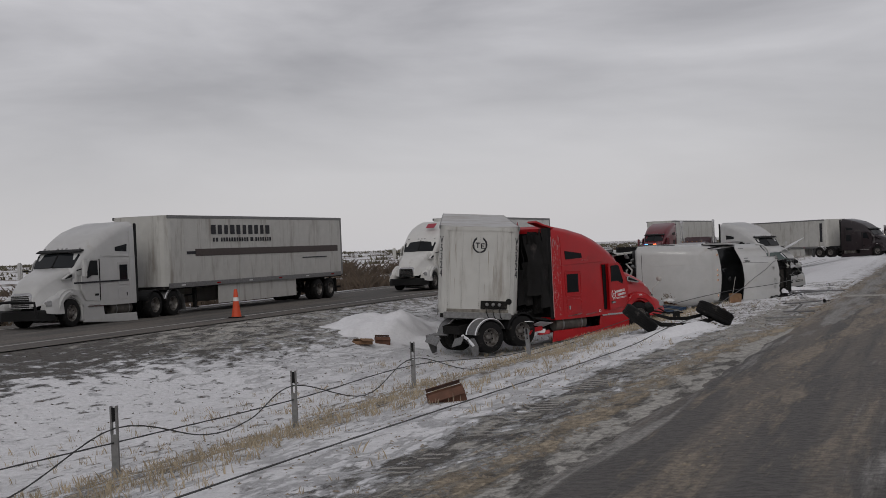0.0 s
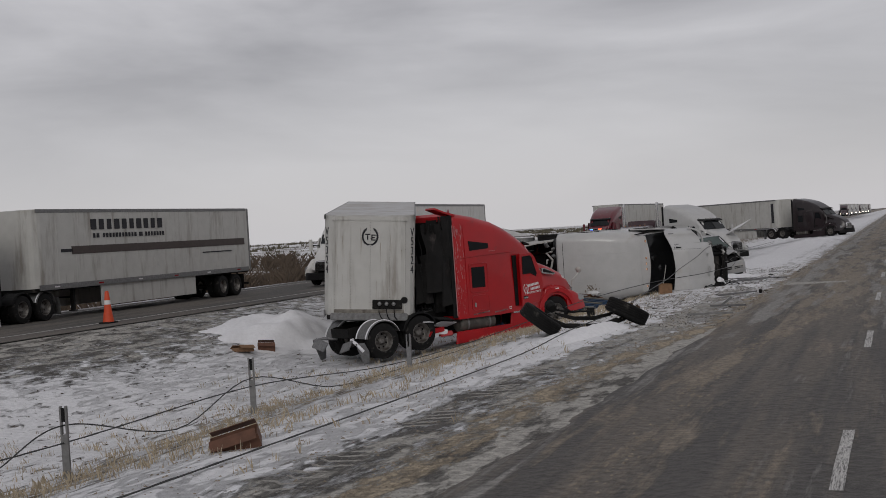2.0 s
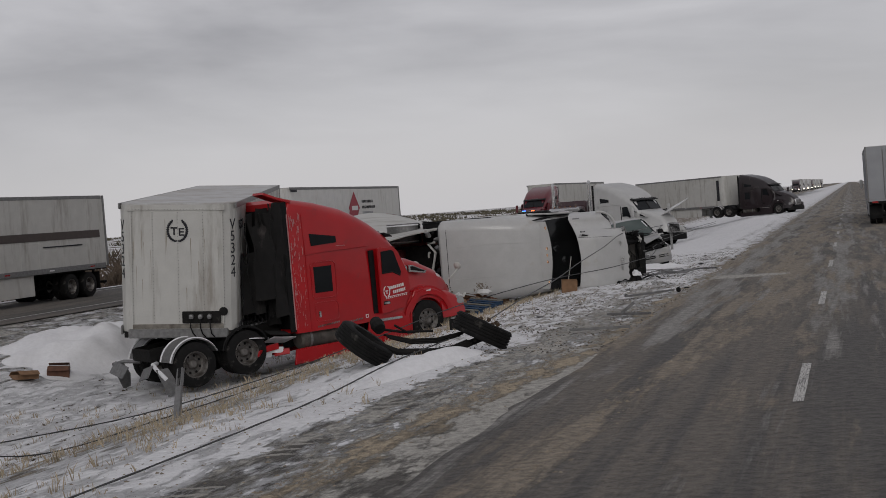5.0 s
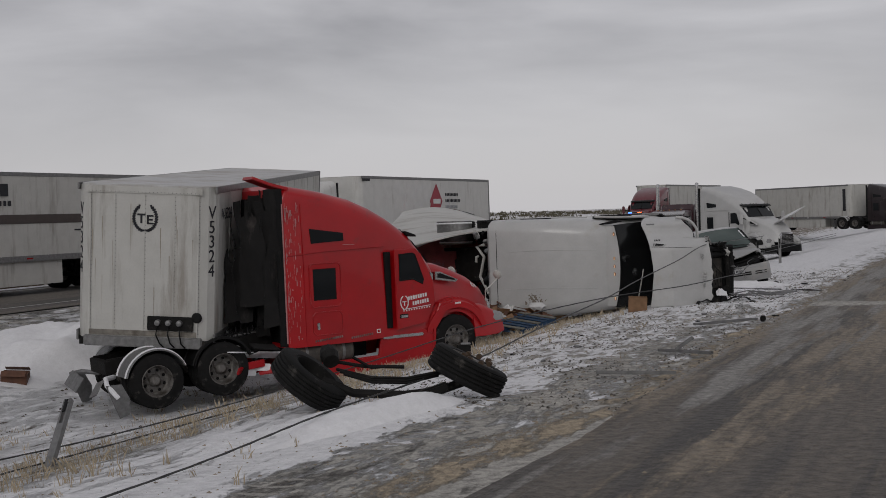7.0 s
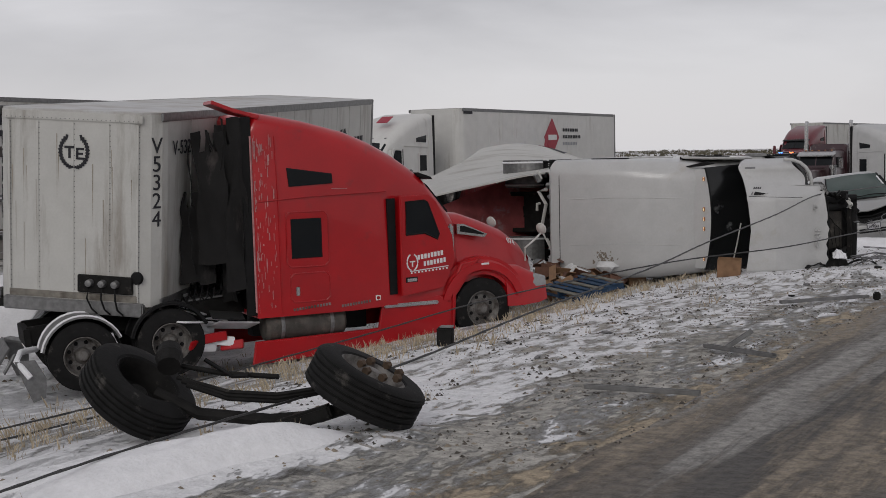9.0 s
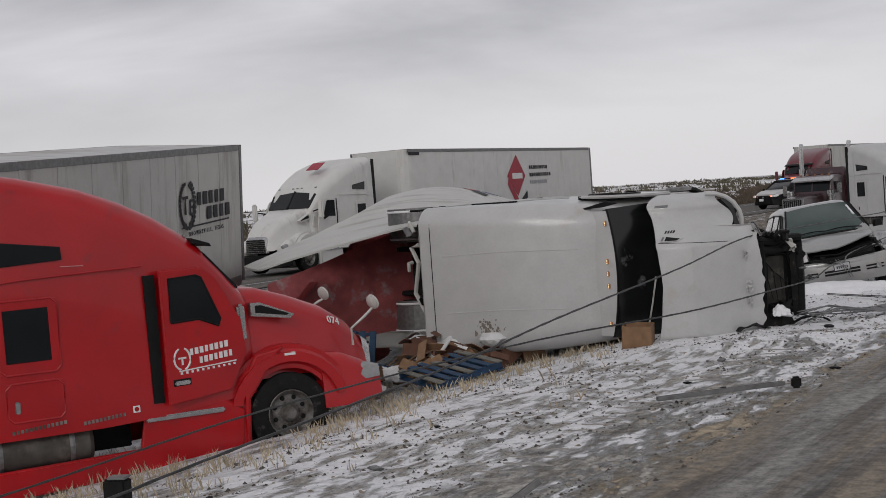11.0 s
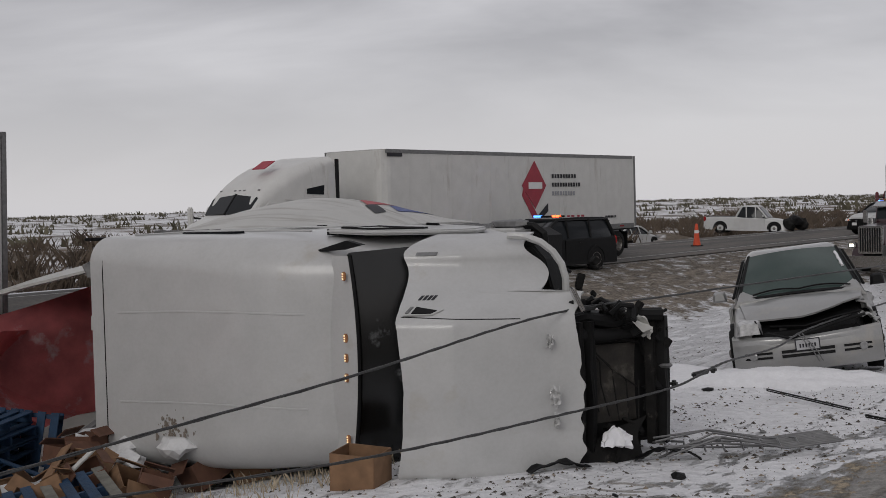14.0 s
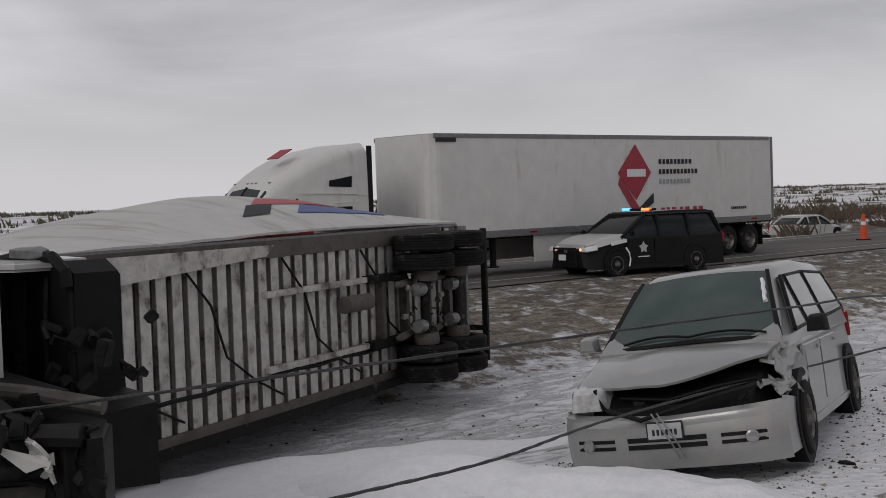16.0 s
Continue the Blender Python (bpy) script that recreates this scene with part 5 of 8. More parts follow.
# torn red lining curling across the opened nose
bm = bmesh.new()
g_ = []
for i in range(26):
    u = i / 25
    row = []
    for j in range(16):
        v = j / 15
        row.append(bm.verts.new((-0.35 - 2.3 * math.sin(1.7 * u) + 0.35 * math.sin(2.6 * v) + 0.05 * noise.noise((u * 4, v * 4, 3)), -1.2 + (1.5 + 0.85 * min(1.0, 1.3 * u)) * v, 4.8 - 3.1 * u + 0.12 * noise.noise((u * 3, v * 3, 8)))))
    g_.append(row)
for i in range(25):
    for j in range(15):
        bm.faces.new((g_[i][j], g_[i][j + 1], g_[i + 1][j + 1], g_[i + 1][j]))
bmesh.ops.solidify(bm, geom=bm.faces[:], thickness=0.03)
part("torn_lining", bm, M_REDLINE, ot, "torn red inner lining", True)
# flank that now lies on top: bulged sheet, peeled outwards at the nose
NU, NV = 60, 24


def flank(i, j, off=0.0):
    u, v = i / (NU - 1), j / (NV - 1)
    x = -0.2 - (LO - 0.2) * u
    peel = math.exp(-((x + 2.6) / 2.6) ** 2)
    x -= 0.9 * peel * v
    z = 1.05 + (3.0 + 2.1 * peel) * v
    y = 1.3 + 0.62 * math.exp(-((x + 10.0) / 4.2) ** 2) * math.sin(math.pi * min(1, v * 0.66 + 0.04))
    y -= 0.8 * peel * v ** 2 + 0.4 * math.exp(-((x + 0.4) / 1.6) ** 2) * v
    y += 0.02 * noise.noise((x * 0.9, v * 4, 2.0))
    return Vector((x, y + off, z))


bm = bmesh.new()
top = [[bm.verts.new(flank(i, j)) for j in range(NV)] for i in range(NU)]
bot = [[bm.verts.new(flank(i, j, -0.035)) for j in range(NV)] for i in range(NU)]
for i in range(NU - 1):
    for j in range(NV - 1):
        bm.faces.new((top[i][j], top[i][j + 1], top[i + 1][j + 1], top[i + 1][j]))
        bm.faces.new((bot[i][j], bot[i + 1][j], bot[i + 1][j + 1], bot[i][j + 1]))
for i in range(NU - 1):
    bm.faces.new((top[i][0], top[i + 1][0], bot[i + 1][0], bot[i][0]))
    bm.faces.new((top[i][-1], bot[i][-1], bot[i + 1][-1], top[i + 1][-1]))
for j in range(NV - 1):
    bm.faces.new((top[0][j], bot[0][j], bot[0][j + 1], top[0][j + 1]))
    bm.faces.new((top[-1][j], top[-1][j + 1], bot[-1][j + 1], bot[-1][j]))
side_panel = part("side_panel", bm, M_TRAILER, ot, "bulged white side panel", True)


def decal(u0, u1, v0, v1, material, name, slant=0.0, lift=0.012):
    bm = bmesh.new()
    n, k = 16, 8
    vs = [[bm.verts.new(flank((u0 + (u1 - u0) * i / n + slant * j / k) * (NU - 1), (v0 + (v1 - v0) * j / k) * (NV - 1), lift)) for j in range(k + 1)] for i in range(n + 1)]
    for i in range(n):
        for j in range(k):
            bm.faces.new((vs[i][j], vs[i][j + 1], vs[i + 1][j + 1], vs[i + 1][j]))
    part(name, bm, material, side_panel)


decal(0.64, 0.84, 0.34, 0.47, mat("red_stripe", (0.4, 0.03, 0.04), 0.5), "red_stripe", 0.05)
decal(0.68, 0.88, 0.19, 0.32, mat("blue_stripe", (0.04, 0.07, 0.25), 0.5), "blue_stripe", 0.05)
decal(0.58, 0.63, 0.2, 0.34, M_LETTER, "emblem", 0.05)
# roof, now an upright wall away from the road, curled inwards and lined red
bm = bmesh.new()
n, k = 30, 14
rows = []
for i in range(n):
    x = -0.3 - (LO - 0.3) * i / (n - 1)
    row = []
    for j in range(k):
        v = j / (k - 1)
        c = math.exp(-((x + 1.0) / 3.2) ** 2)
        row.append(bm.verts.new((x + 0.3 * c * math.sin(v * 5), 1.24 - 1.0 * c - (2.5 - 1.0 * c) * v, 4.05 + 0.75 * c * math.sin(math.pi * v) - 1.1 * c * v)))
    rows.append(row)
for i in range(n - 1):
    for j in range(k - 1):
        bm.faces.new((rows[i][j], rows[i][j + 1], rows[i + 1][j + 1], rows[i + 1][j]))
bmesh.ops.solidify(bm, geom=bm.faces[:], thickness=0.03)
part("roof", bm, M_REDLINE, ot, "red-lined torn roof", True)
bm = bmesh.new()
rows = []
for i in range(20):
    x = 0.4 - LO * i / 19
    c = math.exp(-((x + 0.6) / 1.6) ** 2)
    rows.append([bm.verts.new((x, -1.26 + 0.55 * c * math.sin(3.0 * j / 9), 1.2 + 2.85 * j / 9)) for j in range(10)])
for i in range(19):
    for j in range(9):
        bm.faces.new((rows[i][j], rows[i][j + 1], rows[i + 1][j + 1], rows[i + 1][j]))
bmesh.ops.solidify(bm, geom=bm.faces[:], thickness=0.03)
part("lower_side", bm, M_TRAILER, ot, "crushed side underneath", True)

cab_parts = set(white.children)


# sprung hood of the overturned truck with its fender bulge and arch, and the bared front
def hood_z(x, y):
    mid = float(np.interp(x, [0.0, 0.2, 0.38, 0.5, 0.62, 0.8, 1.0, 1.2, 1.4, 1.6], [3.74, 3.68, 3.58, 3.53, 3.48, 3.4, 3.2, 2.97, 2.72, 2.54]))
    fen = float(np.interp(x, [-0.3, 0.0, 0.25, 0.5, 0.7, 0.9, 1.05, 1.2], [3.12, 3.07, 2.95, 2.78, 2.6, 2.38, 2.16, 1.9]))
    s = min(1.0, max(0.0, (y - 0.36) / 0.56))
    s = s * s * (3 - 2 * s)
    z = mid * (1 - s) + fen * s - 0.06 * min(1.0, abs(y) / 0.6) ** 2
    z -= 0.62 * max(0.0, (y - 0.93) / 0.22) ** 2.4 + (0.5 * max(0.0, (-y - 0.92) / 0.23) ** 2.2 if y < 0 else 0.0)
    return z + 0.07 * math.exp(-((y - 0.95) / 0.16) ** 2 - ((x - 0.75) / 0.45) ** 2)


def sheet_part(fn, nu, nv, thick, material, parent, name, label="", smooth=True, skip=None):
    """A bent sheet: fn(u, v) gives its points, u and v from 0 to 1."""
    bm = bmesh.new()
    g = [[bm.verts.new(fn(i / (nu - 1), j / (nv - 1))) for j in range(nv)] for i in range(nu)]
    for i in range(nu - 1):
        for j in range(nv - 1):
            if not (skip and skip(i / (nu - 1), j / (nv - 1))):
                bm.faces.new((g[i][j], g[i + 1][j], g[i + 1][j + 1], g[i][j + 1]))
    loose = [v for v in bm.verts if not v.link_faces]
    bmesh.ops.delete(bm, geom=loose, context="VERTS")
    bmesh.ops.recalc_face_normals(bm, faces=bm.faces[:])
    bmesh.ops.solidify(bm, geom=bm.faces[:], thickness=thick)
    return part(name, bm, material, parent, label, smooth)


def hood_point(u, v):
    y = -1.15 + 2.3 * v
    back = float(np.interp(y, [-1.15, -0.8, -0.2, 0.0, 0.35, 0.5, 0.6, 0.75, 0.9, 1.0, 1.1, 1.15], [0.26, 0.32, 0.39, 0.38, 0.34, 0.29, 0.23, 0.13, 0.04, 0.0, -0.02, -0.02]))
    front = 1.6 - 0.13 * max(0.0, (y + 0.1) / 0.75) ** 2 - 0.05 * max(0.0, (-y - 0.3) / 0.8) + 0.05 * noise.noise((y * 7, 2, 1)) * (1 if y < 0.6 else 0)
    if y > 0.62:
        front = 1.15 - 0.4 * ((y - 0.62) / 0.53) ** 1.6
    x = back + (front - back) * u
    return (x, y, hood_z(x, y) + 0.006 * noise.noise((x * 2.3, y * 2.3, 5)))


hood = sheet_part(hood_point, 60, 100, 0.02, M_WHITE, white, "hood", "sprung white hood")


def draped(corners, off, material, parent, name, label=""):
    """A thin plate that follows the hood between four corners in x and y."""
    (a, b, c, d) = corners
    def at(u, v):
        x = (a[0] * (1 - u) + b[0] * u) * (1 - v) + (d[0] * (1 - u) + c[0] * u) * v
        y = (a[1] * (1 - u) + b[1] * u) * (1 - v) + (d[1] * (1 - u) + c[1] * u) * v
        return (x, y, hood_z(x, y) + off)
    return sheet_part(at, 12, 4, 0.012, material, parent, name, label)


vent_ = draped([(0.36, 0.47), (0.59, 0.475), (0.65, 0.515), (0.36, 0.565)], 0.03, M_WHITE, hood, "hood_vent", "white vent frame")
draped([(0.42, 0.488), (0.58, 0.488), (0.61, 0.51), (0.42, 0.54)], 0.045, M_BLACK, vent_, "vent_opening")
draped([(0.37, 0.49), (0.395, 0.49), (0.395, 0.54), (0.37, 0.54)], 0.045, M_STEEL, vent_, "emblem")
part("hood_seam", tube([(x, 0.455 - 0.05 * (x - 0.34), hood_z(x, 0.455 - 0.05 * (x - 0.34)) - 0.001) for x in np.linspace(0.34, 1.2, 24)], 0.006, 5), M_UNDER, hood)
for k in range(4):
    draped([(0.36 + 0.035 * k, 0.59), (0.382 + 0.035 * k, 0.59), (0.382 + 0.035 * k, 0.625), (0.36 + 0.035 * k, 0.625)], 0.012, M_LETTER, hood, "letter_block")
draped([(0.12, 0.97), (0.3, 0.97), (0.3, 1.0), (0.12, 1.0)], 0.014, M_STEEL, hood, "marker_lamp", "small clear marker lamp")
rim_ = [(0.72, 1.13), (0.86, 1.12), (1.0, 1.06), (1.1, 0.97), (1.17, 0.85), (1.2, 0.72), (1.2, 0.6)]
part("wheel_arch", tube([(x, y, 2.32 - 0.5 * (x - 0.72)) for x, y in rim_], 0.035, 8), M_WHITE, hood)
part("arch_liner", poly([(0.6, 1.0), (0.9, 1.03), (1.02, 0.9), (1.1, 0.62), (0.7, 0.6)], 1.85, 2.15, 0.02, "z"), M_BLACK, hood)
for x0, y0, s0 in ((1.43, -0.28, 0.8), (1.42, -0.5, 0.5), (1.4, 0.2, 0.45)):
    def torn(u, v, x0=x0, y0=y0, s0=s0):
        x, y = x0 + 0.16 * s0 * (u - 0.3), y0 + 0.2 * s0 * (v - 0.5) + 0.05 * noise.noise((u * 4, v * 4, x0))
        return (x, y, hood_z(min(x, 1.4), y) + 0.03 + 0.07 * u * s0 + 0.05 * noise.noise((u * 3, v * 5, 7)))
    sheet_part(torn, 7, 8, 0.008, M_WHITE, hood, "torn_flap", "torn white edge of the hood", False)


part("engine_block", loft([(-0.5, 0.3, 1.1, 0.34, 0.28, 0.1), (0.4, 0.35, 1.1, 0.3, 0.26, 0.1), (0.7, 0.4, 1.0, 0.26, 0.22, 0.1)]), M_BLACK, white, "dark greasy engine block")
part("axle_beam", tube([(0.0, -0.9, 0.5), (0.05, 0.2, 0.42), (0.0, 0.95, 0.52)], 0.09, 8), M_UNDER, white)
junk(white, (0.1, 0.35, 0.3, 0.8, 0.8, 1.1), 14, 41, 0.1, (M_BLACK, M_UNDER, M_BLACK), "chassis_piece")
front_ = part("front_frame", poly([(0.7, 0.95), (1.1, 2.2), (1.4, 2.2), (1.56, 1.86), (1.78, 1.54), (1.72, 1.36), (1.1, 0.95)], -0.84, 0.27, 0.03), M_BLACK, white, "bared dark radiator frame")
def shroud_(u, v):
    y = -0.62 + 0.72 * v
    return (1.46 + 0.24 * u, y, 2.14 - 0.46 * u + 0.03 * math.sin(math.pi * v) + 0.02 * noise.noise((u * 4, v * 4, 3)))
sheet_part(shroud_, 8, 10, 0.012, mat("muddy_radiator", (0.03, 0.026, 0.022), 0.7, 0.1, 0.5, 6, 0.3, 40, (0.11, 0.1, 0.085), 0.12, 3), white, "radiator", "grimy torn radiator core")
part("intake_duct", tube([(1.4, 0.2, 2.36), (1.47, 0.21, 2.26), (1.54, 0.2, 2.14), (1.6, 0.19, 2.04), (1.72, 0.2, 1.84), (1.8, 0.2, 1.72)], 0.085, 12, None, 0.5), M_BLACK, white, "dented black intake duct", True)
part("steering_shaft", tube([(0.75, 0.48, 1.5), (0.9, 0.46, 1.38), (1.08, 0.42, 1.24), (1.28, 0.38, 1.1)], 0.05, 10), M_TANK, white, "rusty brown shaft")
# black inner panel behind the arch, with its lip and a lamp grille
inner = part("inner_panel", poly([(-0.9, 0.1), (-0.9, 1.02), (-0.75, 1.13), (0.05, 1.16), (0.2, 1.08), (0.19, 0.6), (0.22, 0.1)], 0.3, 0.7, 0.04, "z"), M_BLACK, white, "torn black inner panel behind the wheel arch")
part("panel_lip", tube([(-0.9, 1.02, 0.72), (-0.72, 1.15, 0.74), (-0.3, 1.2, 0.75), (0.08, 1.19, 0.74), (0.2, 1.1, 0.72), (0.2, 1.0, 0.71)], 0.04, 8), M_BLACK, inner)
grille_ = part("lamp_grille", loft([(-0.42, -0.02, 0.05, 0.04, 0.03, 0.01), (-0.1, -0.02, 0.07, 0.05, 0.035, 0.015), (0.02, -0.01, 0.04, 0.03, 0.02, 0.01)]), M_STEEL, inner, "pale ribbed lamp")
grille_.location = (0, 1.21, 0.74)
for k in range(3):
    part("panel_rib", tube([(-0.7 + 0.3 * k, 0.35, 0.715), (-0.68 + 0.3 * k, 0.7, 0.73), (-0.66 + 0.3 * k, 1.05, 0.715)], 0.02, 6), M_UNDER, inner)
junk(inner, (-0.5, 0.2, 0.7, 0.2, 0.5, 0.85), 8, 52, 0.1, (M_BLACK, M_UNDER), "broken_bracket")
part("shroud_lip", tube([(1.44, 0.12, 2.2), (1.56, 0.14, 2.0), (1.7, 0.13, 1.78), (1.74, 0.1, 1.7)], 0.018, 6), M_UNDER, white)
# crossmember over the radiator, bent posts beside it
part("crossmember", tube([(1.3, 0.3, 2.36), (1.46, 0.36, 2.2), (1.6, 0.31, 1.98), (1.78, 0.36, 1.74), (1.94, 0.36, 1.6)], 0.065, 8), M_BLACK, white, "bent black crossmember")
part("crossmember", tube([(1.36, 0.2, 2.3), (1.52, 0.2, 2.1), (1.72, 0.24, 1.8)], 0.05, 8), M_UNDER, white)
for k, (x, z) in enumerate(((1.47, 2.36), (1.52, 2.24), (1.84, 1.62), (1.92, 1.54))):
    part("frame_post", loft([(-0.85, -0.05, 0.05, 0.04, 0.03, 0.01), (-0.4, -0.04, 0.06, 0.05, 0.04, 0.01), (-0.1, -0.07, 0.04, 0.04, 0.05, 0.01), (0.34, -0.05, 0.05, 0.045, 0.03, 0.01)]), M_BLACK if k % 2 else M_UNDER, white).matrix_local = Matrix(((0, 1, 0, x), (1, 0, 0, 0), (0, 0, -1, z), (0, 0, 0, 1)))
def curtain_(u, v):
    y = -0.85 + 1.25 * v
    return (1.8 + 0.14 * u + 0.03 * noise.noise((u * 2, v * 6, 1)), y, 1.6 - 0.06 * u + 0.04 * noise.noise((u * 3, v * 5, 8)))
sheet_part(curtain_, 5, 22, 0.02, M_BLACK, white, "bent_plate", "bent black side plate", False, lambda u, v: u > 0.6 and noise.noise((v * 9, 0.3, 2)) > 0.16)
part("tow_eye", lathe([(0.05, -0.02), (0.07, 0.0), (0.05, 0.02), (0.03, 0.0)], 12, None, pose(1.95, -0.12, 1.56)), M_STEEL, white)
for k in range(5):
    part("wire", tube([(1.42 + 0.04 * k, 0.3 - 0.1 * k, 2.4 - 0.1 * k), (1.5 + 0.06 * k, 0.05 - 0.09 * k, 2.26 - 0.13 * k), (1.47 + 0.07 * k, -0.25, 2.2 - 0.12 * k), (1.55 + 0.05 * k, -0.5 - 0.05 * k, 2.14 - 0.1 * k)], 0.008, 5), M_UNDER, white)
junk(front_, (1.35, 0.22, 1.75, 1.85, 0.42, 2.2), 22, 3, 0.12, (M_BLACK, M_BLACK, M_UNDER), "broken_bracket")
junk(front_, (1.74, -0.75, 1.45, 1.92, 0.35, 1.62), 16, 4, 0.11, (M_BLACK, M_UNDER, M_BLACK), "broken_bracket")
junk(front_, (1.4, -0.82, 1.7, 1.8, -0.6, 2.2), 10, 8, 0.12, (M_BLACK, M_UNDER), "broken_bracket")
for k in range(4):
    part("hose", tube([(1.25 + 0.1 * k, 0.42, 1.7), (1.4 + 0.1 * k, 0.5 - 0.05 * k, 1.78), (1.6 + 0.06 * k, 0.38, 1.7), (1.72 + 0.04 * k, 0.1 - 0.12 * k, 1.62)], 0.03 - 0.004 * k, 7), M_BLACK, white)


def liner_(u, v):
    a = 1.9 * u
    w = 0.05 + 0.05 * (1 - u)
    r = 0.13 + w * (v - 0.5) * 1.6
    return (1.7 + r * math.sin(a) * 1.2 + 0.03 * noise.noise((u * 8, v * 4, 1)), 0.2 + r * math.cos(a) + 0.03 * noise.noise((u * 6, v * 3, 4)), 1.86 - 0.12 * u + 0.05 * noise.noise((u * 6, v * 6, 9)))


sheet_part(liner_, 22, 7, 0.02, M_TRAILER, white, "torn_liner", "torn white bumper end", False)
mir = part("mirror", B(1.5, 0.55, 2.42, 0.04, 0.26, 0.17, 0.03, pose(0, 0, 0, 20, 35, 30)), M_CHROME, white)
part("mirror_arm", tube([(1.12, 0.4, 2.55), (1.3, 0.46, 2.5), (1.48, 0.52, 2.44)], 0.028, 6), M_BLACK, mir)
junk(hood, (1.05, 0.4, 2.55, 1.2, 0.5, 2.62), 4, 12, 0.07, (M_BLACK, M_UNDER), "mirror_mount")
bpy.context.view_layer.update()
for ob in white.children:
    if ob not in cab_parts:
        ob.matrix_local = NOSE @ ob.matrix_local
sheet_part(lambda u, v: (-1.1 + 0.05 * u + u * (0.3 - 0.15 * (2 * v - 1) ** 2), (2 * v - 1) * 0.97, 2.82 - 0.02 * u - 0.05 * (2 * v - 1) ** 2), 8, 30, 0.03, M_WHITE, white, "roof_lip", "white roof lip over the screen")
M_FROST = mat("frosted_dark_glass", (0.006, 0.0065, 0.007), 0.16, 0, 0.3, 3, 0, 40, (0.16, 0.165, 0.17), -0.02, 2.6)
sheet_part(lambda u, v: (-0.93 + 0.98 * u, (2 * v - 1) * (1.0 + 0.1 * u), 2.79 - 1.12 * u - 0.08 * (2 * v - 1) ** 2 + 0.05 * math.sin(math.pi * u)), 12, 26, 0.03, M_FROST, white, "dark_windscreen", "black frosted windscreen")
part("wiper", tube([(-0.5, -0.9, 2.36), (-0.42, -0.5, 2.32), (-0.36, -0.1, 2.27)], 0.014, 5), M_TRAILER, white)
part("lip_edge", tube([(-0.745 - 0.15 * (y / 0.97) ** 2, y, 2.78 - 0.05 * (y / 0.97) ** 2) for y in np.linspace(-0.98, 0.98, 21)], 0.02, 6), M_BLACK, white)
part("roof_wind_edge", poly([(-1.42, 1.0), (-0.87, 1.12), (-0.67, 1.08), (-0.95, 1.03)], 2.73, 2.79, 0.0, "z"), M_BLACK, white)
part("bent_extender", loft([(-4.3, 1.0, 2.8, 1.12, 1.05, 0.2), (-3.88, 0.95, 3.4, 1.16, 1.1, 0.3)]), M_BLACK, white, "dark torn sleeper rear")
part("torn_strip", tube([(-4.15, 0.6, 3.35), (-4.4, 0.55, 3.25), (-4.1, 0.3, 3.45), (-4.25, -0.2, 3.4), (-4.0, -0.7, 3.35)], 0.04, 6), M_TRAILER, white)
junk(white, (-4.4, -1.0, 3.05, -3.95, 0.9, 3.5), 12, 21, 0.16, (M_TRAILER, M_BLACK, M_STEEL), "torn_panel")
# roof creases and dried mud
for y in (0.42, -0.5):
    part("roof_crease", tube([(x, y + 0.02 * math.sin(x * 2), roof_z(x) - 0.006) for x in np.linspace(-3.4, -1.3, 14)], 0.014, 6), M_WHITE, white)
part("roof_seam", tube([(-3.6, y, roof_z(-3.6) - 0.002 - 0.29 * max(0.0, (abs(y) - 0.9) / 0.29) ** 2) for y in np.linspace(-1.14, 1.14, 25)], 0.008, 5), M_UNDER, white)
rng_ = random.Random(8)
bm = bmesh.new()
for _ in range(60):
    x, y, s = rng_.gauss(-2.69, 0.1), rng_.gauss(-0.76, 0.08), 0.006 + 0.03 * rng_.random() ** 2
    z = roof_z(x) + 0.004
    bm.faces.new([bm.verts.new((x + s * rng_.uniform(0.5, 1.4) * math.cos(a), y + s * rng_.uniform(0.5, 1.6) * math.sin(a), z)) for a in np.linspace(0, 5.4, 7)])
tagged(part("mud_splash", bm, mat("dried_mud", (0.2, 0.17, 0.14), 0.9, 0, 0.2, 20), white), "dried brown mud splash", kind="stuff")
tf = thing("torn_fender", "torn dark fender with snow caught in it on the ground", "debris", pose(-6.15, 46.05, zg(-6.15, 46.05), 0, 0, 35))
sheet_part(lambda u, v: (-0.4 + 0.8 * u + 0.1 * noise.noise((u * 2, v * 3, 1)), 0.22 * math.cos(math.pi * v) + 0.25 * u * u, -0.02 + (0.12 + 0.26 * u) * math.sin(math.pi * v) + 0.06 * noise.noise((u * 4, v * 4, 3))), 14, 12, 0.02, M_UNDER, tf, "fender_shell")
sheet_part(lambda u, v: (0.0 + 0.26 * u + 0.05 * noise.noise((u * 3, v * 4, 2)), -0.25 + 0.2 * v * (0.5 + 0.5 * math.sin(3 * u)) + 0.04 * noise.noise((u * 5, v * 3, 6)), 0.16 + 0.12 * math.sin(math.pi * v) * math.sin(math.pi * u) + 0.08 * v + 0.04 * noise.noise((u * 5, v * 5, 8))), 14, 10, 0.03, M_SNOWLUMP, tf, "caught_snow", "white snow on the fender")
for k, (x, y, a) in enumerate(((-6.6, 45.55, 10), (-6.2, 45.4, 60), (-7.1, 45.6, -20), (-5.6, 46.3, 30))):
    sh = thing("torn_trim", "torn dark trim piece half buried in snow", "debris", pose(x, y, zg(x, y), 0, 0, a), "torn trims")
    sheet_part(lambda u, v, k=k: (-0.3 + 0.6 * u, 0.1 * (v - 0.5), 0.015 + 0.1 * math.sin(math.pi * u) * (0.4 + 0.2 * k) + 0.05 * noise.noise((u * 4, v * 3, k * 5))), 12, 4, 0.012, M_BLACK, sh, "strip")

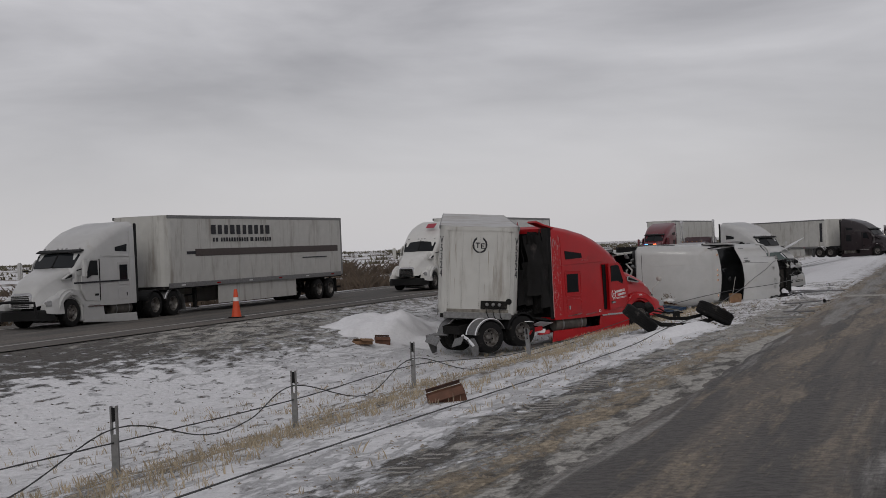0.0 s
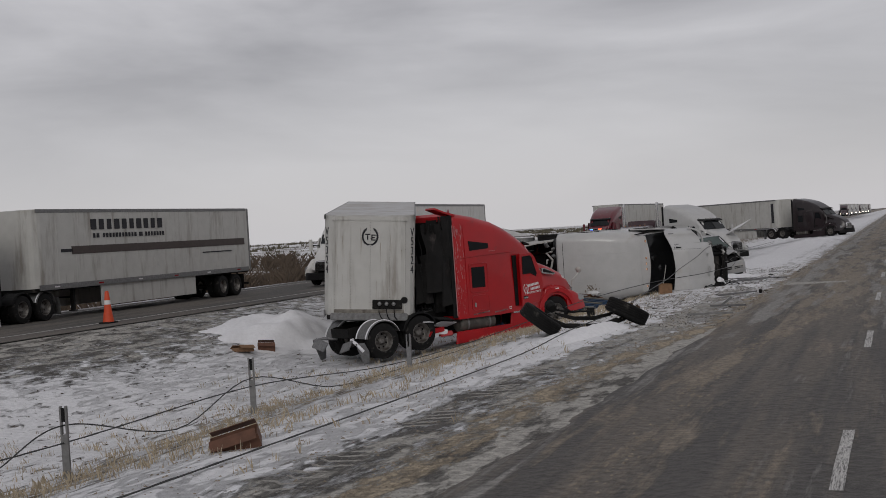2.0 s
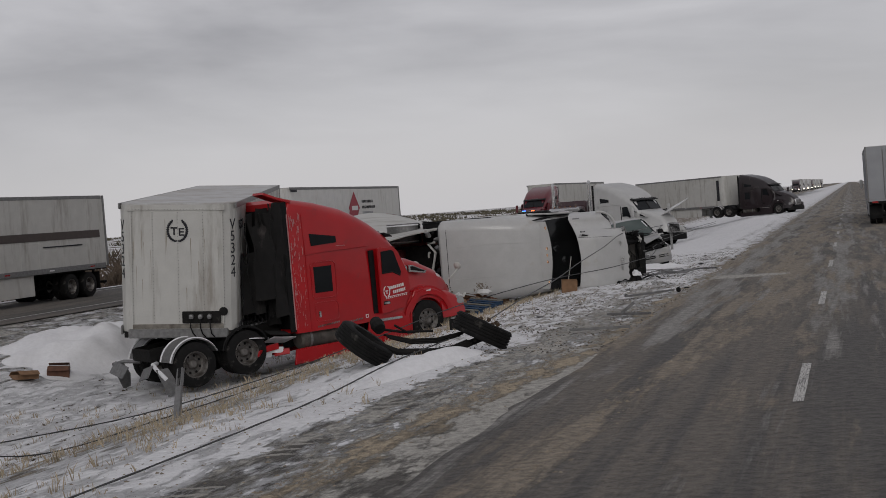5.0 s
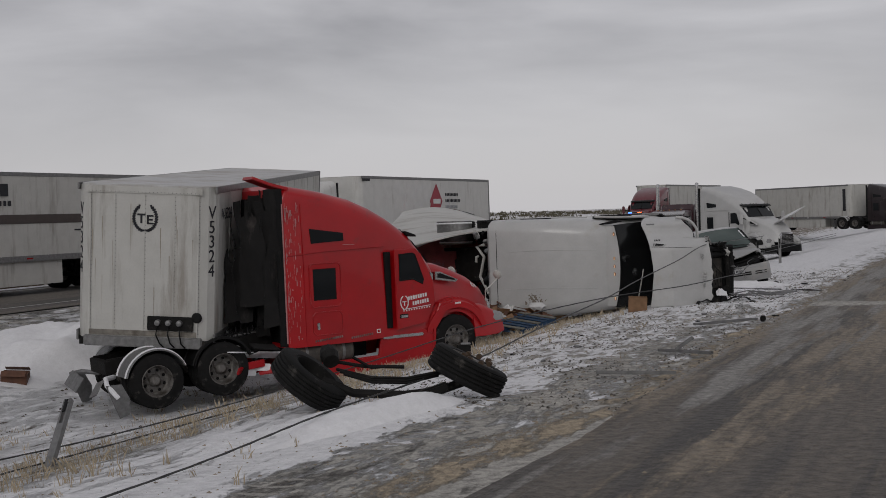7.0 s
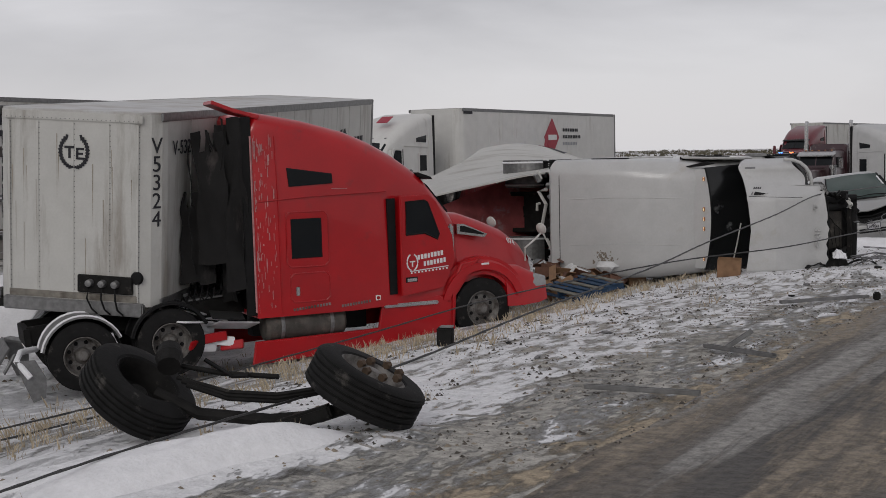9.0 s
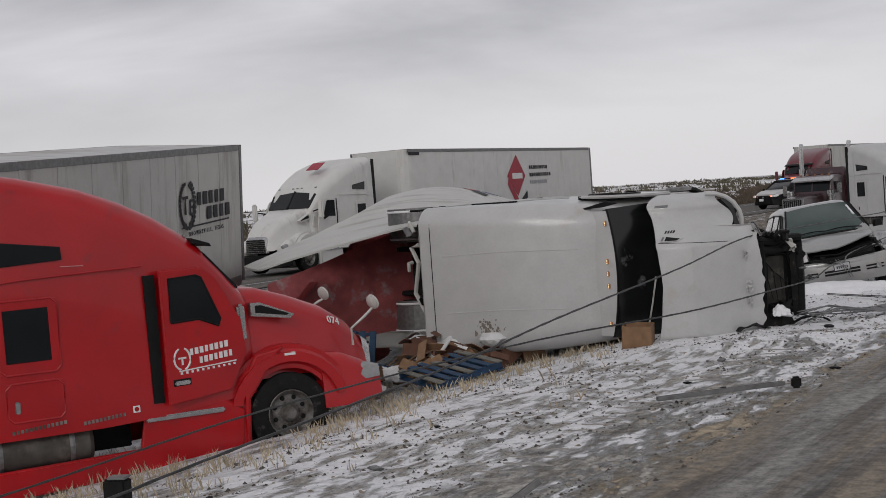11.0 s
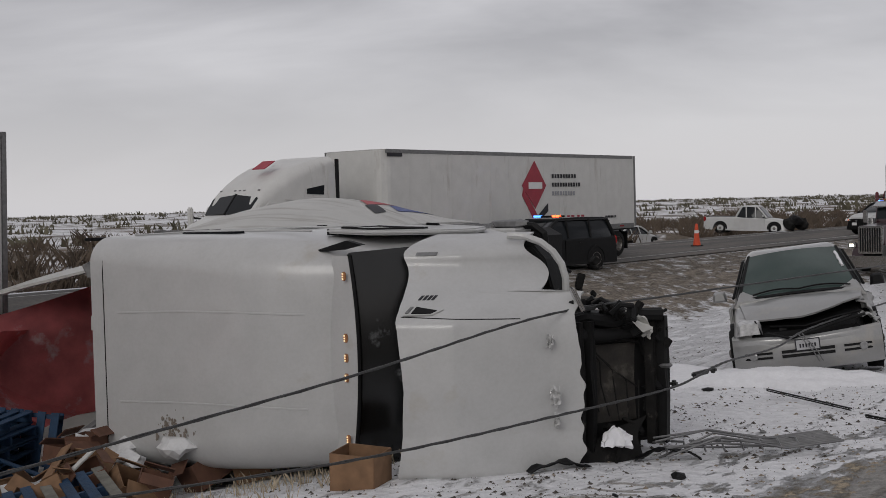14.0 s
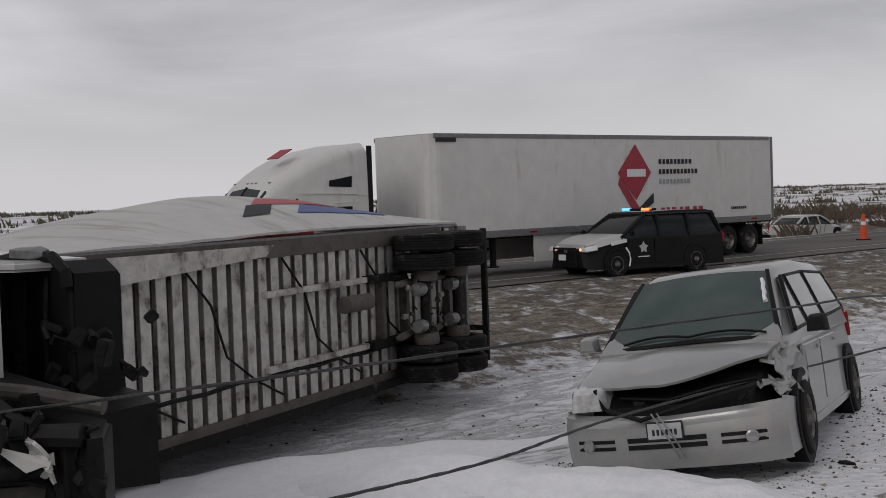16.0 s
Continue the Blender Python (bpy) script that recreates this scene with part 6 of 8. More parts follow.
# ---- silver minivan ----
# the sky mirrored in the side windows is put into their pale base
M_SIDEGLASS = mat("side_glass_sky_reflection", (0.16, 0.17, 0.17), 0.12, 0, 0.2, 2)
van = thing("silver_minivan", "silver minivan with a smashed front in a snowdrift", "minivan", pose(-6.6, 52.27, -0.04, 6.5, -2.6, -66.5))
body_ = part("body", loft([(-5.05, 0.45, 0.98, 0.8, 0.76, 0.12), (-4.95, 0.3, 1.06, 0.92, 0.86, 0.14), (-4.4, 0.24, 1.08, 0.975, 0.92, 0.12), (-3.0, 0.22, 1.06, 0.985, 0.94, 0.1), (-1.7, 0.22, 1.04, 0.985, 0.93, 0.1), (-1.2, 0.24, 1.03, 0.97, 0.9, 0.12), (-1.0, 0.3, 1.0, 0.94, 0.86, 0.12)]), M_SILVER, van, "silver body", True)
up_ = part("upper_body", loft([(-5.0, 0.98, 1.12, 0.88, 0.84, 0.05), (-4.82, 0.98, 1.58, 0.9, 0.74, 0.12), (-4.5, 0.98, 1.71, 0.92, 0.7, 0.14), (-3.4, 0.98, 1.76, 0.93, 0.7, 0.16), (-2.3, 0.98, 1.73, 0.93, 0.69, 0.16), (-1.98, 0.98, 1.66, 0.92, 0.69, 0.12), (-1.45, 0.98, 1.33, 0.91, 0.79, 0.08), (-0.98, 0.96, 1.05, 0.9, 0.86, 0.03)]), M_SILVER, van, "silver roof and pillars", True)


def screen_(u, v):
    s = 2 * v - 1
    w = 0.83 * (1 - u) + 0.63 * u
    return (-1.04 - 0.86 * u - 0.03 * s * s + 0.03 * math.sin(math.pi * u), s * w, 1.075 + 0.59 * u + 0.035 * (1 - s * s))


ws = sheet_part(screen_, 12, 20, 0.02, M_VANGLASS, van, "windscreen", "green tinted windscreen")
sheet_part(lambda u, v: tuple(Vector(screen_(-0.055 + 0.05 * u, v)) + Vector((0.004, 0, 0.006))), 3, 20, 0.012, M_BLACK, ws, "cowl")
for v0, v1 in ((-0.012, 0.018), (0.982, 1.012)):
    sheet_part(lambda u, v, v0=v0, v1=v1: tuple(Vector(screen_(u * 1.02, v0 + (v1 - v0) * v)) + Vector((0.0, 0, 0.006))), 10, 3, 0.014, M_BLACK, ws, "screen_seal")
for a0, a1 in ((0.12, 0.5), (0.5, 0.93)):
    part("wiper", tube([tuple(Vector(screen_(0.02 + 0.05 * math.sin(3.1 * k / 6), a0 + (a1 - a0) * k / 6)) + Vector((0.01, 0, 0.02))) for k in range(7)], 0.011, 5), M_BLACK, van)
part("frost_patch", tube([tuple(Vector(screen_(0.5 + 0.07 * k, 0.955 - 0.006 * (k % 2))) + Vector((0.006, 0, 0.008))) for k in range(6)], 0.022, 5), M_SNOWLUMP, ws)
side_y = lambda z: float(np.interp(z, [0.98, 1.245, 1.57, 1.7], [0.93, 0.855, 0.712, 0.7]))
for s in (-1, 1):
    for q in ([(-1.42, 1.1), (-2.12, 1.12), (-2.12, 1.6), (-2.02, 1.6)], [(-2.2, 1.12), (-3.16, 1.13), (-3.16, 1.62), (-2.2, 1.6)], [(-3.24, 1.13), (-4.62, 1.16), (-4.5, 1.58), (-3.24, 1.62)]):
        pts = [(x, s * side_y(z), z) for x, z in q]
        part("window_frame", tube([tuple(Vector(p) + Vector((0, s * 0.012, 0))) for p in pts + pts[:1]], 0.02, 6), M_BLACK, up_)
        patch(pts[::-1] if s > 0 else pts, M_SIDEGLASS, up_, "side_window", 0.014, 0.03, "side window with reflected sky in its colour", 0.03)
    for x0, x1 in ((-1.3, -2.15), (-2.18, -3.2)):
        d_ = part("door", poly([(x0, 0.36), (x1, 0.36), (x1, 0.97), (x0, 0.97)], s * 0.94, s * 0.992, 0.02), M_SILVER, van)
        part("door_handle", B(x1 + 0.16, s * 1.0, 0.9, 0.18, 0.03, 0.04, 0.012), M_SILVER, d_)
    part("rocker", B(-2.6, s * 0.96, 0.28, 2.6, 0.06, 0.1, 0.03), M_SILVER, van)
    m_ = part("mirror", loft([(-0.06, -0.08, 0.08, 0.1, 0.09, 0.05), (0.04, -0.07, 0.07, 0.09, 0.08, 0.05), (0.08, -0.05, 0.05, 0.07, 0.06, 0.04)]), M_SILVER if s < 0 else M_BLACK, van, smooth=True)
    m_.location = (-1.45, s * 1.1, 1.14)
    for x in (-0.98, -4.06):
        part("wheel_well", lathe([(0, -0.1), (0.4, -0.1), (0.42, 0.1), (0, 0.1)], 26, None, pose(x, s * 0.888, 0.36)), M_BLACK, van)
        wheel(van, x, s * 0.905, 0.34, 0.34, 0.23, s)
    part("tail_lamp", B(-5.0, s * 0.82, 0.95, 0.1, 0.16, 0.36, 0.04), M_TAIL, van)
# fender that is whole, and the crumpled one
part("front_fender", loft([(-1.12, 0.34, 1.0, 0.17, 0.12, 0.1), (-0.75, 0.5, 0.96, 0.17, 0.12, 0.1), (-0.4, 0.4, 0.87, 0.16, 0.12, 0.1), (-0.18, 0.4, 0.78, 0.12, 0.1, 0.08)]), M_SILVER, van, "whole front fender", True).location = (0, -0.79, 0)
hl_ = part("headlamp", loft([(-0.42, 0.62, 0.84, 0.16, 0.15, 0.05), (-0.14, 0.61, 0.81, 0.17, 0.15, 0.05), (-0.04, 0.62, 0.77, 0.13, 0.12, 0.05)]), mat("headlamp_lens", (0.5, 0.5, 0.5), 0.15, 0.1, 0.3, 14), van, "cloudy headlamp", True)
hl_.location = (0.0, -0.72, 0)
part("lamp_divider", B(-0.1, -0.6, 0.71, 0.1, 0.02, 0.2, 0.004, pose(0, 0, 0, 20, 0, 0)), M_BLACK, hl_).location = (0.0, 0.72, 0)


def crumple(u, v, seed, amp):
    return Vector((noise.noise((u * 3.1, v * 2.7, seed)), noise.noise((u * 3.4, v * 3.1, seed + 5)), noise.noise((u * 2.9, v * 3.6, seed + 9)))) * amp


sheet_part(lambda u, v: tuple(Vector((-1.25 + 0.72 * u, 0.78 + 0.22 * math.sin(1.5 * v) - 0.06 * u, 1.03 - 0.12 * u - 0.38 * v * v)) + crumple(u * 1.5, v * 1.5, 2.0, 0.09)), 12, 10, 0.01, M_SILVER, van, "crumpled_fender", "crumpled silver fender", False)
sheet_part(lambda u, v: tuple(Vector((-0.62 + 0.34 * u, 0.72 + 0.24 * v, 0.78 - 0.06 * u - 0.08 * v)) + crumple(u, v, 12.0, 0.08)), 8, 8, 0.01, M_SILVER, van, "torn_fender_edge", "torn silver fender edge", False)
part("engine_bay", loft([(-1.0, 0.4, 0.9, 0.84, 0.8, 0.05), (-0.5, 0.4, 0.8, 0.8, 0.76, 0.05), (-0.16, 0.4, 0.62, 0.74, 0.7, 0.05)]), M_BLACK, van, "dark open engine bay")
junk(van, (-0.4, -0.45, 0.56, -0.14, 0.7, 0.68), 9, 31, 0.1, (M_BLACK, M_BLACK, M_UNDER), "engine_piece")
part("torn_wire", tube([(-0.2, -0.45, 0.7), (-0.12, 0.0, 0.66), (-0.15, 0.4, 0.74), (-0.2, 0.75, 0.78)], 0.014, 5), M_BLACK, van)


def hood_v(u, v):
    s = 2 * v - 1
    front = -0.1 - 0.1 * s * s - (0.3 * max(0.0, s + 0.1) ** 1.5)
    x = -1.03 + (front + 1.03) * u
    t = (x + 1.03) / 0.93
    w = 0.84 - 0.1 * t
    z = 1.06 - 0.1 * t - 0.16 * t * t - 0.04 * s * s + 0.02 * math.sin(math.pi * t)
    z += 0.03 * max(0.0, s - 0.2) * t + 0.012 * noise.noise((x * 3, s * 3, 4))
    return (x, s * w, z)


sheet_part(hood_v, 18, 22, 0.025, M_SILVER, van, "buckled_hood", "buckled silver hood")


def bump_x(y, z):
    return 0.1 - 0.12 * y * y - 0.24 * abs(y) ** 7 - 0.35 * (z - 0.42) ** 2 * 2 - (0.03 if z > 0.5 else 0.0)


bump = sheet_part(lambda u, v: (bump_x((2 * v - 1) * 0.95, 0.1 + 0.5 * u) - (0.05 * (u > 0.95)), (2 * v - 1) * 0.97, 0.1 + 0.5 * u - 0.06 * (1 - abs(2 * v - 1)) * u), 16, 40, 0.03, M_SILVER, van, "bumper_cover", "silver bumper cover")
for s in (-1, 1):
    sheet_part(lambda u, v, s=s: (-0.22 - 0.42 * v, s * (0.955 + 0.02 * v), 0.12 + (0.5 - 0.06 * v) * u), 6, 6, 0.02, M_SILVER, bump, "bumper_end")


def slot(y0, y1, z, h, name, material, off=0.012):
    return sheet_part(lambda u, v: (bump_x(y0 + (y1 - y0) * v, z) + off, y0 + (y1 - y0) * v, z - h / 2 + h * u), 3, 10, 0.012, material, bump, name)


for z in (0.3, 0.36):
    slot(-0.34, 0.34, z, 0.04, "bumper_slot", M_BLACK)
    for s in (-1, 1):
        a, b = sorted((s * 0.46, s * 0.82))
        slot(a, b, z, 0.03, "bumper_slot", M_BLACK)
for s in (-1, 1):
    part("fog_lamp", lathe([(0.055, 0), (0.055, 0.03), (0.04, 0.035), (0, 0.03)], 16, None, pose(bump_x(0.7, 0.33) + 0.005, s * 0.7, 0.33, 0, 0, -90 + s * 20)), M_LAMP, bump)
part("number_plate", B(0.115, 0.0, 0.43, 0.015, 0.32, 0.16, 0.006), M_LETTER, van)
part("plate_face", B(0.122, 0.0, 0.43, 0.012, 0.29, 0.13, 0.003), M_STEELPALE, van, "white number plate")
for k in range(6):
    part("plate_bar", B(0.13, -0.095 + 0.038 * k, 0.42, 0.004, 0.022, 0.05), M_LETTER, van)
for y in (0.0, 0.05):
    part("broken_trim", tube([(0.12, -0.1 + y, 0.58), (0.18, 0.06 + y, 0.34), (0.17, 0.12 + y, 0.2)], 0.008, 5), M_STEEL, van)
part("hanging_trim", tube([(0.06, -0.5, 0.63), (0.1, -0.2, 0.53), (0.08, 0.1, 0.6), (0.02, 0.45, 0.68), (-0.05, 0.78, 0.74)], 0.022, 6), M_BLACK, van)
part("under_tray", B(-0.62, 0, 0.16, 0.9, 1.3, 0.14, 0.03), M_BLACK, van)

# ---- traffic on the opposite carriageway ----
stage = trailer("striped_box_trailer", "grimy white box trailer with a dark stripe on the highway", pose(-30.3, 38.9, 0.13, 0, 0, -90), 16.1)
word_bars(stage, (5.2,), -6.0, 3.45, 0.4, 1, M_LETTER, "black name bar on the flank")
word_bars(stage, (1.5, 0.25, 2.4, 0.5), -6.1, 3.02, 0.17, 1, M_LETTER, "black name bar on the flank")
part("stripe", B(-8.9, 1.3, 2.5, 13.4, 0.012, 0.3), mat("brown_stripe", (0.06, 0.045, 0.04), 0.6), stage, "dark brown stripe")
part("torn_decal", B(-1.9, 1.3, 2.5, 0.7, 0.012, 0.12), M_LETTER, stage)
word_bars(stage, (2.6,), -13.0, 2.1, 0.05, 1, M_LETTER, "thin dark bar on the flank")
stage_t = tractor("white_semi_truck", "white sleeper truck with black bull bar on the highway", pose(-30.3, 33.1, 0.13, 0, 0, -90), M_WHITE)
bar_ = part("bull_bar", tube([(1.75, -1.0, 0.45), (1.8, -0.95, 0.95), (1.82, 0, 1.0), (1.8, 0.95, 0.95), (1.75, 1.0, 0.45)], 0.05, 8), M_BLACK, stage_t, "black bull bar")
part("cab_stripe", B(-1.7, 1.232, 1.55, 3.3, 0.01, 0.06), M_LETTER, stage_t)
dia = trailer("diamond_box_trailer", "clean white box trailer with a red diamond emblem on the highway", pose(-27.3, 66.6, 0.16, 0, 0, -90), 16.1, skin=M_CLEAN)
part("emblem_diamond", poly([(-8.6, 2.0), (-9.35, 2.85), (-8.6, 3.75), (-7.75, 2.85)][::-1], 1.3, 1.312, 0.0), M_RLETTER, dia, "dark red diamond")
part("emblem_tail", poly([(-8.6, 1.42), (-9.45, 1.9), (-9.45, 2.2), (-8.75, 1.75)], 1.3, 1.312, 0.0), M_LETTER, dia)
part("emblem_tail", poly([(-8.62, 1.42), (-8.75, 1.75), (-7.85, 2.75), (-7.75, 2.5)], 1.3, 1.311, 0.0), M_RLETTER, dia)
part("emblem_word", B(-8.62, 1.318, 2.85, 0.9, 0.008, 0.24), M_WLETTER, dia)
for z, w_ in ((3.2, 1.75), (2.88, 2.05), (2.56, 1.65)):
    word_bars(dia, (w_,), -9.72 - w_ / 2, z, 0.15, 1, M_LETTER if z > 2.6 else M_GREYTR, "small dark name blocks", 1.308)
word_bars(dia, (0.62, 0.62, 0.84), -10.9, 1.62, 0.2, 1, M_RLETTER, "red number bars", 1.308, 0.1)
word_bars(dia, (0.9,), -14.0, 1.6, 0.09, 1, M_LETTER, "small dark bar", 1.308)
part("corner_plate", B(-0.62, 1.308, 3.86, 0.75, 0.01, 0.12), M_LETTER, dia)
dia_t = tractor("white_aero_truck", "white sleeper truck pulling the diamond-marked trailer", pose(-27.3, 60.7, 0.16, 0, 0, -90), M_CLEAN, visor=False)
part("emblem", B(-1.7, 0.35, 3.52, 0.5, 0.5, 0.02, 0.0, pose(0, 0, 0, 0, 28, 0)), M_RLETTER, dia_t)


def police(m, label):
    T = car("police_suv", label, m, M_BLACK, 5.0, 1.98, 1.78, -1.05, -1.2, -2.15, -4.6, -4.88, 1.14, 2.86, 0.38, category="police car", glass=M_GLASS, group="police cars")
    part("hood_panel", loft([(-1.3, 1.0, 1.2, 0.93, 0.87, 0.05), (-0.8, 0.94, 1.15, 0.93, 0.85, 0.07), (-0.4, 0.86, 1.06, 0.88, 0.8, 0.07), (-0.14, 0.8, 0.95, 0.78, 0.7, 0.06)]), M_WHITE, T, "white hood", True)
    part("roof_panel", B(-3.0, 0, 1.785, 1.6, 1.3, 0.03, 0.01), M_WHITE, T)
    bar = part("light_bar", B(-2.6, 0, 1.84, 0.3, 1.25, 0.07, 0.03), M_BLACK, T, "black light bar")
    for k, y in enumerate((-0.52, -0.35, 0.35, 0.52)):
        part("flasher", B(-2.5, y, 1.85, 0.16, 0.15, 0.07, 0.02), emit("blue_flasher", (0.05, 0.18, 0.9), 5) if k < 2 else emit("red_flasher", (0.9, 0.1, 0.03), 5), bar, "lit flasher")
    part("push_bumper", tube([(0.06, -0.5, 0.35), (0.09, -0.5, 0.85), (0.09, 0.5, 0.85), (0.06, 0.5, 0.35)], 0.035, 6), M_BLACK, T)
    part("plate", B(0.1, -0.1, 0.6, 0.02, 0.32, 0.16), M_WLETTER, T)
    part("grille_badge", lathe([(0.08, 0), (0.08, 0.01), (0, 0.014)], 14, None, pose(0.05, 0, 0.8, 0, 0, -90)), M_STEEL, T)
    for y in (-0.72, 0.72):
        part("lit_headlamp", loft([(-0.36, 0.8, 0.93, 0.2, 0.16, 0.04), (-0.12, 0.78, 0.9, 0.2, 0.17, 0.05), (0.0, 0.77, 0.86, 0.13, 0.12, 0.04)]), M_WLETTER, T, "pale headlamp").location = (0, y, 0)
        part("lamp_glow", B(0.0, y * 0.84, 0.82, 0.03, 0.09, 0.07, 0.01), emit("warm_lamp", (1.0, 0.3, 0.14), 2.2), T, "lit orange flasher in the lamp")
        badge = poly([((0.17 if k % 2 == 0 else 0.1) * math.sin(math.pi * k / 5) - 1.9, 0.8 + (0.17 if k % 2 == 0 else 0.1) * math.cos(math.pi * k / 5)) for k in range(10)], math.copysign(0.99, y), math.copysign(1.004, y), 0.0)
        part("door_badge", badge, M_STEELPALE, T, "white star on the door")
        part("belt_strip", B(-1.05, math.copysign(0.985, y), 0.98, 0.55, 0.02, 0.1, 0.006, pose(0, 0, 0, 0, 8, 0)), M_WLETTER, T, "white strip under the mirror")
        part("door_rule", B(-1.9, math.copysign(1.0, y), 0.55, 0.4, 0.008, 0.03), M_WLETTER, T)
        part("caked_snow", tube([(-1.38, y * 1.39, 0.3), (-1.42, y * 1.4, 0.5), (-1.38, y * 1.4, 0.68), (-1.28, y * 1.39, 0.82)], 0.025, 5), M_SNOWLUMP, T, "snow caked behind the wheel")
    return T


police(pose(-24.2, 70.0, 0.06, 0, 0, -101), "black police utility car with white hood and lit light bar")
police(pose(-25.5, 107.0, 0.13, 0, 0, -112), "police utility car with flashers lit, far along the median")


# ---- wrecks further along ----
smash = tractor("smashed_white_truck", "white sleeper truck with a torn hood in the median", pose(-10.5, 82.2, -0.45, 0, 0, -38), M_WHITE)
part("torn_hood_flap", B(0.9, 0.5, 2.1, 1.4, 1.6, 0.05, 0.02, pose(0, 0, 0, 18, -22, 10)), M_WHITE, smash, "torn white hood")
dark = tractor("dark_maroon_truck", "dark maroon sleeper truck jackknifed across the median", pose(-5.6, 128.0, -0.1, 0, 0, -28), mat("near_black_paint", (0.012, 0.006, 0.008), 0.3, 0, 0.2, 3, 0, 40, MUD, 0.05, 2, 0.3))
dtr = trailer("lettered_box_trailer", "dirty white box trailer behind the dark maroon truck", pose(-10.2, 131.2, -0.3, 0, 0, -48), 14.6)
for s in (-1, 1):
    part("text_bar", B(-0.75, s * 1.312, 2.7, 0.4, 0.008, 1.9), M_LETTER, dtr)
def wrecker(m, label):
    """A square-nosed heavy wrecker; x forward, front axle at x = 0."""
    T = thing("maroon_wrecker", label, "tow truck", m)
    part("hood", loft([(-0.95, 0.95, 2.1, 0.66, 0.6, 0.12), (0.6, 0.95, 2.02, 0.6, 0.54, 0.12), (1.35, 0.95, 1.96, 0.56, 0.5, 0.1)]), M_MAROON, T, smooth=True)
    g = part("grille", B(1.4, 0, 1.42, 0.12, 1.04, 1.1, 0.04), M_CHROME, T, "square chrome grille")
    for k in range(9):
        part("grille_bar", B(1.465, -0.4 + 0.1 * k, 1.42, 0.02, 0.055, 0.92, 0.008), M_BLACK, g)
    cab = part("cab", loft([(-2.5, 0.85, 2.95, 1.02, 0.95, 0.16), (-1.25, 0.85, 2.95, 1.02, 0.95, 0.16), (-1.08, 0.85, 2.86, 1.02, 0.94, 0.12), (-0.86, 0.85, 2.12, 1.0, 0.9, 0.1)]), M_MAROON, T, smooth=True)
    for s in (-1, 1):
        patch([(-1.04, s * 0.03, 2.72), (-1.04, s * 0.86, 2.7), (-0.88, s * 0.86, 2.2), (-0.88, s * 0.03, 2.2)][::s], M_GLASS, cab, "windscreen", 0.03, 0.04)
        part("door_window", B(-1.6, s * 1.0, 2.35, 0.7, 0.06, 0.55, 0.02), M_GLASS, cab)
        part("fender", poly(arc(0, 0.52, 0.58, 0.78, 0, 175, 14), s * 0.62, s * 1.18, 0.06), M_MAROON, T, smooth=True)
        hl = part("headlamp", B(1.2, s * 0.86, 1.2, 0.2, 0.34, 0.24, 0.04), M_CHROME, T)
        part("lit_lamp", B(1.305, s * 0.86, 1.2, 0.02, 0.2, 0.12, 0.02), emit("lit_wrecker_lamp", (1.0, 0.93, 0.8), 2.5), hl)
        part("air_cleaner", lathe([(0, -0.5), (0.2, -0.48), (0.2, 0.48), (0, 0.5)], 16, None, pose(-0.75, s * 0.98, 1.75, 90)), M_CHROME, T, "chrome air cleaner", True)
        st = part("exhaust_pipe", tube([(-2.7, s * 1.2, 0.9), (-2.7, s * 1.2, 4.35), (-2.78, s * 1.2, 4.5)], 0.1, 12), M_CHROME, T, "tall chrome exhaust stack")
        part("heat_shield", tube([(-2.7, s * 1.2, 1.7), (-2.7, s * 1.2, 3.3)], 0.135, 12), M_CHROME, st)
        part("mirror", B(-0.9, s * 1.35, 2.3, 0.08, 0.2, 0.5, 0.03), M_CHROME, T)
        part("step_tank", lathe([(0, -0.6), (0.3, -0.58), (0.3, 0.58), (0, 0.6)], 18, None, pose(-1.8, s * 0.92, 0.72, 0, 0, 90)), M_CHROME, T, "chrome fuel tank", True)
        part("frame_rail", B(-3.4, s * 0.42, 0.8, 9.0, 0.1, 0.26), M_UNDER, T)
        wheel(T, 0, s * 1.0, 0.52, 0.52, 0.3, s)
        for x in (-5.6, -6.95):
            wheel(T, x, s * 1.0, 0.52, 0.52, 0.5, s, deep=True)
        part("tool_box", B(-6.0, s * 1.0, 1.45, 3.6, 0.4, 0.85, 0.04), M_MAROON, T)
    part("visor", poly([(-1.2, 2.92), (-0.78, 2.72), (-0.78, 2.66), (-1.2, 2.82)], -0.98, 0.98, 0.01), M_CHROME, cab, "chrome sun visor")
    for y in (-0.7, -0.35, 0.0, 0.35, 0.7):
        part("roof_lamp", B(-1.35, y, 2.98, 0.14, 0.08, 0.06, 0.02), M_AMBER, cab)
    part("sleeper", loft([(-4.1, 0.85, 3.3, 1.1, 1.02, 0.2), (-2.75, 0.85, 3.3, 1.1, 1.02, 0.2), (-2.5, 0.85, 3.0, 1.06, 0.98, 0.2)]), M_MAROON, T, smooth=True)
    part("bumper", loft([(1.5, 0.35, 0.8, 1.15, 1.15, 0.05), (1.72, 0.35, 0.8, 1.05, 1.05, 0.05)]), M_CHROME, T, "chrome bumper")
    part("deck", B(-6.0, 0, 1.5, 3.7, 1.6, 0.7, 0.05), M_MAROON, T)
    boom = part("wrecker_boom", tube([(-7.6, 0, 1.9), (-4.6, 0, 3.0)], 0.22, 8), M_MAROON, T)
    part("boom_tip", B(-4.5, 0, 3.05, 0.5, 0.5, 0.4, 0.05), M_UNDER, boom)
    return T


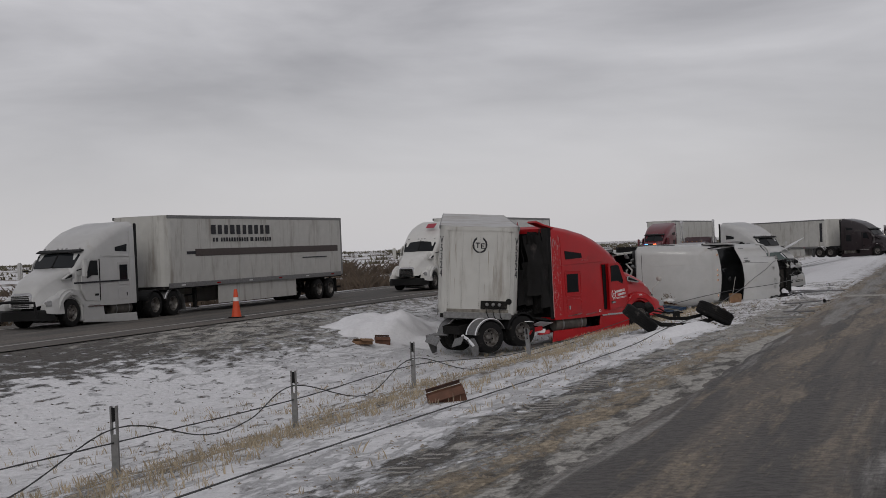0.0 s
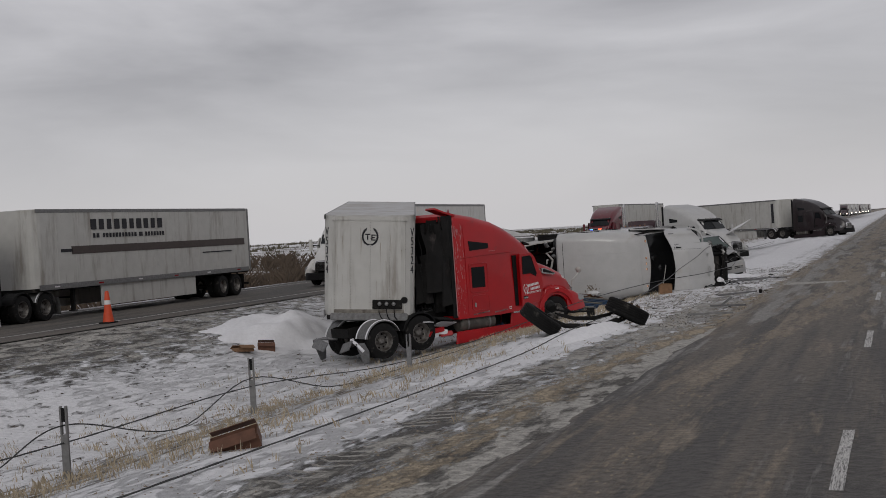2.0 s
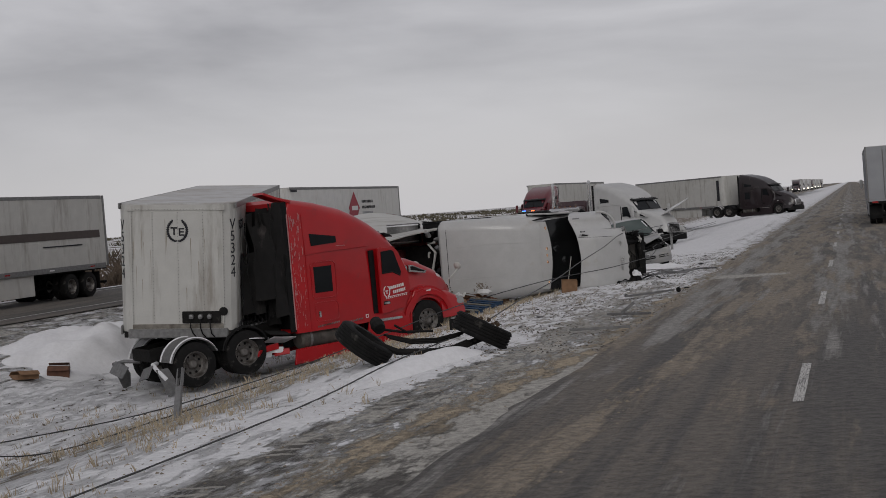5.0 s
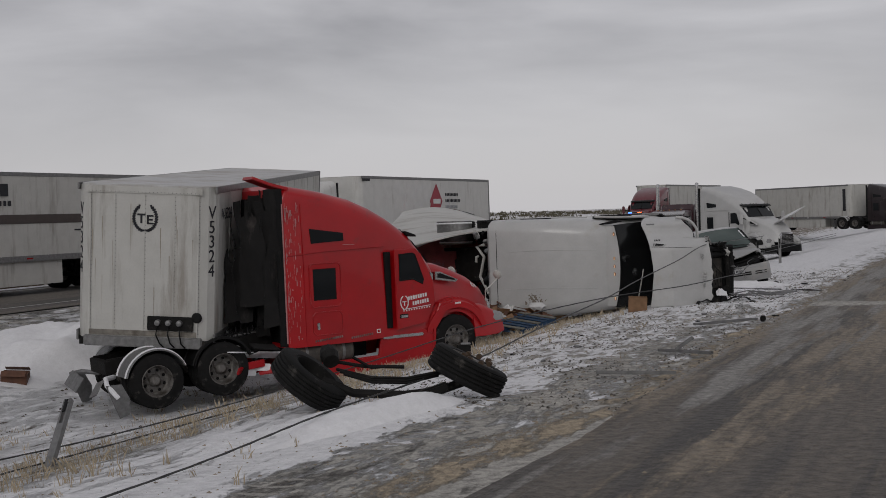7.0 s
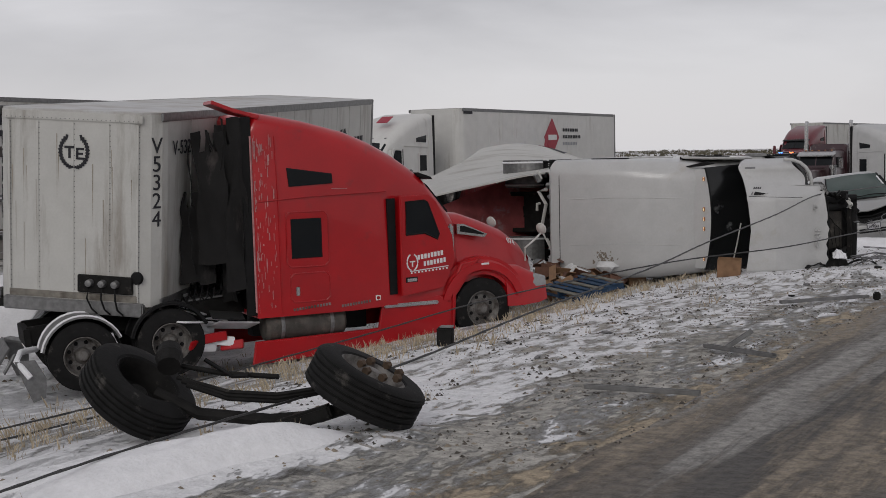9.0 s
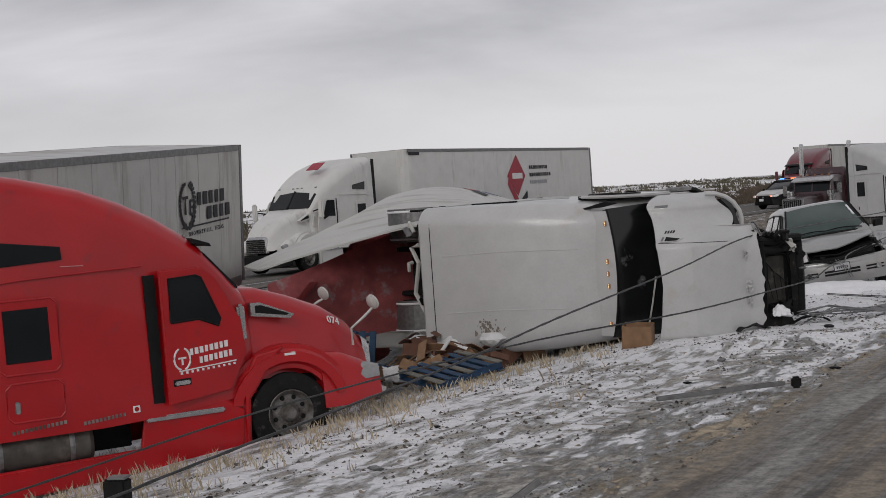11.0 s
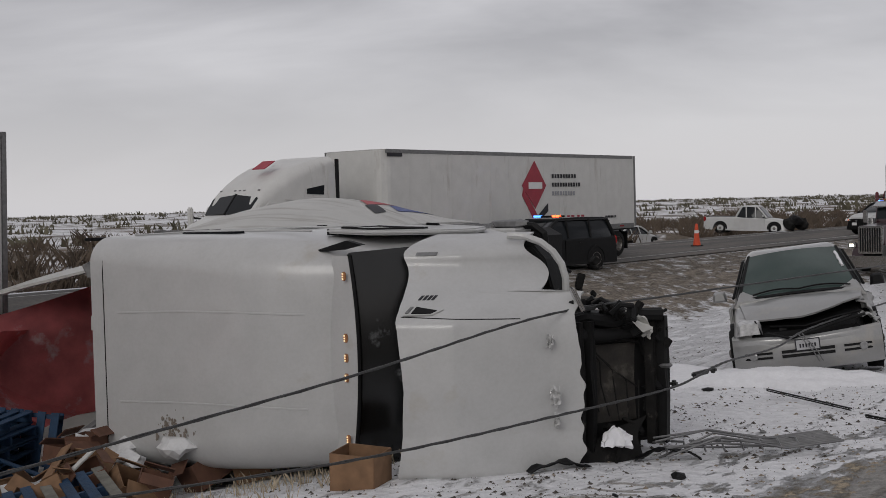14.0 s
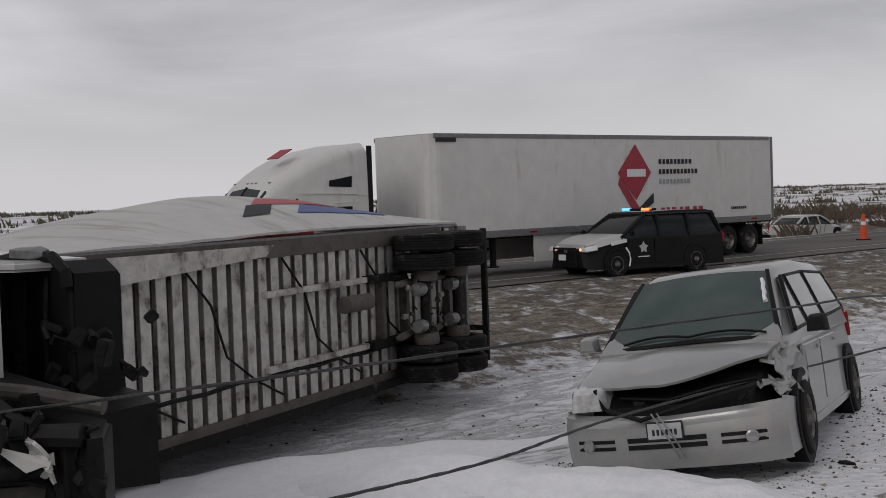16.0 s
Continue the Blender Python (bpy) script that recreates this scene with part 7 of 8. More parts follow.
wrecker(pose(-17.3, 87.4, -0.85, 0, 0, -97), "dark maroon heavy wrecker with tall chrome stacks")
mar = tractor("maroon_semi_truck", "maroon sleeper truck waiting on the highway", pose(-25.2, 113.0, 0.13, 0, 0, -95), mat("wine_red_paint", (0.12, 0.012, 0.02), 0.3, 0, 0.1, 3, 0, 40, MUD, 0.1, 2, 0.4))
mtr = trailer("plain_box_trailer", "white box trailer behind the maroon truck", pose(-25.7, 118.8, 0.13, 0, 0, -95), 16.1)
pas = trailer("passing_box_trailer", "grey box trailer ahead on the near highway", pose(2.2, 95.2, 0.03, 0, 0, 90), 16.1, skin=M_GREYTR)
pas_t = tractor("passing_semi_truck", "white truck pulling the grey trailer ahead", pose(2.2, 101.0, 0.03, 0, 0, 90), M_WHITE)
for k in range(7):
    y = 430 + 34 * k
    far = trailer("queued_trailer", "white box trailer queued far along the highway", pose(-16.5 + 0.4 * k, y + 6, 0.1, 0, 0, -91), 16.0, group="queued trucks")
    far_t = tractor("queued_truck", "white truck queued far along the highway", pose(-16.4 + 0.4 * k, y, 0.1, 0, 0, -91), M_WHITE if k % 3 else M_MAROON)
    for s in (-1, 1):
        part("lit_lamp", B(1.5, s * 0.95, 0.9, 0.1, 0.35, 0.28, 0.05), emit("lit_headlamp", (1.0, 0.9, 0.75), 4), far_t)

sedan = car("white_sedan", "white sedan off the road with an open door", pose(-38.2, 41.0, -0.5, 4, 3, 150), M_WHITE, 4.7, 1.82, 1.42, -1.15, -1.3, -2.1, -3.5, -4.3, 0.95, 2.7, 0.32, category="sedan", glass=M_GLASS)
od = part("open_door", poly([(-0.1, 0.3), (-1.1, 0.3), (-1.1, 0.92), (-0.95, 1.3), (-0.5, 1.3), (-0.1, 0.92)], -0.03, 0.03, 0.01), M_BLACK, sedan, "open door showing its dark lining")
od.matrix_local = pose(-1.35, 0.93, 0, 0, 0, -65)
pick = car("white_pickup", "white pickup with its nose smashed off the road", pose(-33.0, 116.0, -0.1, 0, 2, 12), M_WHITE, 5.6, 1.95, 1.85, -1.3, -1.45, -2.1, -3.1, -3.45, 1.12, 3.5, 0.38, category="pickup", glass=M_GLASS)
part("bed_hollow", B(-4.5, 0, 1.08, 1.9, 1.6, 0.12, 0.02), M_BLACK, pick)
for k in range(5):
    bm = bmesh.new()
    bmesh.ops.create_icosphere(bm, subdivisions=2, radius=0.4)
    for v in bm.verts:
        v.co *= 1 + 0.6 * noise.noise(v.co * 3 + Vector((k * 5, 1, 0)))
    part("crushed_nose", bm, M_BLACK if k % 2 else M_UNDER, pick, "crushed dark front").location = (0.0 + 0.3 * (k % 3), -0.8 + 0.4 * k, 0.7 + 0.15 * (k % 2))
bur = car("snowed_in_car", "white car half buried in snow beyond the highway", pose(-38.5, 107.0, -0.55, 0, 0, 85), M_WHITE, 4.6, 1.8, 1.42, -1.1, -1.25, -2.1, -3.5, -4.2, 0.95, 2.7, 0.32, category="car", glass=M_GLASS)


# ---- cable barrier ----
def barrier_post(m, label):
    T = thing("barrier_post", label, "fence post", m, "barrier posts")
    part("channel", poly([(-0.05, -0.035), (0.05, -0.035), (0.05, 0.035), (0.035, 0.035), (0.035, -0.02), (-0.035, -0.02), (-0.035, 0.035), (-0.05, 0.035)], -0.25, 0.62, 0.0, "z"), M_STEEL, T)
    for s in (-1, 1):
        part("prong", B(s * 0.038, 0, 0.82, 0.03, 0.07, 0.4, 0.004), M_STEEL, T)
    part("reflector_strip", B(0, -0.04, 0.9, 0.05, 0.012, 0.2, 0.003), M_BLACK, T)
    return T


for y in (-1.5, 4.6, 10.5, 15.9, 21.5):
    barrier_post(pose(-11.25, y, zg(-11.25, y), 0, 0, 20), "upright galvanised cable barrier post in dry grass")
barrier_post(pose(-10.3, 27.0, zg(-10.3, 27) + 0.02, -48, -12, 10), "bent galvanised cable barrier post leaning over")
barrier_post(pose(-7.8, 62.5, zg(-7.8, 62), 0, 0, 20), "upright galvanised cable barrier post in snow")
barrier_post(pose(-7.9, 68.5, zg(-7.9, 68), 0, 0, 20), "upright galvanised cable barrier post in snow")
M_WIRE = mat("steel_cable", (0.07, 0.07, 0.07), 0.5, 0.6, 0.3, 60)


def cable(points, label):
    pts = []
    P = [Vector(p) for p in points]
    for i in range(len(P) - 1):
        a, b, c, d = P[max(i - 1, 0)], P[i], P[i + 1], P[min(i + 2, len(P) - 1)]
        for k in range(8):
            t = k / 8
            pts.append(0.5 * ((2 * b) + (c - a) * t + (2 * a - 5 * b + 4 * c - d) * t * t + (3 * b - a - 3 * c + d) * t ** 3))
    pts.append(P[-1])
    T = thing("barrier_cable", label, "cable", None, "barrier cables")
    bm = bmesh.new()
    for s in range(3):
        strand = []
        for i, p in enumerate(pts):
            a = i * 1.9 + s * 2.094
            strand.append(p + Vector((math.cos(a), 0, math.sin(a))) * 0.007)
        tube(strand, 0.0065, 6, bm)
    part("strand", bm, M_WIRE, T)
    return T


gzz = lambda x, y, h: (x, y, zg(x, y) + h)
cA = cable([gzz(-11.25, -6, 0.55), gzz(-11.25, 4.6, 0.55), gzz(-11.25, 10.5, 0.5), gzz(-11.25, 15.9, 0.5), gzz(-11.25, 21.5, 0.5), gzz(-11.0, 27, 0.2), gzz(-10.4, 31, 0.12), gzz(-9.6, 34.5, 0.25), (-8.7, 37.2, 0.2), (-7.3, 40.2, 0.48), (-6.1, 42.5, 0.58), (-5.6, 44.6, 0.65), (-5.55, 46.2, 0.64), (-5.55, 46.8, 0.68), (-5.58, 47.5, 0.74), (-5.85, 49.4, 0.68), (-6.2, 51.3, 0.71), (-6.5, 55.6, 0.75), (-7.8, 62.5, 0.5), (-7.9, 68.5, 0.45), (-8, 90, 0.4)], "twisted steel cable hanging slack past the wrecks")
cB = cable([gzz(-7.6, -4, 0.05), gzz(-7.4, 8, 0.04), gzz(-7.2, 16, 0.05), gzz(-7.0, 24, 0.05), gzz(-6.8, 27.5, 0.1), (-6.3, 30.4, 0.33), (-6.2, 33.3, 0.55), (-6.2, 36.7, 0.72), (-6.2, 39.05, 0.91), (-6.2, 42.6, 1.14), (-6.2, 45.3, 1.37), (-6.2, 48.0, 1.37), (-6.2, 53.4, 1.34), (-6.5, 55.6, 1.27), (-7.8, 62.5, 0.7), (-7.9, 68.5, 0.6), (-8, 90, 0.5)], "taut twisted steel cable rising from the snow past the wrecks")
cC = cable([gzz(-11.25, 4.6, 0.8), gzz(-11.1, 7.6, 0.15), gzz(-11.25, 10.5, 0.7), gzz(-11.1, 12.6, 0.3), gzz(-11.2, 14.2, 0.35), gzz(-11.25, 15.9, 0.75), gzz(-11.1, 18.6, 0.2), gzz(-11.25, 21.5, 0.65), gzz(-10.9, 24.2, 0.1), gzz(-10.5, 27, 0.05), gzz(-10.2, 32, 0.05)], "slack steel cable sagging between posts")
for t_, (x, y, z) in ((cB, (-6.2, 45.9, 1.375)), (cA, (-6.2, 47.3, 0.475)), (cA, (-6.2, 48.2, 0.51))):
    part("turnbuckle", B(x, y, z, 0.05, 0.34, 0.05, 0.012), M_WIRE, t_)
    part("cable_clamp", B(x, y + 0.3, z, 0.07, 0.08, 0.07, 0.02), M_WIRE, t_)

# ---- the torn-off axle ----
ax = thing("torn_off_axle", "torn-off truck front axle with two tyres on snow", "axle", pose(-6.85, 29.25, 0))
for (x, y, z), n_ in (((-0.92, -0.38, 0.3), (0.6, 0.16, 0.78)), ((0.92, 0.36, 0.36), (0.42, 0.2, 0.86))):
    w_ = wheel(ax, 0, 0, 0, 0.5, 0.32, 1, rim=M_UNDER if x < 0 else None, deep=x < 0)
    q = Vector(n_).to_track_quat("Y", "Z").to_matrix().to_4x4()
    w_.matrix_local = Matrix.Translation((x, y, z)) @ q
part("beam", tube([(-0.75, -0.35, 0.3), (-0.4, -0.2, 0.12), (0.2, 0.0, 0.08), (0.6, 0.15, 0.12), (1.0, 0.32, 0.26)], 0.055, 8), M_UNDER, ax, "forged axle beam")
for k in range(3):
    part("leaf_spring", tube([(-0.62 + 0.05 * k, -0.22, 0.42 - 0.03 * k), (-0.2, -0.06, 0.3 - 0.03 * k), (0.2, 0.1, 0.28 - 0.03 * k), (0.66 - 0.05 * k, 0.28, 0.36 - 0.03 * k)], 0.02, 6), M_UNDER, ax)
for k in range(7):
    a = 6.283 * k / 7
    part("wheel_nut", lathe([(0, 0), (0.035, 0), (0.035, 0.05), (0, 0.06)], 6, None, Matrix.Translation((1.02 + 0.16 * math.cos(a), 0.42 + 0.16 * math.sin(a), 0.49 - 0.06 * math.cos(a)))), mat("rusty_nut", (0.09, 0.06, 0.04), 0.8, 0.3, 0.3, 20), ax)
part("spring_clamp", B(0.55, 0.0, 0.12, 0.5, 0.14, 0.12, 0.02, pose(0, 0, 0, 0, -18, 20)), M_UNDER, ax)
part("tie_rod", tube([(-0.7, -0.1, 0.5), (-0.4, 0.1, 0.42), (0.1, 0.25, 0.4)], 0.025, 6), M_UNDER, ax)
part("brake_can", lathe([(0, -0.12), (0.1, -0.12), (0.12, 0), (0.1, 0.12), (0, 0.12)], 12, None, pose(-0.72, -0.2, 0.58, 30, 0, 40)), M_UNDER, ax)
part("hose", tube([(-0.5, 0.0, 0.55), (-0.3, 0.12, 0.4), (-0.1, 0.1, 0.42)], 0.02, 5), M_BLACK, ax)

# ---- loose debris ----
def channel_bar(a, b, label, h=0.035, name="steel_bar", w=0.055):
    a, b = Vector(a), Vector(b)
    d = b - a
    T = thing(name, label, "debris", Matrix.Translation((a + b) / 2) @ d.to_track_quat("X", "Z").to_matrix().to_4x4(), "steel bars")
    L_ = d.length / 2
    metal = M_BLACK if name == "trim_strip" else M_STEEL
    part("web", B(0, 0, 0, 2 * L_, w, 0.012), metal, T)
    for s in (-1, 1):
        part("flange", B(0, s * w / 2, 0.02, 2 * L_, 0.012, h), metal, T)
    return T


channel_bar((-4.91, 31.77, 0.06), (-3.83, 31.87, 0.06), "bent galvanised bar lying on the slushy shoulder")
channel_bar((-4.74, 34.68, 0.05), (-3.79, 34.08, 0.08), "bent galvanised bar lying on the slushy shoulder")
channel_bar((-4.42, 34.48, 0.08), (-4.18, 34.62, 0.26), "short steel bar sticking up from the shoulder")
channel_bar((-5.1, 38.96, 0.06), (-4.1, 39.95, 0.08), "galvanised post lying on the shoulder")
channel_bar((-6.48, 50.54, 0.0), (-5.04, 49.41, 0.03), "thin dark trim strip lying in snow", 0.012, "trim_strip", 0.014)
channel_bar((-3.9, 48.5, 0.05), (-4.7, 48.9, 0.06), "thin dark trim strip lying in snow", 0.014, "trim_strip", 0.018)
stub = thing("post_stub", "broken post stub standing in dry grass", "post", pose(-7.85, 34.2, zg(-7.85, 34.2), 0, 0, 20))
part("stub_body", B(0, 0, 0.1, 0.2, 0.14, 0.26, 0.02), M_UNDER, stub)
part("stub_cap", B(0.02, 0, 0.235, 0.16, 0.12, 0.02, 0.005), M_STEEL, stub)
stub2 = thing("post_stub", "broken post block lying on the shoulder", "post", pose(-4.0, 40.05, 0.04, 0, 0, 30))
part("stub_body", B(0, 0, 0.05, 0.1, 0.08, 0.12, 0.02), M_UNDER, stub2)


def carton(m, label, sx, sy, sz, material, flaps=True):
    T = thing("carton", label, "box", m, "cartons")
    for s in (-1, 1):
        part("panel", B(0, s * sy / 2, sz / 2, sx, 0.012, sz), material, T)
        part("panel", B(s * sx / 2, 0, sz / 2, 0.012, sy, sz), material, T)
        if flaps:
            part("flap", B(0, s * (sy / 2 + 0.05), sz + 0.03, sx * 0.96, sy * 0.4, 0.01, 0.0, pose(0, 0, 0, -s * 35, 0, 0)), material, T)
    part("base", B(0, 0, 0.01, sx, sy, 0.012), material, T)
    return T


carton(pose(-7.78, 14.6, zg(-7.78, 14.6) - 0.02, 10, -14, 25), "crushed wet brown carton on the snow", 0.6, 0.4, 0.17, M_CARD_RED)
carton(pose(-18.1, 35.2, zg(-18.1, 35.2), 8, 4, 30), "torn brown carton on the snow heap", 0.5, 0.36, 0.22, M_CARD_RED)
carton(pose(-18.4, 34.3, zg(-18.4, 34.3), -4, 5, 60), "flattened brown carton on the snow heap", 0.5, 0.4, 0.12, M_CARD)
carton(pose(-7.6, 44.35, zg(-7.6, 44.4) - 0.02, 4, 3, 15), "brown carton wedged under the overturned truck", 0.42, 0.36, 0.34, M_CARD, False)


M_PWOOD = mat("weathered_pallet_wood", (0.15, 0.145, 0.125), 0.85, 0, 0.3, 9, 0.2, 40)


def pallet(m, label, top=None):
    T = thing("wooden_pallet", label, "pallet", m, "pallets")
    for k in range(7):
        part("deck_board", B(-0.5 + 1.0 * k / 6, 0, 0.13, 0.1, 1.2, 0.02, 0.003), top if top and k % 3 == 0 else M_BLUE, T)
    for y in (-0.55, 0, 0.55):
        part("stringer", B(0, y, 0.075, 1.1, 0.05, 0.09, 0.003), M_BLUE, T)
    for k in range(3):
        part("bottom_board", B(-0.5 + 0.5 * k, 0, 0.015, 0.1, 1.2, 0.02, 0.003), M_BLUE, T)
    return T


pallet(pose(-9.95, 42.85, zg(-9.95, 42.85) + 0.16, 4, -10, 62), "blue wooden pallet leaning on the spilled load", M_PWOOD)
for k in range(7):
    pallet(pose(-13.1 + 0.03 * (k % 3), 43.9, zg(-13.1, 43.9) + 0.1 + 0.15 * k, 1, 2, 24 + 3 * (k % 4)), "blue wooden pallet in a stack behind the red truck")
pallet(pose(-12.6, 43.0, zg(-12.6, 43.0) + 0.3, 70, 0, 40), "blue wooden pallet standing on edge")
pallet(pose(-13.2, 44.6, zg(-13.2, 44.6) + 0.55, 80, 6, 28), "blue wooden pallet standing on edge")
rng_ = random.Random(11)
M_PAPER = mat("white_wrap", (0.6, 0.6, 0.6), 0.6, 0, 0.1, 6, 0.3, 12)
for k in range(22):
    x, y = rng_.uniform(-12.4, -9.8), rng_.uniform(42.9, 45.2)
    z = zg(x, y) + max(0.0, 0.55 - 0.35 * abs(x + 11.2)) * rng_.uniform(0.3, 1.0)
    carton(pose(x, y, z, rng_.uniform(-35, 35), rng_.uniform(-35, 35), rng_.uniform(0, 180)), "burst brown carton in the spilled load", rng_.uniform(0.3, 0.5), rng_.uniform(0.25, 0.4), rng_.uniform(0.15, 0.3), M_CARD if k % 3 else M_CARD_RED)
for k in range(16):
    x, y = rng_.uniform(-12.4, -9.9), rng_.uniform(42.9, 45.2)
    bm = bmesh.new()
    bmesh.ops.create_icosphere(bm, subdivisions=2, radius=rng_.uniform(0.12, 0.26))
    for v in bm.verts:
        v.co = Vector((v.co.x * 1.3, v.co.y, v.co.z * 0.6)) * (1 + 0.5 * noise.noise(v.co * 7 + Vector((k * 4, 0, 0))))
    tagged(part("plastic_wrap", bm, M_PAPER), "crumpled white plastic wrap in the spilled load", "wrap", "wraps").location = (x, y, zg(x, y) + 0.1 + 0.45 * rng_.random())
for k in range(18):
    x, y = rng_.uniform(-11.9, -10.7), rng_.uniform(44.3, 45.7)
    bm = bmesh.new()
    bmesh.ops.create_icosphere(bm, subdivisions=3, radius=rng_.uniform(0.16, 0.34))
    for v in bm.verts:
        v.co = Vector((v.co.x * 1.4, v.co.y, v.co.z * 0.55)) * (1 + 0.7 * noise.noise(v.co * 5 + Vector((k * 3, 2, 0))) + 0.25 * noise.noise(v.co * 13))
    tagged(part("torn_insulation", bm, M_PAPER), "crumpled white sheeting torn from the trailer", "sheeting", "sheetings").matrix_world = pose(x, y, zg(x, y) + 0.15 + 0.55 * rng_.random(), rng_.uniform(-40, 40), rng_.uniform(-40, 40), rng_.uniform(0, 180))
for k in range(9):
    x, y = rng_.uniform(-12.7, -10.4), rng_.uniform(43.0, 44.6)
    d_ = Vector((rng_.uniform(-1, 1), rng_.uniform(-0.6, 0.6), rng_.uniform(-0.1, 0.5))).normalized() * rng_.uniform(0.35, 0.7)
    slat = thing("broken_slat", "pale broken slat in the spilled load", "slat", Matrix.Translation((x, y, zg(x, y) + 0.35)) @ d_.to_track_quat("X", "Z").to_matrix().to_4x4(), "broken slats")
    part("board", B(0, 0, 0, 2 * d_.length, 0.07, 0.02, 0.004), M_TRAILER if k % 3 else M_BLUE, slat)
net = bmesh.new()
for k in range(9):
    tube([(0.0, 0.05 * k, 0.03 + 0.05 * math.sin(k)), (0.35, 0.05 * k + 0.02, 0.09 + 0.04 * math.cos(k * 1.7)), (0.75, 0.05 * k, 0.05), (1.1, 0.05 * k - 0.05, 0.09)], 0.007, 4, net)
    tube([(0.12 * k, 0.0, 0.05), (0.12 * k + 0.03, 0.2, 0.08), (0.12 * k, 0.42, 0.05)], 0.007, 4, net)
tagged(part("wire_grille", net, M_STEEL), "crumpled wire grille lying on the snow", "debris").matrix_world = pose(-5.5, 46.1, 0.01, 0, 0, 42) @ Matrix.Diagonal((1.45, 1.3, 1.5, 1))
for k in range(26):
    x, y = rng_.uniform(-7.3, -3.7), rng_.uniform(33, 58)
    bm = bmesh.new()
    bmesh.ops.create_icosphere(bm, subdivisions=1, radius=rng_.uniform(0.02, 0.07))
    for v in bm.verts:
        v.co = Vector((v.co.x * rng_.uniform(1, 2.2), v.co.y, v.co.z * 0.45))
    ob = part("plastic_shard", bm, M_BLACK if k % 3 else M_STEEL)
    ob.matrix_world = pose(x, y, zg(x, y) + 0.015, rng_.uniform(-20, 20), 0, rng_.uniform(0, 180))
    tagged(ob, "broken dark plastic shard on snow", "debris", "shards")


def cone(x, y, z):
    T = thing("traffic_cone", "tall orange traffic cone on the highway edge", "traffic cone", pose(x, y, z), "traffic cones")
    part("cone_body", lathe([(0.19, 0.04), (0.13, 0.4), (0.07, 1.0), (0.05, 1.06), (0, 1.07)], 18, None, pose(0, 0, 0, 90)), M_ORANGE, T, smooth=True)
    part("cone_base", B(0, 0, 0.025, 0.46, 0.46, 0.05, 0.015), M_BLACK, T)
    part("cone_collar", lathe([(0.112, 0.62), (0.096, 0.76)], 18, None, pose(0, 0, 0, 90)), M_WLETTER, T)
    return T


cone(-24.6, 36.7, 0.13)
cone(-27.6, 91.4, 0.13)
sg = thing("warning_sign", "grey back of a diamond road sign on a post", "road sign", pose(-34.94, 52.9, -0.4, 0, 0, -30))
part("plate", B(0, 0, 3.45, 0.95, 0.02, 0.95, 0.004, pose(0, 0, 0, 0, 45, 0)), M_GREYTR, sg)
part("post", B(0, -0.04, 1.9, 0.06, 0.05, 3.9, 0.005), M_UNDER, sg)
part("brace", B(0, -0.03, 3.45, 0.7, 0.03, 0.05, 0.004), M_UNDER, sg)


# ---- plants, stones and clods ----
def scatter(name, verts, faces, material, label, category, kind="stuff"):
    me = bpy.data.meshes.new(name)
    me.from_pydata(verts, [], faces)
    me.materials.append(material)
    return tagged(new(name, me), label, category, kind=kind)


def blades(spots, n, height, spread, width, rg, lean=0.5):
    V, F = [], []
    for x, y, z, sc in spots:
        for _ in range(n):
            a, r = rg.uniform(0, 6.283), rg.uniform(0, spread) * sc
            bx, by = x + r * math.cos(a), y + r * math.sin(a)
            h = height * sc * rg.uniform(0.45, 1.1)
            la, lr = rg.uniform(0, 6.283), rg.uniform(0, lean) * h
            wa = rg.uniform(0, 3.1416)
            dx, dy = width * sc * math.cos(wa), width * sc * math.sin(wa)
            i = len(V)
            V += [(bx - dx, by - dy, z), (bx + dx, by + dy, z), (bx + lr * 0.4 * math.cos(la) + dx * 0.6, by + lr * 0.4 * math.sin(la) + dy * 0.6, z + h * 0.6), (bx + lr * math.cos(la), by + lr * math.sin(la), z + h)]
            F += [(i, i + 1, i + 2), (i, i + 2, i + 3)]
    return V, F


rg = random.Random(3)
M_STRAW = mat("dry_straw", (0.4, 0.335, 0.24), 0.9, 0, 0.35, 3)
spots = []
for _ in range(4200):
    y = rg.uniform(3, 48)
    x = rg.gauss(-9.8, 1.3) if rg.random() < 0.6 else rg.uniform(-16.5, -7.5)
    if noise.noise((x * 0.6, y * 0.35, 7)) > -0.15:
        spots.append((x, y, zg(x, y) - 0.01, rg.uniform(0.6, 1.3)))
scatter("dry_grass", *blades(spots, 6, 0.14, 0.1, 0.006, rg, 0.7), M_STRAW, "dry straw-coloured grass tufts in the snow", "grass")
M_TWIG = mat("bare_brush", (0.1, 0.075, 0.055), 0.95, 0, 0.4, 0.8)
M_TWIG2 = mat("grey_green_brush", (0.1, 0.09, 0.06), 0.95, 0, 0.4, 0.8)
near, farb = [], []
for _ in range(760):
    x, y = -37 - 26 * rg.random() ** 1.4, rg.uniform(0, 260)
    near.append((x, y, zg(x, y) - 0.1, rg.uniform(0.6, 1.7)))
V, F = blades(near, 70, 0.8, 0.85, 0.014, rg, 1.0)
scatter("brush", V, F, M_TWIG, "dark bare brush beyond the far highway", "brush")
for _ in range(3000):
    x, y = -62 - 330 * rg.random() ** 1.3, rg.uniform(-60, 620)
    farb.append((x, y, zg(x, y) - 0.1, rg.uniform(0.7, 1.9)))
V, F = blades(farb, 12, 0.6, 1.1, 0.13, rg, 1.0)
scatter("scrub", V, F, M_TWIG2, "grey brown scrub on the snowy plain", "scrub")
M_CLOD = mat("dirty_ice", (0.25, 0.21, 0.16), 0.7, 0, 0.35, 9, 0.3, 30)
V, F = [], []
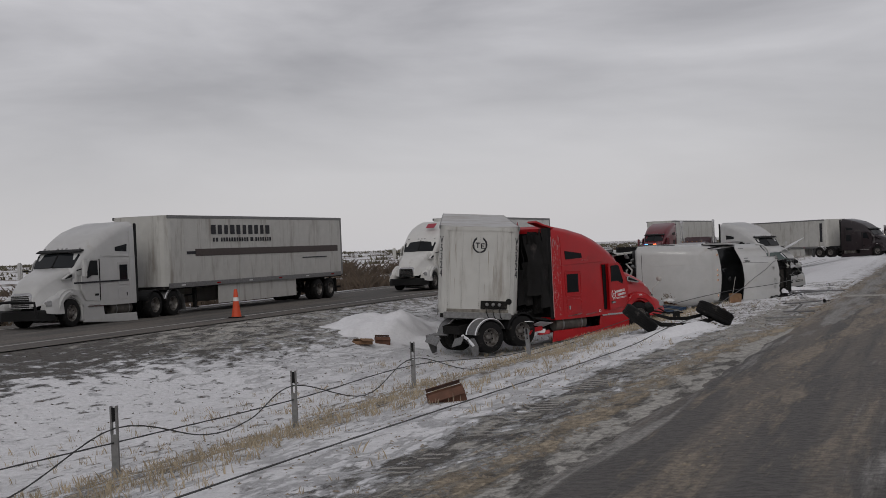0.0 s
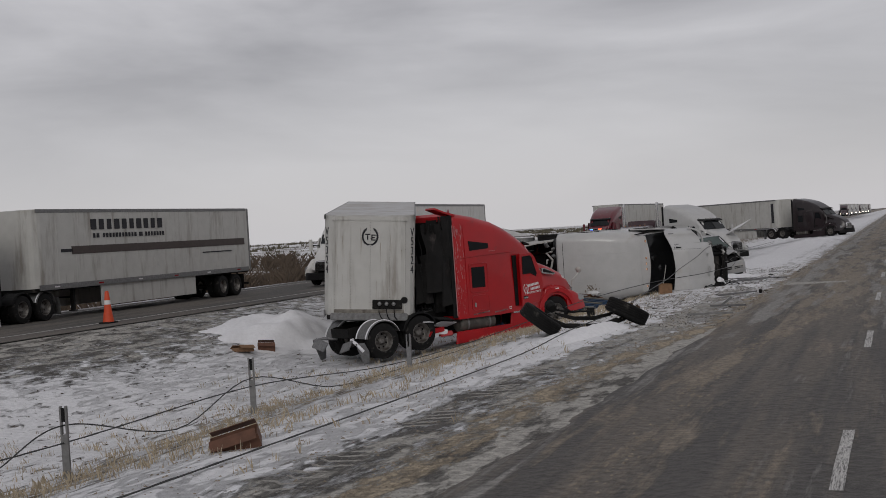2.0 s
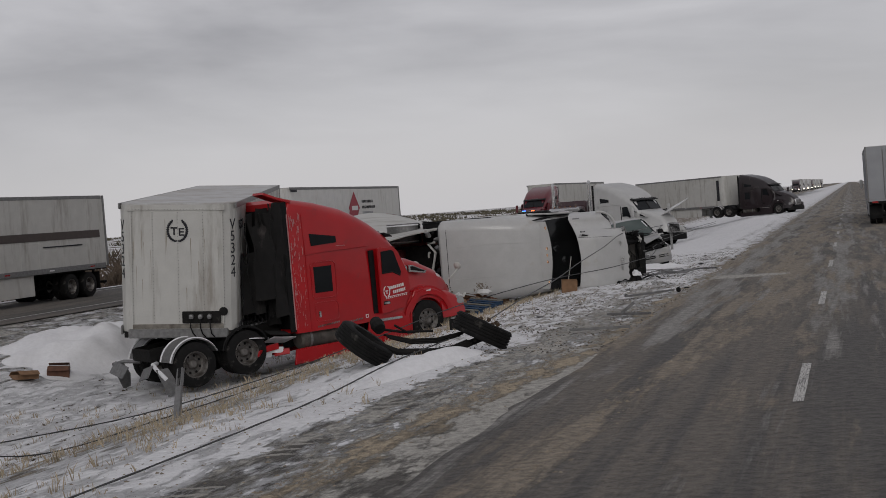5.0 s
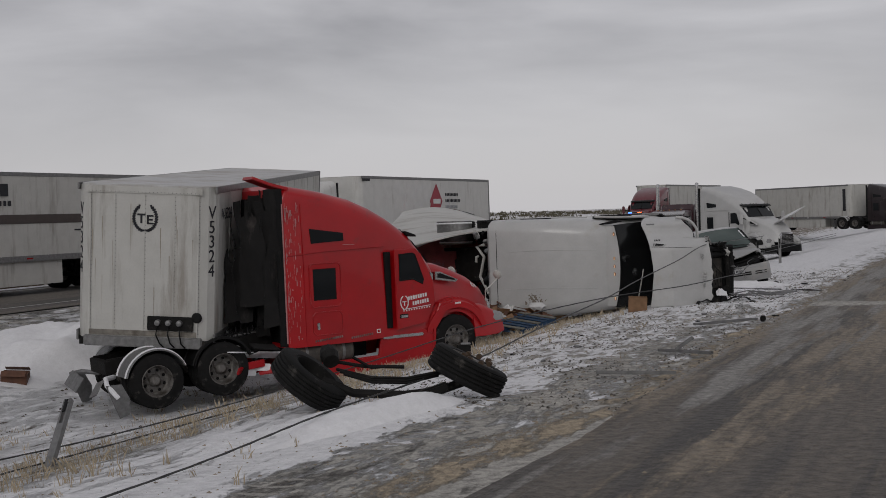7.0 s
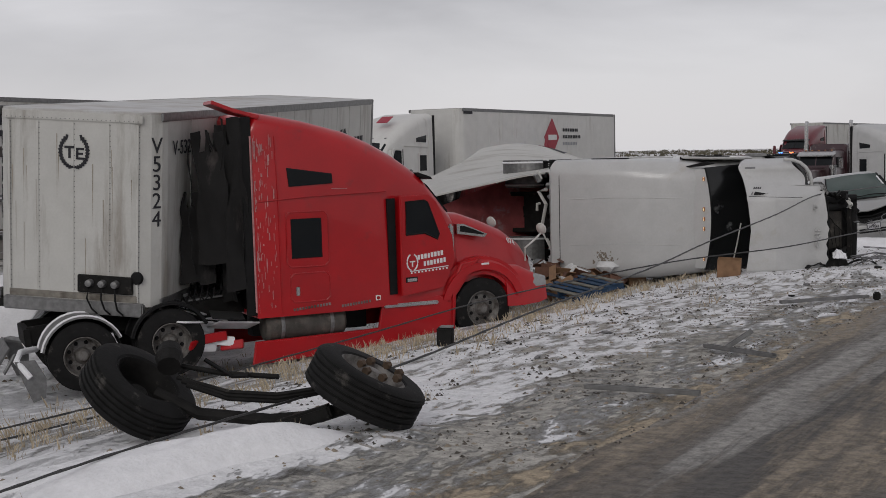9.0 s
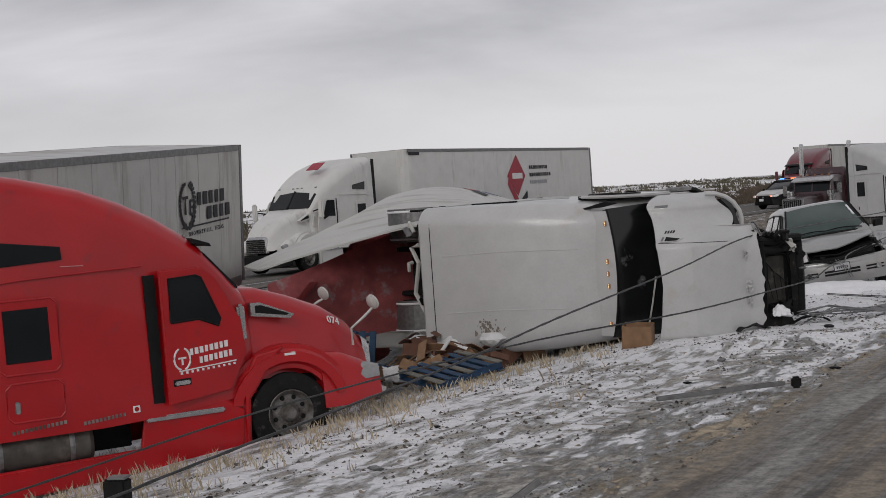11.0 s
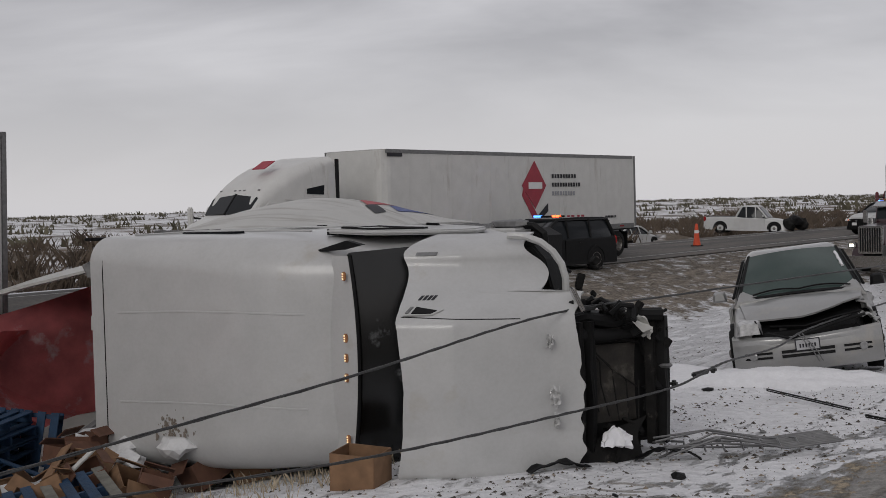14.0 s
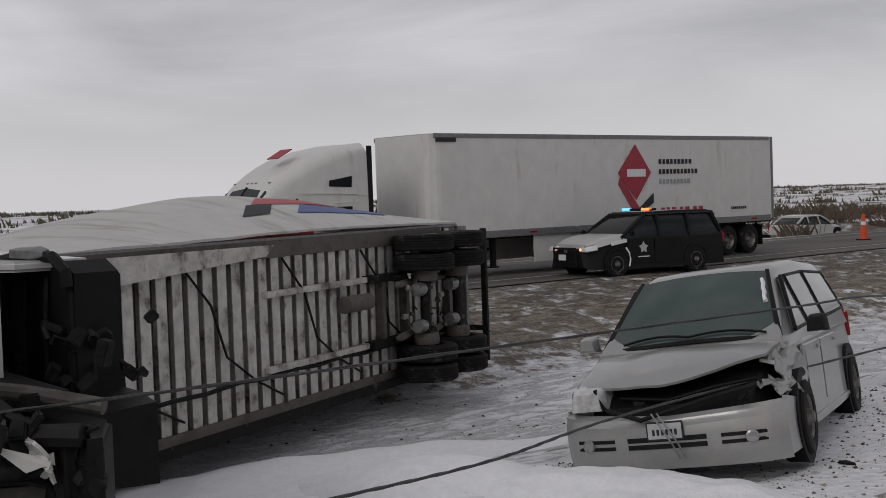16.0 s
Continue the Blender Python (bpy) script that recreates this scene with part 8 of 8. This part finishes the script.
for _ in range(16000):
    y = rg.uniform(4, 62)
    u = rg.random()
    x = (rg.gauss(-4.0, 0.2) if u < 0.5 else (rg.gauss(-1.9, 0.12) if u < 0.62 else rg.uniform(-7.5, -3.6))) - edge_shift(y)
    s = 0.007 + 0.026 * rg.random() ** 3.4
    z = (zg(x, y) if x < -4.2 else road_z(x, y))
    i = len(V)
    for k in range(4):
        a = k * 1.57 + rg.random()
        V.append((x + s * rg.uniform(0.8, 1.6) * math.cos(a), y + s * rg.uniform(0.8, 1.6) * math.sin(a), z - 0.004))
    V.append((x + rg.uniform(-s, s) * 0.4, y + rg.uniform(-s, s) * 0.4, z + s * rg.uniform(0.35, 0.7)))
    F += [(i, i + 1, i + 4), (i + 1, i + 2, i + 4), (i + 2, i + 3, i + 4), (i + 3, i, i + 4)]
scatter("ice_clods", V, F, M_CLOD, "clods of dirty ice and grit on the shoulder", "ice")
V, F = [], []
for _ in range(15000):
    y = rg.uniform(29, 60)
    x = rg.uniform(-8.6, -3.8)
    if noise.noise((x * 0.9, y * 0.5, 11)) < -0.12:
        continue
    s = 0.006 + 0.022 * rg.random() ** 4
    z = zg(x, y) if x < -4.2 else road_z(x, y)
    i = len(V)
    for k in range(4):
        a = k * 1.57 + rg.random()
        V.append((x + s * rg.uniform(0.8, 1.6) * math.cos(a), y + s * rg.uniform(0.8, 1.6) * math.sin(a), z - 0.004))
    V.append((x + rg.uniform(-s, s) * 0.4, y + rg.uniform(-s, s) * 0.4, z + s * rg.uniform(0.6, 1.1)))
    F += [(i, i + 1, i + 4), (i + 1, i + 2, i + 4), (i + 2, i + 3, i + 4), (i + 3, i, i + 4)]
scatter("gravel", V, F, mat("dark_gravel", (0.075, 0.065, 0.055), 0.85, 0, 0.5, 5), "dark gravel thrown over the snowy shoulder", "gravel")
V, F = [], []
for _ in range(6000):
    y = rg.uniform(15, 110)
    x = rg.uniform(-23.5, -11.5)
    s = 0.012 + 0.03 * rg.random() ** 3
    z = zg(x, y)
    i = len(V)
    for k in range(4):
        a = k * 1.57 + rg.random()
        V.append((x + s * rg.uniform(0.8, 1.6) * math.cos(a), y + s * rg.uniform(0.8, 1.6) * math.sin(a), z - 0.006))
    V.append((x + rg.uniform(-s, s) * 0.4, y + rg.uniform(-s, s) * 0.4, z + s * rg.uniform(0.4, 0.8)))
    F += [(i, i + 1, i + 4), (i + 1, i + 2, i + 4), (i + 2, i + 3, i + 4), (i + 3, i, i + 4)]
scatter("soil_clods", V, F, mat("dark_soil", (0.07, 0.055, 0.042), 0.9, 0, 0.4, 4), "dark clods and tufts on the median slope", "soil")
# wind-packed drifts beside the wrecks
def drift(cx, cy, sx, sy, ang, h, seed):
    V, F = [], []
    nu, nv = 46, 30
    ca, sa = math.cos(radians(ang)), math.sin(radians(ang))
    for i in range(nu):
        for j in range(nv):
            a, b = -1 + 2 * i / (nu - 1), -1 + 2 * j / (nv - 1)
            r = math.sqrt(a * a + b * b) + 0.3 * noise.noise((a * 2.1, b * 1.6, seed)) + 0.1 * noise.noise((a * 6, b * 5, seed))
            x, y = cx + a * sx * ca - b * sy * sa, cy + a * sx * sa + b * sy * ca
            V.append((x, y, zg(x, y) - 0.03 + h * (lambda k: k * k * (3 - 2 * k))(min(1.0, max(0.0, 1.1 - r))) + 0.015 * noise.noise((x * 3, y * 3, seed))))
    F = [(i * nv + j, (i + 1) * nv + j, (i + 1) * nv + j + 1, i * nv + j + 1) for i in range(nu - 1) for j in range(nv - 1)]
    ob = scatter("snow_drift", V, F, M_SNOWLUMP, "smooth white snow drift beside the wrecks", "snow")
    for p in ob.data.polygons:
        p.use_smooth = True


drift(-6.5, 27.75, 1.9, 0.36, 66, 0.15, 3.0)
drift(-10.4, 49.7, 3.4, 2.2, 35, 0.2, 9.0)
drift(-8.9, 47.3, 1.6, 0.8, 10, 0.12, 12.0)
drift(-12.6, 52.6, 3.6, 2.0, 60, 0.3, 5.0)
drift(-9.2, 50.6, 2.8, 1.1, 20, 0.2, 7.0)
drift(-6.5, 51.6, 1.5, 0.6, 25, 0.2, 6.0)
# snow bank pushed up behind the jackknifed trailer
V, F = [], []
n = 44
for i in range(n):
    for j in range(n):
        a, b = -1 + 2 * i / (n - 1), -1 + 2 * j / (n - 1)
        x, y = -18.9 + 2.7 * a, 38.7 + 3.9 * b
        r = math.sqrt(a * a + b * b) + 0.35 * noise.noise((a * 2.6, b * 2.6, 4)) + 0.12 * noise.noise((a * 7, b * 7, 4))
        h = 0.85 * max(0.0, 1 - r) ** 1.2 * (1 + 0.5 * noise.noise((x * 0.7, y * 0.7, 2))) - 0.05
        V.append((x, y, zg(x, y) + h))
F = [(i * n + j, (i + 1) * n + j, (i + 1) * n + j + 1, i * n + j + 1) for i in range(n - 1) for j in range(n - 1)]
bank = scatter("snow_bank", V, F, M_SNOWLUMP, "white snow bank pushed up on the median", "snow")
for p in bank.data.polygons:
    p.use_smooth = True
